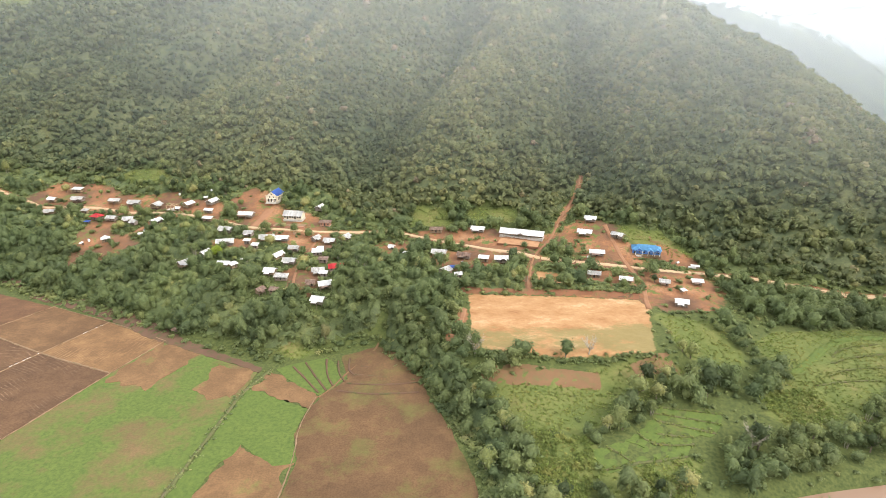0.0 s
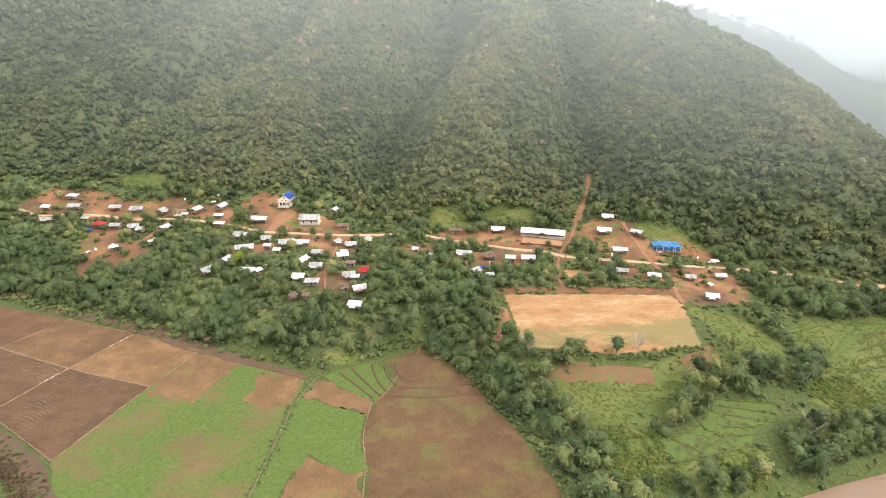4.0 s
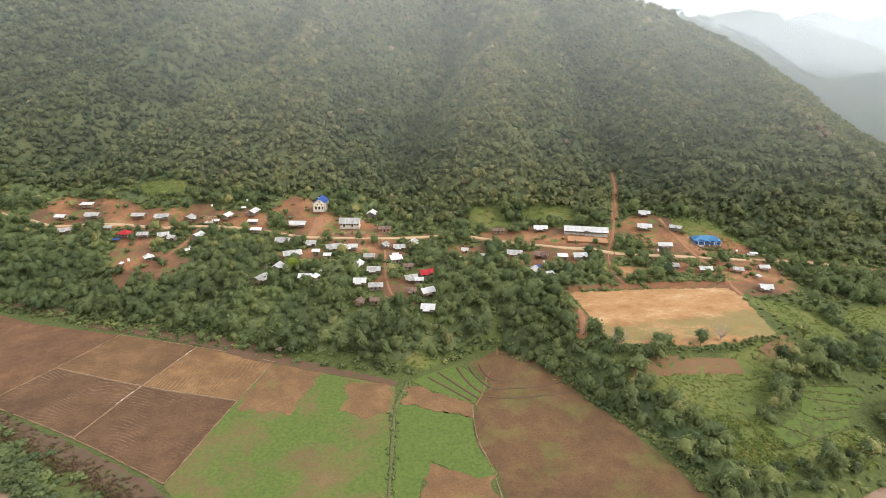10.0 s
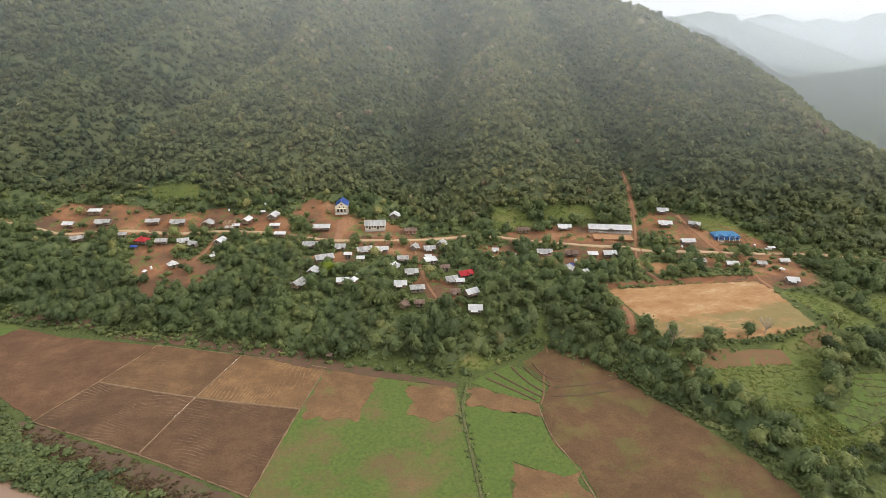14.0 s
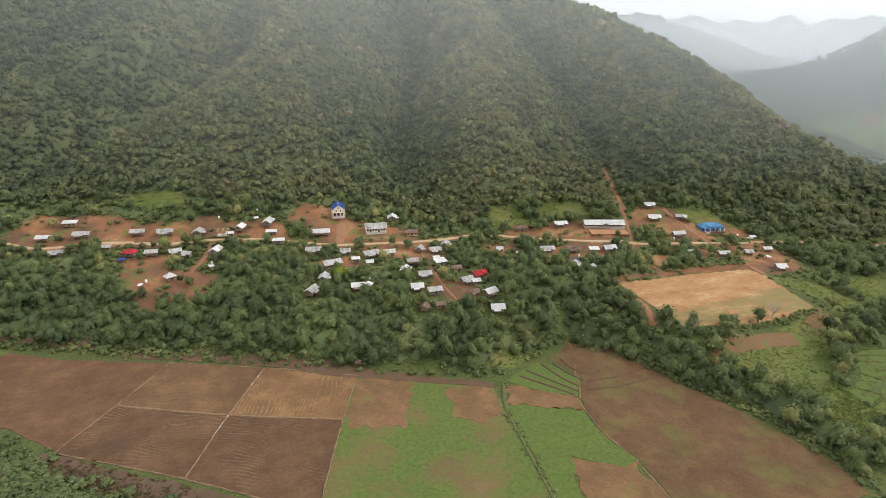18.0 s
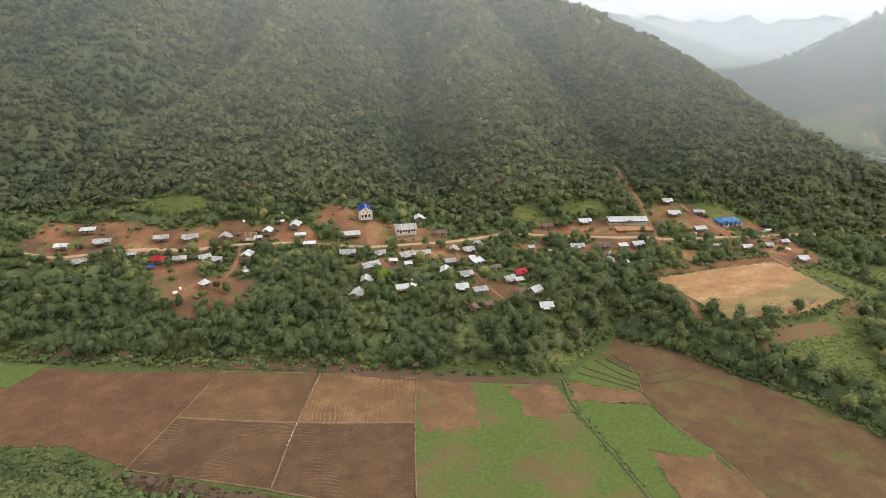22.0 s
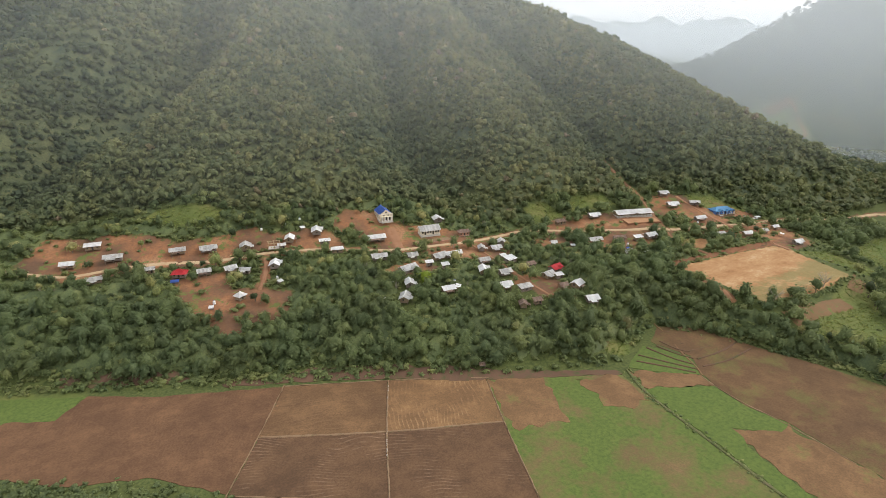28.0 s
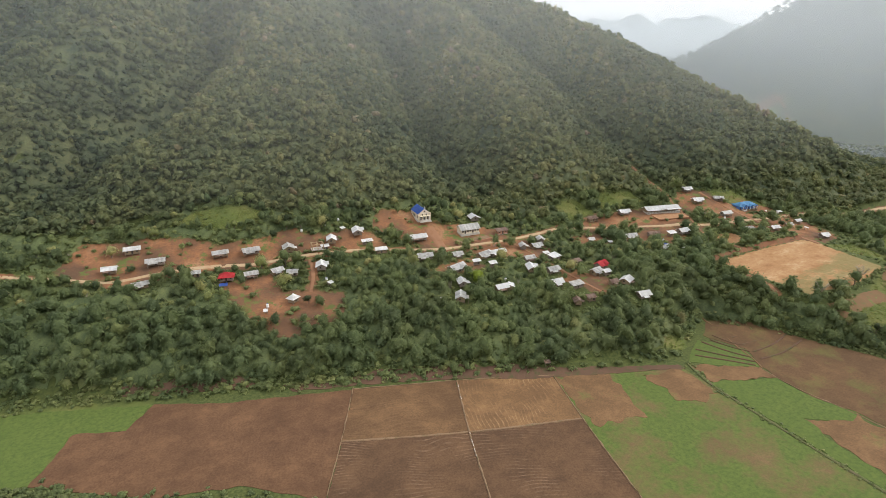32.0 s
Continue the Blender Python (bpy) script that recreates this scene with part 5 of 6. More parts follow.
def build_thickets():
    """The woods on the bank, round the houses, along the river and in the hedges."""
    trees = [crown_shape("tree", 200, 200 + k, True) for k in range(8)] + [crown_shape("bamboo", 200, 240 + k, True) for k in range(4)]
    bushes = [crown_shape("bush", 34, 260 + k) for k in range(6)]
    r = np.random.RandomState(21)
    x, y = jittered(-440, 215, 104, 425, 4.2, 22)
    foot, top = along(FOOT, x), along(FOREST_FOOT, x)
    field_edge = np.interp(y, [104, 122, 148, 172, 187, 212], [11, 13, 9, -3, -9, -30])
    bank = (x < -28) & (y > foot + 7 + 3 * wavy(x, y, 25, 47)) & (y < top + 4)
    middle = (x >= -28) & (x < 9) & (y > np.maximum(198 - 2.2 * (x + 10), 150)) & (y < top + 4)
    band = (x > field_edge + 2.5) & (x < field_edge + 24 - 6 * step(190, 150, y)) & (y < 214) & (y > 112)
    east = (x >= 9) & (y > 238) & (y < top + 3)
    river = ((x > 86) & (x < 240) & (line_distance(x, y, [(72, 131), (84, 134), (98, 141), (120, 147), (150, 156), (230, 176)]) < 8))
    far_east = (x > 132) & (y > 214) & (y < top + 3)
    hedge = np.zeros(len(x), bool)
    for line, w in (([(10, 184), (29, 183)], 2.6), ([(47, 148), (56, 151), (66, 160), (71, 166)], 4.2), ([(76, 172), (88, 171), (100, 175), (112, 174)], 6.5), ([(116, 211), (120, 200), (123, 193), (126, 184), (120, 178)], 4.0), ([(96, 190), (92, 186)], 2.5), ([(64, 243), (62, 252), (66, 268), (80, 262), (98, 256)], 2.0), ([(64, 241), (92, 240)], 2.0), ([(30, 122), (52, 124), (70, 128)], 4.0)):
        hedge |= line_distance(x, y, line) < w
    keep = bank | middle | band | east | river | far_east | hedge
    keep &= line_distance(x, y, RIVER) > 27
    x, y, hedge = x[keep], y[keep], hedge[keep]
    rad = 2.1 + 2.3 * r.rand(len(x)) ** 2.0
    lower = (y < along(FOOT, x) + 48) | (x > -28)
    rad = np.where(lower, rad * 1.08, rad * 0.92)
    tall = rad * (1.0 + 0.6 * r.rand(len(x)))
    hedge_like = ((x > np.interp(y, [112, 150, 190, 214], [36, 31, 14, 9])) & (y < 240) & (x < 125) & (r.rand(len(x)) < 0.42)) & (line_distance(x, y, [(72, 131), (98, 141), (150, 156)]) > 9)
    rad, tall = np.where(hedge_like, rad * 0.6, rad), np.where(hedge_like, tall * 0.55, tall)
    ok = clear_of(x, y, tall * 1.45) & (r.rand(len(x)) < np.where(lower, 0.93, 0.66))
    ok |= hedge & (x > 9) & (y < 215)
    x, y, rad, tall = x[ok], y[ok], rad[ok], tall[ok]
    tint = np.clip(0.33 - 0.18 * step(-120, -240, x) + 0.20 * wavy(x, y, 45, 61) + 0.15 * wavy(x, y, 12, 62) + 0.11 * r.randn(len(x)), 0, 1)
    single = np.where(~lower[ok] | ((x > 9) & (y < 200)))[0]
    r2 = np.random.RandomState(24)
    single = r2.permutation(single)[:290]
    for k in single:
        TREE_SPOTS.append((float(x[k]), float(y[k]), float(rad[k]), float(tall[k])))
    keep = np.ones(len(x), bool)
    keep[single] = False
    x, y, rad, tall, tint = x[keep], y[keep], rad[keep], tall[keep], tint[keep]
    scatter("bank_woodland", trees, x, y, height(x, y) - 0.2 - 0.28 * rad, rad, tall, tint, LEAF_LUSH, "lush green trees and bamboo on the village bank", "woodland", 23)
    # low growth everywhere else
    x, y = jittered(-440, 215, 100, 425, 2.7, 32)
    r = np.random.RandomState(33)
    foot, top = along(FOOT, x), along(FOREST_FOOT, x)
    field_edge = np.interp(y, [104, 122, 148, 172, 187, 212], [11, 13, 9, -3, -9, -30])
    keep = (((x < -28) & (y > foot + 3) & (y < top + 6)) | ((x >= -28) & (x > field_edge + 0.5) & (y < top + 6) & (y > 112)))
    lawn = np.zeros(len(x), bool)
    for poly in MEADOW:
        lawn |= inside(x, y, poly)
    keep &= ~lawn | ((wavy(x, y, 22, 48) + 0.25 * r.randn(len(x)) > 0.85))
    for poly in SAND:
        keep &= ~inside(x, y, poly)
    for poly in EARTH:
        keep &= ~inside(x, y, poly) | (r.rand(len(x)) < 0.11)
    for line, w in WAYS:
        keep &= line_distance(x, y, line) > w
    for (hx, hy, length, depth) in HOUSE_SPOTS:
        keep &= np.hypot(x - hx, y - hy) > 0.5 * length + 1.2
    keep &= (r.rand(len(x)) < np.where((x > np.interp(y, [112, 150, 190, 214], [34, 29, 14, 9])) & (x < 200) & (y < 216), 0.24, 0.74)) & (line_distance(x, y, RIVER) > 24)
    keep &= ~inside(x, y, [(46, 143), (72, 163), (95, 161), (80, 148), (75, 141), (47, 134)])
    x, y = x[keep], y[keep]
    rad = (1.05 + 1.45 * np.random.RandomState(34).rand(len(x))) * np.where(lawn[keep], 0.45, 1.0) * np.where((x > 9) & (y < 236), 0.75, 1.0)
    # tall grass and weeds on the meadows
    r = np.random.RandomState(39)
    gx, gy = jittered(-300, 215, 120, 400, 1.15, 40)
    grass = np.zeros(len(gx), bool)
    for poly in MEADOW:
        grass |= inside(gx, gy, poly)
    grass &= (wavy(gx, gy, 34, 45) + 0.6 * wavy(gx, gy, 11, 49) + 0.9 * r.randn(len(gx)) > -0.6) & (line_distance(gx, gy, RIVER) > 26) & (gx > -250) & (line_distance(gx, gy, [(14, 178), (30, 177.5), (57, 175)]) > 4)
    for (hx, hy, length, depth) in HOUSE_SPOTS:
        grass &= np.hypot(gx - hx, gy - hy) > 0.5 * length + 1
    gx, gy = gx[grass], gy[grass]
    gr = 0.4 + 0.5 * r.rand(len(gx))
    gt = np.clip(0.62 + 0.25 * wavy(gx, gy, 30, 46) + 0.2 * r.randn(len(gx)), 0, 1)
    scatter("meadow_grass", [crown_shape("grass", 18, 280 + k) for k in range(6)], gx, gy, height(gx, gy) - 0.1, gr, gr * (0.5 + 0.4 * r.rand(len(gx))), gt * 0.8, LEAF_GRASS, "tall yellowish grass and weeds on the meadows", "grass", 41)
    # rank yellow-green weeds above the river
    r = np.random.RandomState(55)
    wx, wy = jittered(20, 135, 120, 175, 1.25, 56)
    rank = np.zeros(len(wx), bool)
    for poly in ([(28, 152), (46, 147), (47, 134), (40, 124), (26, 130)], [(60, 136), (76, 140), (72, 126), (54, 125)], [(112, 158), (140, 158), (150, 172), (124, 180), (112, 172)]):
        rank |= inside(wx, wy, poly)
    rank &= (wavy(wx, wy, 16, 57) + 0.3 * r.randn(len(wx)) > -0.5) & (line_distance(wx, wy, RIVER) > 26)
    wx, wy = wx[rank], wy[rank]
    wr = 0.7 + 0.7 * r.rand(len(wx))
    for line in EAST_BUNDS:
        q = smooth_line(line, 0.5)
        wx, wy = np.r_[wx, q[:, 0] + 0.35 * r.randn(len(q))], np.r_[wy, q[:, 1] + 0.35 * r.randn(len(q))]
        wr = np.r_[wr, 0.35 + 0.4 * r.rand(len(q))]
    scatter("tall_weeds", [crown_shape("grass", 24, 310 + k) for k in range(5)], wx, wy, height(wx, wy) - 0.1, wr, wr * (0.8 + 0.6 * r.rand(len(wx))), np.clip(0.42 + 0.22 * wavy(wx, wy, 14, 58) + 0.12 * r.randn(len(wx)), 0, 0.85), LEAF_GRASS, "rank yellow-green weeds above the river", "weeds", 59)
    # weeds along the footpath bund between the green fields
    r = np.random.RandomState(38)
    path = smooth_line(PATH, 0.45)
    x, y = np.r_[x, path[:, 0] + 0.9 * r.randn(len(path))], np.r_[y, path[:, 1] + 0.9 * r.randn(len(path))]
    rad = np.r_[rad, 0.35 + 0.5 * r.rand(len(path))]
    # clipped hedges round the garden plots
    r = np.random.RandomState(42)
    for line, thick in HEDGES:
        p = smooth_line(line, 0.75)
        x, y = np.r_[x, p[:, 0] + thick * r.randn(len(p))], np.r_[y, p[:, 1] + thick * r.randn(len(p))]
        rad = np.r_[rad, 0.9 + 0.6 * r.rand(len(p))]
    # scrub on the near river bank
    r = np.random.RandomState(35)
    n = 3000
    k = r.rand(n)
    line = smooth_line([(-420, 266), (-330, 252), (-268, 228), (-236, 206), (-196, 172), (-160, 138), (-120, 112)], 2)
    p = line[(k * (len(line) - 1)).astype(int)]
    bx, by = p[:, 0] + 4.5 * r.randn(n) - 3, p[:, 1] + 4.5 * r.randn(n) - 5
    d = line_distance(bx, by, RIVER)
    ok = (d > 22.5) & (d < 46) & ~inside(bx, by, [(-294, 256), (-248, 220), (-222, 203), (-182, 178), (-146, 151), (-100, 190), (-200, 260)])
    bx, by = bx[ok], by[ok]
    x, y, rad = np.r_[x, bx], np.r_[y, by], np.r_[rad, 1.1 + 1.5 * r.rand(len(bx))]
    r = np.random.RandomState(43)
    p = smooth_line([(-228, 202), (-222, 197), (-184, 171), (-148, 145), (-128, 115)], 0.11)
    dx, dy, dr = p[:, 0] + 2.3 * r.randn(len(p)), p[:, 1] + 2.3 * r.randn(len(p)), 0.5 + 0.6 * r.rand(len(p))
    scatter("dry_scrub", [crown_shape("grass", 26, 290 + k) for k in range(5)], dx, dy, height(dx, dy), dr, dr * 0.8, r.rand(len(p)), LEAF_DRY, "dry brown weeds on the bank above the river", "scrub", 44)
    r = np.random.RandomState(36)
    tint = np.clip(0.50 + -0.03 * (y < along(FOOT, x) + 11) * (y > along(FOOT, x) - 4) * (x < -28) - 0.16 * (y < along(FOOT, x) - 20) * (x < -100) + 0.22 * wavy(x, y, 25, 71) + 0.12 * r.randn(len(x)), 0, 1)
    scatter("low_scrub", bushes, x, y, height(x, y) - 0.15, rad, rad * (0.7 + 0.6 * r.rand(len(x))), tint, LEAF_LUSH, "low green bushes and weeds on open ground", "scrub", 37)


VALLEY_FARMS = [(590, 602), (640, 645), (760, 640), (740, 560), (690, 530), (640, 515), (590, 480), (545, 470), (545, 505), (590, 545)]


def build_far_woods():
    """Woods on the hills across the side valley."""
    x, y = jittered(405, 1500, 140, 1900, 15.5, 81)
    r = np.random.RandomState(82)
    h = height(x, y)
    keep = (line_distance(x, y, [(540, 440), (625, 500), (719, 575), (930, 760)]) > 9) & (line_distance(x, y, RIVER) > 30)
    keep &= (h > 12) | (wavy(x, y, 110, 83) + 0.3 * r.randn(len(x)) > np.where(x < 640, -0.5, 0.35))
    keep &= (np.arctan2(x + 100, y - 50) > 0.33) & ~inside(x, y, VALLEY_FARMS)
    x, y, h = x[keep], y[keep], h[keep]
    nx, ny = jittered(385, 700, 170, 560, 6.2, 86)
    k = (line_distance(nx, ny, [(540, 440), (625, 500), (719, 575)]) > 7) & (line_distance(nx, ny, ROAD) > 6) & (line_distance(nx, ny, RIVER) > 30) & (wavy(nx, ny, 60, 87) > -0.7)
    k &= ~inside(nx, ny, VALLEY_FARMS)
    near = np.r_[np.zeros(len(x), bool), np.ones(k.sum(), bool)]
    x, y, h = np.r_[x, nx[k]], np.r_[y, ny[k]], np.r_[h, height(nx[k], ny[k])]
    rad = 6.4 + 2.4 * r.rand(len(x)) - 1.6 * step(900, 500, x)
    rad = np.where(near, rad * 0.85, rad)
    tint = np.clip(0.36 + 0.26 * wavy(x, y, 190, 84) + 0.20 * wavy(x, y, 70, 88) + 0.16 * r.randn(len(x)), 0, 1)
    scatter("far_woods", [crown_shape("tree", 12, 140 + k) for k in range(6)], x, y, h - np.where(near, 1.5, 1.0), rad, rad * (0.75 + 0.3 * r.rand(len(x))), tint, LEAF_FOREST, "hazy green woods on the hills across the valley", "forest", 85)


TREE_SPOTS = []
build_forest()
build_understory()
build_far_woods()
build_bank_cover()
build_thickets()


def limb(bm, a, b, ra, rb, sides=6):
    a, b = Vector(a), Vector(b)
    q = (b - a).to_track_quat("Z", "Y").to_matrix()
    rings = [[bm.verts.new(c + q @ Vector((rr * math.cos(6.2832 * k / sides), rr * math.sin(6.2832 * k / sides), 0))) for k in range(sides)] for c, rr in ((a, ra), (b, rb))]
    for k in range(sides):
        bm.faces.new((rings[0][k], rings[0][(k + 1) % sides], rings[1][(k + 1) % sides], rings[1][k]))
    bm.faces.new(rings[1])


def tree_kind(name, kind, leaves, seed, leaf, label, category="tree"):
    """A tree about 1 in radius and 2 tall: a tapered trunk with limbs, and a crown of leaf clumps."""
    r = random.Random(seed)
    base = tagged(new(name), label, category, "village trees")
    if kind == "bamboo":
        for k in range(7):
            bm = bmesh.new()
            a, lean = 6.283 * k / 7 + r.uniform(-0.4, 0.4), r.uniform(0.15, 0.5)
            limb(bm, (0.12 * math.cos(a), 0.12 * math.sin(a), -0.3), (lean * math.cos(a), lean * math.sin(a), r.uniform(0.9, 1.4)), 0.028, 0.014, 5)
            part("culm", bm, DEAD_WOOD, base)
    else:
        bm = bmesh.new()
        top = Vector((r.uniform(-0.08, 0.08), r.uniform(-0.08, 0.08), 0.95))
        limb(bm, (0, 0, -0.3), (0.02, 0, 0.35), 0.085, 0.065)
        limb(bm, (0.02, 0, 0.33), top, 0.065, 0.035)
        for k in range(6):
            a = 6.283 * k / 6 + r.uniform(-0.4, 0.4)
            z = r.uniform(0.35, 0.8)
            limb(bm, (0.02, 0, z), (0.6 * math.cos(a), 0.6 * math.sin(a), z + r.uniform(0.25, 0.6)), 0.03, 0.012, 5)
        part("trunk", bm, BARK, base)
    v, f = crown_shape(kind, leaves, seed, True)
    v = v + [0, 0, 0.06]
    ob = new("crown", mesh_of("crown", v, f, leaf))
    ob.parent = base
    return base


TREE_KINDS = [tree_kind("tree", "tree", 300, 500 + k, LEAF_TREE, "broad green tree with uneven leafy crown") for k in range(5)]
TREE_KINDS += [tree_kind("bamboo_clump", "bamboo", 300, 520 + k, LEAF_TREE, "feathery light green bamboo clump", "bamboo") for k in range(2)]
TREE_KINDS += [tree_kind("tree", "tree", 300, 530, LEAF_DARK, "dense dark green tree")]
LIME_TREE = tree_kind("tree", "tree", 300, 531, LEAF_LIME, "bright lime green leafy tree between houses")


def plant(kind, x, y, rad, tall, seed):
    r = random.Random(seed)
    m = pose(x, y, float(height(x, y)) - 0.1, 0, 0, r.uniform(0, 360)) @ Matrix.Diagonal((rad, rad, tall, 1))
    return copy_thing(kind, m)


rt = random.Random(77)
for k, (x, y, rad, tall) in enumerate(TREE_SPOTS):
    plant(rt.choice(TREE_KINDS), x, y, rad * 0.95, tall * 0.92, 1000 + k)
for k, (x, y, rad, tall, kind) in enumerate(((46, 185, 3.3, 4.8, 0), (95, 174, 5.6, 5.2, 7), (63, 162, 3.2, 4.0, 1), (53, 152, 3.0, 3.4, 5), (66, 166, 2.6, 3.2, 2), (88, 172, 3.2, 3.6, 3), (-96, 343, 3.6, 4.0, 7), (-86, 338, 4.0, 3.8, 0), (-178, 364, 3.0, 4.6, 7), (-181, 366, 3.2, 3.6, 1), (36, 255, 3.4, 4.4, 5), (30, 253, 3.6, 4.6, 6), (40, 250, 3.2, 4.4, 5), (26, 258, 3.4, 4.0, 6), (34, 248, 3.0, 4.0, 5), (102, 250, 2.8, 2.6, 7))):
    plant(TREE_KINDS[kind], x, y, rad, tall, 3000 + k)
LIME_TREE.matrix_basis = pose(-118, 275, float(height(-118, 275)), 0, 0, 20) @ Matrix.Diagonal((4.2, 4.2, 4.6, 1))
for k, base in enumerate(TREE_KINDS):
    x, y = ((-150, 315), (-140, 300), (-160, 300), (-30, 270), (-20, 262), (-40, 280), (-12, 262), (-56, 318))[k]
    base.matrix_basis = pose(x, y, float(height(x, y)) - 0.1, 0, 0, 30 * k) @ Matrix.Diagonal((3.2, 3.2, 3.6, 1))


def bare_tree(x, y, tall, seed):
    r = random.Random(seed)
    base = tagged(new("bare_tree"), "pale leafless tree with many bare branches", "tree")
    base.matrix_basis = pose(x, y, float(height(x, y)) - 0.2)
    bm = bmesh.new()
    limb(bm, (0, 0, 0), (0.2, 0.1, tall * 0.35), 0.28, 0.2)
    part("trunk", bm, DEAD_WOOD, base)
    for k in range(11):
        bm = bmesh.new()
        a, z = 6.283 * k / 11 + r.uniform(-0.3, 0.3), tall * r.uniform(0.2, 0.36)
        reach = tall * r.uniform(0.22, 0.42)
        p = Vector((0.15, 0.08, z))
        for j in range(4):
            q = p + Vector((math.cos(a) * reach / 4, math.sin(a) * reach / 4, tall * r.uniform(0.10, 0.17)))
            limb(bm, p, q, 0.085 - 0.018 * j, 0.067 - 0.018 * j, 5)
            for _ in range(5):
                b = a + r.uniform(-1.2, 1.2)
                limb(bm, q, q + Vector((math.cos(b) * 1.1, math.sin(b) * 1.1, r.uniform(0.4, 1.3))), 0.045, 0.012, 4)
            p, a = q, a + r.uniform(-0.35, 0.35)
        part("branch", bm, DEAD_WOOD, base)


bare_tree(97, 145, 10, 5)
bare_tree(55, 186, 7, 6)
bare_tree(12, 186, 8, 7)
PALE_TREE = tree_kind("tree", "tree", 300, 533, LEAF_PALE, "tall sparse pale yellowish tree at the wood's edge")
PALE_TREE.matrix_basis = pose(-50, 213, float(height(-50, 213)), 0, 0, 70) @ Matrix.Diagonal((2.6, 2.6, 4.6, 1))



# ---- houses ----
ROOFS = {"white": (WHITE_ROOF, "bright zinc"), "grey": (GREY_ROOF, "weathered grey zinc"), "rust": (RUST_ROOF, "rusty sheet"), "red": (RED_ROOF, "red painted sheet"), "blue": (BLUE_ROOF, "deep blue sheet"), "sky": (SKY_ROOF, "light blue sheet")}
WALLS = {"bamboo": (BAMBOO_WALL, "woven bamboo"), "plank": (PLANK_WALL, "grey plank"), "brick": (BRICK_WALL, "raw brick"), "plaster": (PLASTER, "cream plaster"), "blue": (BLUE_WALL, "blue painted")}


def wall_with_holes(length, tall, thick, holes, m):
    """A wall along x from -length/2, standing on z = 0, with holes (centre, width, sill, head) cut through it, moved by m."""
    bm = bmesh.new()
    cuts = sorted(holes)
    x = -length / 2
    for c, w, sill, head in cuts:
        a, b = c - w / 2, c + w / 2
        if a > x:
            add_box(bm, ((x + a) / 2, 0, tall / 2), (a - x, thick, tall))
        if sill > 0.02:
            add_box(bm, (c, 0, sill / 2), (w, thick, sill))
        add_box(bm, (c, 0, (head + tall) / 2), (w, thick, tall - head))
        x = b
    add_box(bm, ((x + length / 2) / 2, 0, tall / 2), (length / 2 - x, thick, tall))
    bmesh.ops.transform(bm, matrix=m, verts=bm.verts)
    return bm


def roof_slope(length, run, rise, sheets, seed, m):
    """One slope of overlapping metal sheets; the ridge lies on y = 0, the eave at y = -run, z = -rise."""
    r = random.Random(seed)
    bm = bmesh.new()
    w = length / sheets
    top, low = [], []
    for k in range(sheets):
        slip, lift = r.uniform(-0.05, 0.09), r.uniform(0, 0.03)
        for u, rib in ((0.02, 0), (0.28, 0), (0.33, 0.045), (0.38, 0), (0.62, 0), (0.67, 0.045), (0.72, 0), (0.98, 0)):
            x = -length / 2 + w * (k + u)
            top.append(bm.verts.new((x, 0, rib + lift)))
            low.append(bm.verts.new((x, -run * (1 + slip / 4), -rise * (1 + slip / 4) + rib + lift)))
    for k in range(len(top) - 1):
        bm.faces.new((top[k], low[k], low[k + 1], top[k + 1]))
    bmesh.ops.solidify(bm, geom=bm.faces[:], thickness=0.03)
    bmesh.ops.transform(bm, matrix=m, verts=bm.verts)
    return bm


def gable_piece(width, rise, thick, m):
    bm = bmesh.new()
    a = [bm.verts.new((x, y, z)) for y in (-thick / 2, thick / 2) for x, z in ((-width / 2, 0), (width / 2, 0), (0, rise))]
    for f in ((0, 1, 2), (5, 4, 3), (0, 3, 4, 1), (1, 4, 5, 2), (2, 5, 3, 0)):
        bm.faces.new([a[k] for k in f])
    bmesh.ops.transform(bm, matrix=m, verts=bm.verts)
    return bm


def hip_faces(length, depth, rise, flat, m):
    """A hipped roof over a rectangle, 5 cm thick; flat: the ridge's length."""
    bm = bmesh.new()
    e = [bm.verts.new((sx * length / 2, sy * depth / 2, 0)) for sx, sy in ((-1, -1), (1, -1), (1, 1), (-1, 1))]
    t = [bm.verts.new((-flat / 2, 0, rise)), bm.verts.new((flat / 2, 0, rise))]
    for f in ((e[0], e[1], t[1], t[0]), (e[1], e[2], t[1]), (e[2], e[3], t[0], t[1]), (e[3], e[0], t[0])):
        bm.faces.new(f)
    bmesh.ops.solidify(bm, geom=bm.faces[:], thickness=0.05)
    bmesh.ops.transform(bm, matrix=m, verts=bm.verts)
    return bm


def add_opening_parts(base, c, w, sill, head, m, kind, mat=DARK_OPENING):
    """A door leaf or a shutter set back in its hole, with a frame round it."""
    bm = box((c, 0.03, (sill + head) / 2), (w - 0.06, 0.05, head - sill - 0.04))
    bmesh.ops.transform(bm, matrix=m, verts=bm.verts)
    leaf = part(kind, bm, mat, base)
    bm = bmesh.new()
    for x in (c - w / 2, c + w / 2):
        add_box(bm, (x, -0.08, (sill + head) / 2), (0.09, 0.06, head - sill + 0.1))
    add_box(bm, (c, -0.08, head), (w + 0.1, 0.06, 0.09))
    if sill > 0.1:
        add_box(bm, (c, -0.10, sill), (w + 0.2, 0.12, 0.08))
    bmesh.ops.transform(bm, matrix=m, verts=bm.verts)
    part("frame", bm, TIMBER, leaf)


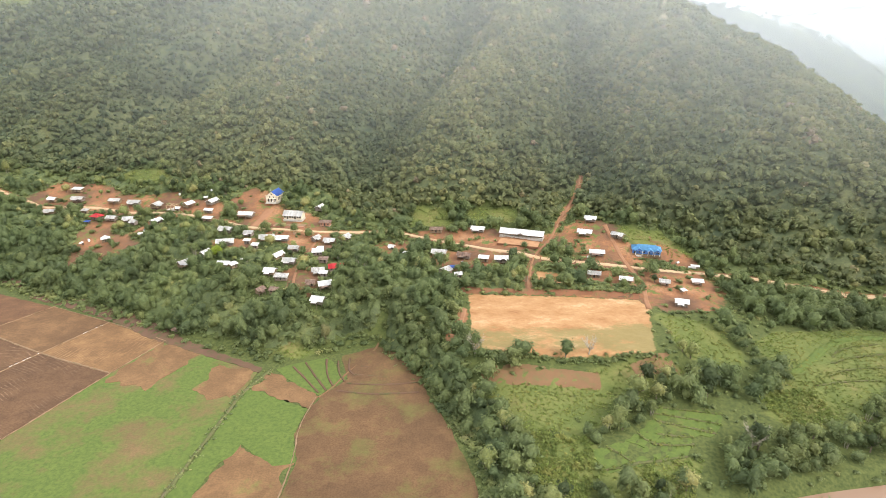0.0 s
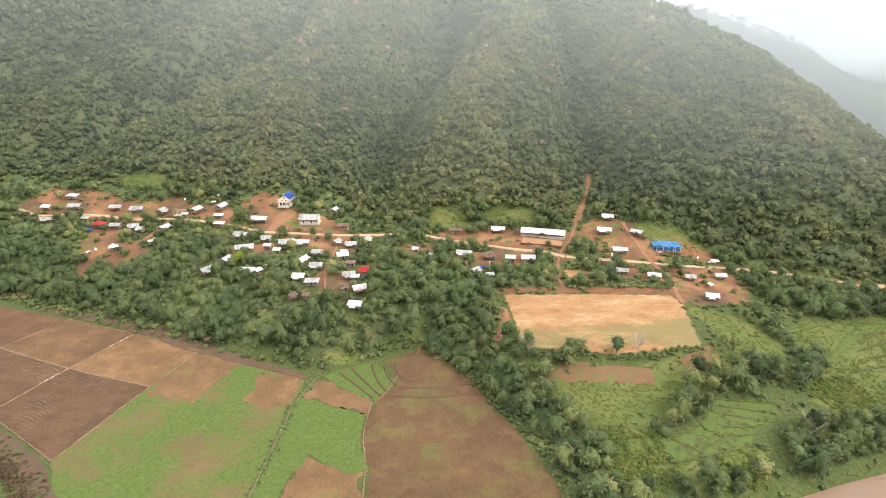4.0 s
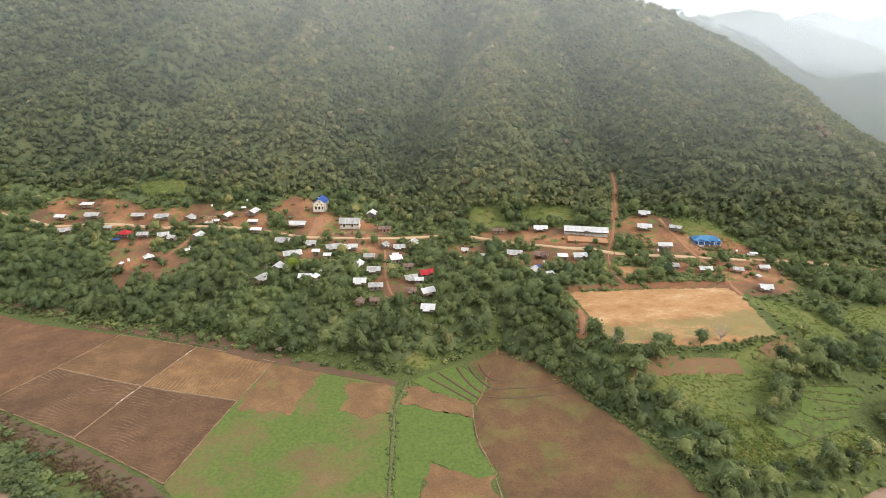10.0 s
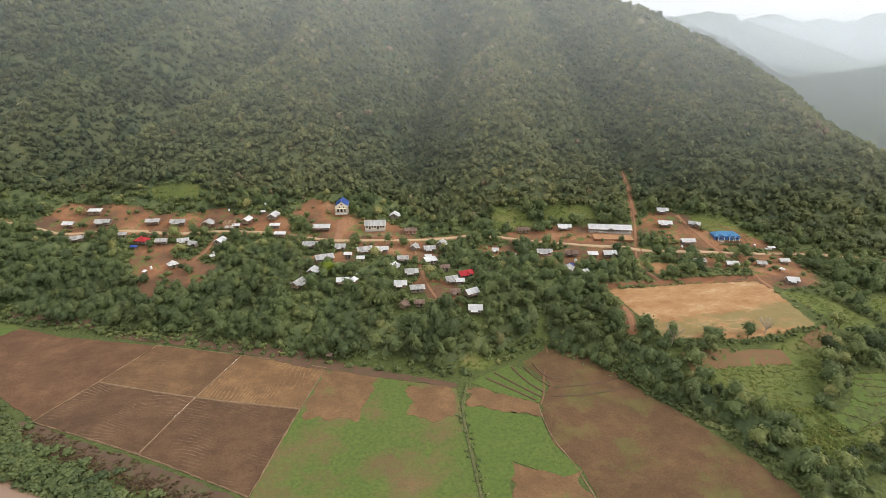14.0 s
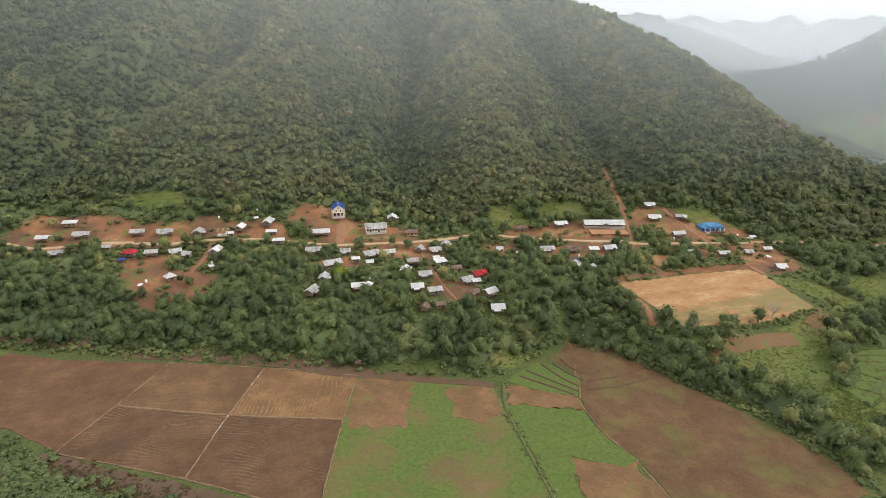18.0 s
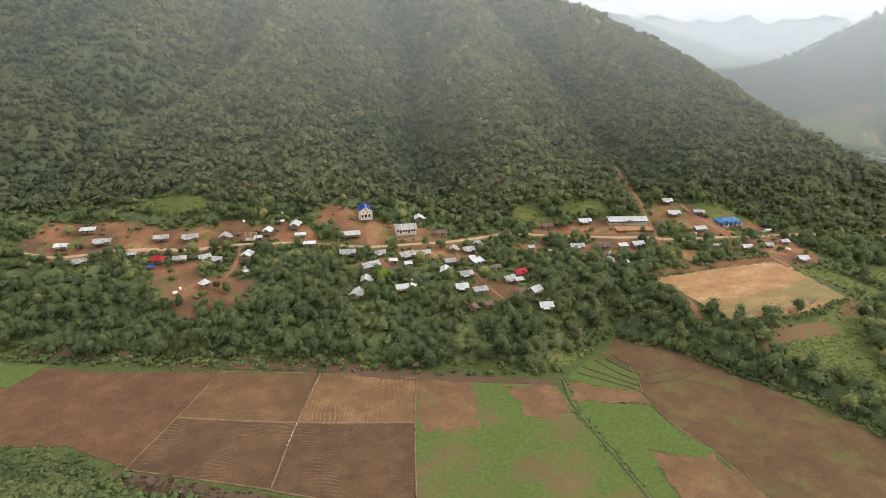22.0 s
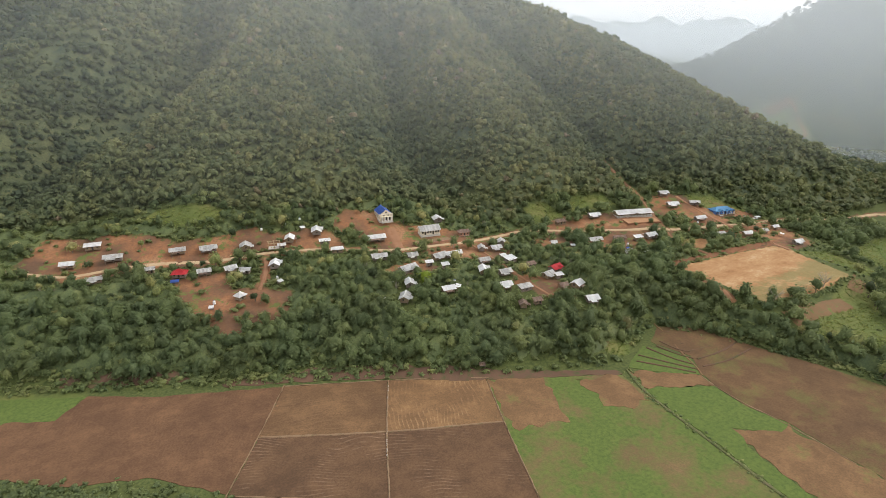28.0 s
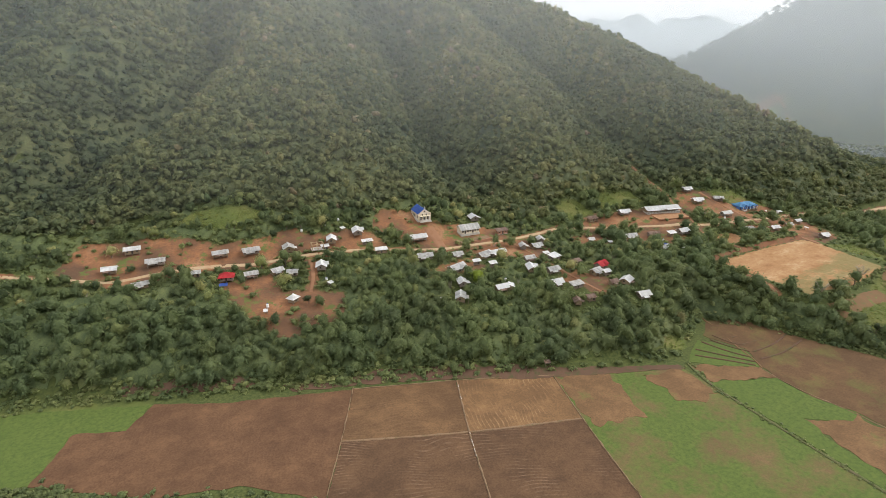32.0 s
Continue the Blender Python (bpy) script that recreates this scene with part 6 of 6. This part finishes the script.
def walls_round(base, length, depth, tall, z0, mat, seed, thick=0.14, doors=1, windows=2, frame_mat=DARK_OPENING):
    r = random.Random(seed)
    for side, (w, ang, off) in enumerate(((length, 0, depth / 2), (depth - 2 * thick, 90, length / 2), (length, 180, depth / 2), (depth - 2 * thick, 270, length / 2))):
        m = pose(0, 0, z0, 0, 0, ang) @ pose(0, -off + thick / 2, 0)
        holes = []
        if side == 0:
            slots = doors + windows
            for k in range(slots):
                c = -w / 2 + w * (k + 0.5) / slots
                holes.append((c, 0.95, 0.0, 1.78) if k in ([slots // 2] if doors == 1 else range(0, slots, max(1, slots // doors))[:doors]) else (c, 0.85, 0.85, 1.6))
        elif w > 3.2:
            holes = [(r.uniform(-0.5, 0.5), 0.85, 0.9, 1.8)]
        part("wall", wall_with_holes(w, tall, thick, holes, m), mat, base)
        for c, ww, sill, head in holes:
            add_opening_parts(base, c, ww, sill, head, m, "door" if sill == 0 else "window_shutter", frame_mat)


def gable_roof(base, length, depth, z, rise, over, mat, wall_mat, seed, m=None):
    m = m or Matrix()
    run = depth / 2 + over
    full = rise * run / (depth / 2)
    sheets = max(4, int(round((length + 2 * over) / 0.95)))
    for k, ang in enumerate((0, 180)):
        part("roof_slope", roof_slope(length + 2 * over, run, full, sheets, seed + k, m @ pose(0, 0, z + rise + 0.05, 0, 0, ang)), mat, base)
    part("ridge_cap", box(m @ Vector((0, 0, z + rise + 0.09)), (length + 2 * over, 0.4, 0.05), m.to_3x3()), mat, base)
    for s in (-1, 1):
        part("gable", gable_piece(depth, rise, 0.1, m @ pose(s * (length / 2 - 0.06), 0, z, 0, 0, 90)), wall_mat, base)


def ground_under(x, y, length, depth):
    gx, gy = np.meshgrid((-length / 2, 0, length / 2), (-depth / 2, 0, depth / 2))
    h = height(x + gx, y + gy)
    return float(h.min()), float(h.max())


def house_at(x, y, length, depth, ang, roof, wall, style, seed):
    low, high = ground_under(x, y, length * 0.7, depth * 0.7)
    base = new("house")
    r = random.Random(seed)
    roof_mat, roof_word = ROOFS[roof]
    wall_mat, wall_word = WALLS[wall]
    word = {"gable": "gabled", "cross": "cross-gabled", "hip": "hipped", "shed": "single-slope"}[style]
    tagged(base, f"village house with {word} {roof_word} roof and {wall_word} walls", "house", "village houses")
    base.matrix_basis = pose(x, y, 0.4 * low + 0.6 * high, 0, 0, ang) @ Matrix.Scale(0.92, 4)
    L, D = length - 1.5, depth - 1.6
    lift = 0.2 if wall == "brick" else r.choice((0.3, 0.45, 0.6))
    tall = r.uniform(1.9, 2.2)
    drop = high - low + 0.6
    part("floor", box((0, 0, lift - 0.06), (L + 0.3, D + 0.3, 0.14)), TIMBER if wall != "brick" else CONCRETE, base)
    n = 3 if L > 5 else 2
    for sx in range(n):
        for sy in (-1, 1):
            px = -L / 2 + 0.2 + (L - 0.4) * sx / (n - 1)
            part("stilt", box((px, sy * (D / 2 - 0.2), (lift - drop) / 2), (0.2, 0.2, lift + drop - 0.1)), TIMBER if wall != "brick" else CONCRETE, base)
    if style == "shed":
        walls_round(base, L, D, tall, lift, wall_mat, seed, windows=1 if L < 5 else 2)
        m = pose(0, D / 2 + 0.5, lift + tall + 0.75)
        part("roof_slope", roof_slope(length + 0.2, D + 1.1, 0.9, max(3, int(length)), seed, m), roof_mat, base)
        part("back_wall_board", box((0, D / 2 - 0.1, lift + tall + 0.24), (L, 0.1, 0.5)), wall_mat, base)
        for sx in (-1, 1):
            part("verandah_post", box((sx * (L / 2 - 0.15), -D / 2 - 0.4, lift + tall / 2 - 0.25), (0.12, 0.12, tall + 0.5)), TIMBER, base)
    elif style == "hip":
        walls_round(base, L, D, tall, lift, wall_mat, seed, windows=2)
        part("roof", hip_faces(length + 0.2, depth + 0.2, 1.9, max(0.3, length - depth), pose(0, 0, lift + tall - 0.05)), roof_mat, base)
        part("roof_finial", box((0, 0, lift + tall + 1.9), (max(0.5, length - depth + 0.3), 0.3, 0.08)), roof_mat, base)
    else:
        walls_round(base, L, D, tall, lift, wall_mat, seed, windows=2 if L > 5 else 1)
        gable_roof(base, L, D, lift + tall, 0.22 * D + 0.2, 0.8, roof_mat, wall_mat, seed)
        if style == "cross":
            w = D * 0.62
            m = pose(L * 0.18, -D / 2 - 0.2, 0, 0, 0, 90)
            gable_roof(base, 2.4, w, lift + tall - 0.05, 0.26 * w + 0.2, 0.4, roof_mat, wall_mat, seed + 7, m)
            for sx in (-1, 1):
                part("porch_post", box((L * 0.18 + sx * w * 0.44, -D / 2 - 1.25, lift + tall / 2 - 0.3), (0.14, 0.14, tall + 0.6)), TIMBER, base)
        else:
            part("lean_to", roof_slope(L * 0.6, 1.6, 0.4, 4, seed + 9, pose(-L * 0.12, -D / 2 - 0.45, lift + tall - 0.28)), roof_mat if r.random() < 0.6 else RUST_ROOF, base)
            for sx in (-1, 1):
                part("porch_post", box((-L * 0.12 + sx * L * 0.27, -D / 2 - 1.9, (lift + tall - 0.7 - drop) / 2), (0.11, 0.11, lift + tall - 0.7 + drop)), TIMBER, base)
    return base


for k, h in enumerate(HOUSES):
    house_at(*h, 300 + k)


def shed_at(x, y, length, depth, ang, seed):
    base = new("shed")
    tagged(base, "small sheet-roofed shed on short posts", "shed", "sheds")
    low, high = ground_under(x, y, length, depth)
    base.matrix_basis = pose(x, y, high, 0, 0, ang)
    for sx in (-1, 1):
        for sy in (-1, 1):
            part("post", box((sx * (length / 2 - 0.12), sy * (depth / 2 - 0.12), 0.5), (0.1, 0.1, 2.6)), TIMBER, base)
    part("back_wall", box((0, depth / 2 - 0.1, 0.85), (length - 0.3, 0.06, 1.5)), PLANK_WALL, base)
    part("roof_slope", roof_slope(length + 0.4, depth + 0.5, 0.45, max(2, int(length)), seed, pose(0, depth / 2 + 0.2, 2.05)), RUST_ROOF if length == 2.2 else WHITE_ROOF if seed % 3 else TARP, base)


for k, s in enumerate(SHEDS):
    shed_at(*s, 901 + k)


def build_church():
    x, y = CHURCH
    low, high = ground_under(x, y, 9, 14)
    base = tagged(new("church"), "cream plastered church with deep blue gabled roof", "church")
    base.matrix_basis = pose(x, y, 0.5 * (low + high), 0, 0, -8) @ Matrix.Scale(0.80, 4)
    W, Dp, tall, rise = 9.0, 14.0, 4.6, 3.2
    part("plinth", box((0, 0, -0.3), (W + 0.6, Dp + 0.6, 1.4)), CONCRETE, base)
    for side, (w, ang, off) in enumerate(((W, 0, Dp / 2), (Dp - 0.6, 90, W / 2), (W, 180, Dp / 2), (Dp - 0.6, 270, W / 2))):
        m = pose(0, 0, 0.3, 0, 0, ang) @ pose(0, -off + 0.15, 0)
        holes = [(-2.6, 1.2, 0.0, 2.4), (0, 1.6, 0.0, 2.8), (2.6, 1.2, 0.0, 2.4)] if side == 0 else [(c, 1.1, 1.2, 3.4) for c in (-5, -2.5, 0, 2.5, 5)] if side in (1, 3) else []
        part("wall", wall_with_holes(w, tall, 0.3, holes, m), PLASTER, base)
        for c, ww, sill, head in holes:
            add_opening_parts(base, c, ww, sill, head, m @ pose(0, -0.08, 0), "door" if sill == 0 else "window")
    m = pose(0, 0, 0, 0, 0, 90)
    gable_roof(base, Dp - 0.4, W, tall + 0.3, rise, 0.35, BLUE_ROOF, PLASTER, 811, m)
    part("parapet", gable_piece(W + 0.2, rise + 0.12, 0.3, pose(0, -Dp / 2 - 0.1, tall + 0.25)), PLASTER, base)
    bm = box((0, 0, 0), (W - 1.4, 0.12, 0.12))
    bmesh.ops.translate(bm, vec=(0, -Dp / 2 - 0.32, tall + 0.4), verts=bm.verts)
    part("cornice", bm, WHITE_PAINT, base)
    for sx in (-1, 1):
        part("buttress", box((sx * (W / 2 + 0.1), -Dp / 2 - 0.1, tall / 2 + 0.3), (0.5, 0.5, tall + 0.6)), PLASTER, base)
    for c in (-1.5, 1.5):
        part("upper_window", box((c, -Dp / 2 - 0.03, 4.0), (0.7, 0.1, 1.2)), DARK_OPENING, base)
    part("rose_window", box((0, -Dp / 2 - 0.27, tall + 1.7), (0.9, 0.1, 0.9), Matrix.Rotation(radians(45), 3, "Y")), DARK_OPENING, base)
    part("porch_roof", box((0, -Dp / 2 - 1.0, 3.35), (7.2, 2.0, 0.16)), PLASTER, base)
    for c in (-3.3, -1.1, 1.1, 3.3):
        part("column", box((c, -Dp / 2 - 1.8, 1.8), (0.28, 0.28, 3.0)), WHITE_PAINT, base)
    bm = bmesh.new()
    for k in range(4):
        add_box(bm, (0, -Dp / 2 - 2.2 - 0.35 * k, 0.2 - 0.16 * k), (7.4 + 0.4 * k, 0.4, 0.5))
    part("steps", bm, CONCRETE, base)
    bm = box((0, -Dp / 2 - 0.1, tall + rise + 1.5), (0.16, 0.16, 1.7))
    add_box(bm, (0, -Dp / 2 - 0.1, tall + rise + 1.8), (0.9, 0.14, 0.16))
    part("cross", bm, WHITE_PAINT, base)


def build_long_house(name, spot, length, depth, ang, tall, roof_mat, wall_mat, label, category, bays, rise, verandah):
    x, y = spot
    low, high = ground_under(x, y, length, depth)
    base = tagged(new(name), label, category)
    base.matrix_basis = pose(x, y, high, 0, 0, ang)
    part("plinth", box((0, -0.6 if verandah else 0, -0.5), (length + 0.6, depth + (2.4 if verandah else 0.6), 1.2)), CONCRETE, base)
    for side, (w, a, off) in enumerate(((length, 0, depth / 2), (depth - 0.5, 90, length / 2), (length, 180, depth / 2), (depth - 0.5, 270, length / 2))):
        m = pose(0, 0, 0.2, 0, 0, a) @ pose(0, -off + 0.12, 0)
        holes = []
        if side == 0:
            for k in range(bays):
                c = -w / 2 + w * (k + 0.5) / bays
                holes.append((c, 1.0, 0.0, 1.95) if k % 3 == 1 else (c, 1.1, 0.85, 1.85))
        part("wall", wall_with_holes(w, tall, 0.24, holes, m), wall_mat, base)
        for c, ww, sill, head in holes:
            add_opening_parts(base, c, ww, sill, head, m, "door" if sill == 0 else "window")
    gable_roof(base, length, depth, tall + 0.2, rise, 0.7, roof_mat, wall_mat, 700 + bays)
    if verandah:
        part("verandah_roof", roof_slope(length + 1.2, 2.0, 0.35, int(length), 55, pose(0, -depth / 2 - 0.55, tall + 0.0)), roof_mat, base)
        for k in range(bays + 1):
            part("verandah_post", box((-length / 2 + length * k / bays, -depth / 2 - 2.2, tall / 2 - 0.1), (0.13, 0.13, tall - 0.1)), TIMBER, base)
        gable_roof(base, 2.2, 3.4, tall - 0.05, 0.8, 0.3, roof_mat, PLANK_WALL, 77, pose(0, -depth / 2 - 1.9, 0, 0, 0, 90))
    return base


def build_blue_house():
    x, y = BLUE_HOUSE
    low, high = ground_under(x, y, 17, 9)
    base = tagged(new("villa"), "large blue house with light blue hipped roof and gabled porches", "house")
    base.matrix_basis = pose(x, y, 0.5 * (low + high), 0, 0, -14) @ Matrix.Scale(0.84, 4)
    L, Dp, tall = 16.5, 7.5, 2.8
    part("plinth", box((0, -0.6, -0.5), (L + 0.8, Dp + 2.2, 1.5)), BUND_EARTH, base)
    walls_round(base, L, Dp, tall, 0.25, BLUE_WALL, 91, 0.2, 2, 4)
    part("roof", hip_faces(L + 1.6, Dp + 1.6, 2.3, L - Dp + 1, pose(0, 0, tall + 0.2)), SKY_ROOF, base)
    part("ridge_cap", box((0, 0, tall + 2.52), (L - Dp + 1.4, 0.4, 0.08)), SKY_ROOF, base)
    for c, w in ((-4.6, 4.6), (2.2, 3.4), (6.2, 3.4)):
        gable_roof(base, 2.6, w, tall + 0.1, 0.34 * w, 0.4, SKY_ROOF, BLUE_WALL, 93, pose(c, -Dp / 2 - 0.9, 0, 0, 0, 90))
        for s in (-1, 1):
            part("porch_column", box((c + s * w * 0.42, -Dp / 2 - 2.0, tall / 2 + 0.1), (0.26, 0.26, tall + 0.1)), WHITE_PAINT, base)
        part("porch_beam", box((c, -Dp / 2 - 2.0, tall + 0.08), (w, 0.24, 0.2)), WHITE_PAINT, base)
    bm = bmesh.new()
    for k in range(3):
        add_box(bm, (-4.6, -Dp / 2 - 2.3 - 0.35 * k, 0.05 - 0.16 * k), (3.0, 0.4, 0.5))
    part("steps", bm, CONCRETE, base)


def build_frame_house():
    x, y = FRAME_HOUSE
    low, high = ground_under(x, y, 6, 4)
    base = tagged(new("unfinished_house"), "unfinished pale timber house frame on red earth", "house")
    base.matrix_basis = pose(x, y, high, 0, 0, -10)
    for sx in (-1, 0, 1):
        for sy in (-1, 1):
            part("post", box((sx * 2.8, sy * 1.9, 1.2), (0.3, 0.3, 3.4)), ROAD_DIRT, base)
    for sy in (-1, 1):
        part("beam", box((0, sy * 1.9, 2.98), (6.4, 0.26, 0.3)), ROAD_DIRT, base)
    for sx in (-1, 0, 1):
        part("cross_beam", box((sx * 2.8, 0, 3.24), (0.22, 4.4, 0.22)), ROAD_DIRT, base)
    part("floor", box((0, 0, 0.1), (6.2, 4.2, 0.3)), CONCRETE, base)


build_church()
build_long_house("hall", HALL, 10.8, 5.8, -8, 2.5, GREY_ROOF, PLASTER, "long cream plastered hall with grey zinc roof", "hall", 7, 1.9, False)
build_long_house("school", SCHOOL, 23.4, 4.4, -18, 2.0, WHITE_ROOF, BAMBOO_WALL, "long low school with bright white zinc roof and verandah", "school", 11, 1.1, True)
build_blue_house()
build_frame_house()


def build_terrace_wall():
    base = tagged(new("terrace"), "levelled earth terrace with low retaining wall before the hall", "terrace")
    base.matrix_basis = pose(-90, 316.5, float(height(-90, 315)), 0, 0, -5)
    part("retaining_wall", box((0, -2.6, 0.1), (19, 0.4, 1.2)), BRICK_WALL, base)
    part("slab", box((0, 0, 0.12), (18.6, 4.8, 1.0)), BUND_EARTH, base)
    b2 = tagged(new("terrace"), "levelled school yard edged with low concrete wall", "terrace")
    b2.matrix_basis = pose(41, 288, float(height(41, 285)), 0, 0, -18)
    part("retaining_wall", box((0, -4.4, -0.1), (22, 0.3, 0.9)), CUT_EARTH, b2)
    part("slab", box((0, 0, 0.15), (21.6, 8.4, 0.7)), YARD_DIRT, b2)


build_terrace_wall()


def build_pipes():
    for k, (x, y, a, l) in enumerate(((127, 267, -16, 3.6), (121, 271, 30, 1.4))):
        base = tagged(new("culvert_pipe"), "white concrete culvert pipe lying on the grass", "pipe", "culvert pipes")
        base.matrix_basis = pose(x, y, float(height(x, y)) + 0.45, 0, 90, a)
        bm = bmesh.new()
        bmesh.ops.create_cone(bm, cap_ends=False, segments=16, radius1=0.55, radius2=0.55, depth=l)
        bmesh.ops.solidify(bm, geom=bm.faces[:], thickness=0.08)
        part("barrel", bm, WHITE_PAINT, base)
        bm = bmesh.new()
        bmesh.ops.create_cone(bm, cap_ends=False, segments=16, radius1=0.66, radius2=0.66, depth=0.25)
        bmesh.ops.solidify(bm, geom=bm.faces[:], thickness=0.08)
        bmesh.ops.translate(bm, vec=(0, 0, l / 2), verts=bm.verts)
        part("collar", bm, WHITE_PAINT, base)


build_pipes()


def water_tank(x, y, tall, seed):
    """A small white plastic tank on two blocks, with a domed top and a lid."""
    base = tagged(new("water_tank"), "small white plastic water tank standing in a yard", "tank", "water tanks")
    base.matrix_basis = pose(x, y, float(height(x, y)), 0, 0, 37 * seed)
    for sx in (-1, 1):
        part("block", box((sx * 0.35, 0, 0.05), (0.3, 0.9, 0.5)), CONCRETE, base)
    bm = bmesh.new()
    for k in range(3):
        bmesh.ops.create_cone(bm, cap_ends=True, segments=14, radius1=0.62 - 0.02 * k, radius2=0.62 - 0.02 * (k + 1) if k < 2 else 0.3, depth=tall / 2 if k < 2 else 0.25, matrix=Matrix.Translation((0, 0, 0.3 + tall / 4 + tall / 2 * k if k < 2 else 0.42 + tall)))
    part("barrel", bm, WHITE_PAINT, base)
    bm = bmesh.new()
    bmesh.ops.create_cone(bm, cap_ends=True, segments=10, radius1=0.24, radius2=0.22, depth=0.12, matrix=Matrix.Translation((0, 0, tall + 0.6)))
    part("lid", bm, TARP, base)


# Tanks stand in for small white things of unknown kind in the yards.
for k, (x, y) in enumerate(((-5, 271), (-6, 262.5), (10, 269.5), (75, 272.5), (-46, 271), (-151, 359), (-172, 358.5), (-176, 316), (-180, 369.5), (-139.5, 273.8), (-206, 310), (-67.7, 340), (-104, 271.7), (-130, 285), (-159, 357), (-32, 281))):
    water_tank(x, y, 0.9 + 0.3 * (k % 3), k)



# ---- mist ----
def curtain(name, radius, a0, a1, top, density, fall, label):
    """A bank of valley mist: an upright curved sheet that thins out upwards."""
    n, rows = 60, 8
    a = np.radians(np.linspace(a0, a1, n))
    v, fade = [], []
    for j in range(rows):
        for k in range(n):
            v.append((-100 + (radius + 0.8 * (top + 8) * j / (rows - 1)) * math.sin(a[k]), 50 + (radius + 0.8 * (top + 8) * j / (rows - 1)) * math.cos(a[k]), -8 + (top + 8) * j / (rows - 1)))
            fade.append(min(1, k / 8, (n - 1 - k) / 8) * min(1, j / 2))
    i = (np.arange(rows - 1)[:, None] * n + np.arange(n - 1)[None]).ravel()
    m = mist_material(name, density, fall[1], fall[0], (0.88, 0.94, 1.0))
    ob = new(name, mesh_of(name, v, np.c_[i, i + 1, i + n + 1, i + n], m, {"fade": fade}))
    return tagged(ob, label, "mist", "", "structure")


def valley_haze():
    """One pale sheet added to stand in for the haze in the side valley behind the mountain's shoulder."""
    line = smooth_line([(640, -150), (500, 100), (470, 300), (470, 440), (455, 560), (425, 660), (370, 740), (290, 800), (210, 880), (150, 1000), (60, 1250)], 25)
    rows = 10
    v = np.concatenate([np.c_[line[:, 0] + 110.0 * j / (rows - 1), line[:, 1], np.full(len(line), -6 + 420.0 * j / (rows - 1))] for j in range(rows)])
    k = np.arange(len(line))
    side = np.minimum(1, np.minimum(k, len(line) - 1 - k) / 5)
    fade = np.concatenate([side * (0.55 + 0.45 * min(1, j / 3)) for j in range(rows)])
    n = len(line)
    i = (np.arange(rows - 1)[:, None] * n + np.arange(n - 1)[None]).ravel()
    m = mist_material("valley_haze", 0.48, -80, -20, (0.88, 0.94, 1.0), 0.003)
    ob = new("valley_haze", mesh_of("valley_haze", v, np.c_[i, i + 1, i + n + 1, i + n], m, {"fade": fade}))
    tagged(ob, "pale blue haze filling the side valley", "mist", "", "structure")


valley_haze()
curtain("valley_mist", 2100, 5, 115, 290, 0.40, (170, 270), "dense pale mist before the far ranges")
curtain("valley_mist", 3400, 0, 120, 340, 0.5, (200, 320), "bright mist before the farthest range")


def hill_haze():
    """A thin white sheet added to stand in for haze before the mountain, steeper than its slope and clear of the trees.
    """
    across, up = np.linspace(-1100, 470, 100), np.linspace(0, 1, 26)
    x, u = np.meshgrid(across, up)
    foot = np.interp(x, [-480, -300, -200, -60, 60, 120, 180, 260, 470], [430, 388, 352, 322, 302, 284, 258, 236, 206])
    y, z = foot + 178 * u, 38 + 222 * u
    fade = step(0, 0.06, u) * step(468, 420, x) * (0.42 + 0.38 * step(-330, -40, x) + 0.45 * step(20, 200, x))
    n = len(across)
    i = (np.arange(len(up) - 1)[:, None] * n + np.arange(n - 1)[None]).ravel()
    m = mist_material("hill_haze", 0.27, 22, 205, (0.93, 0.97, 1.0), 0.005)
    ob = new("hill_haze", mesh_of("hill_haze", np.c_[x.ravel(), y.ravel(), z.ravel()], np.c_[i, i + 1, i + n + 1, i + n], m, {"fade": fade.ravel()}))
    tagged(ob, "thin white sheet standing in for haze before the forest", "mist", "", "structure")


hill_haze()
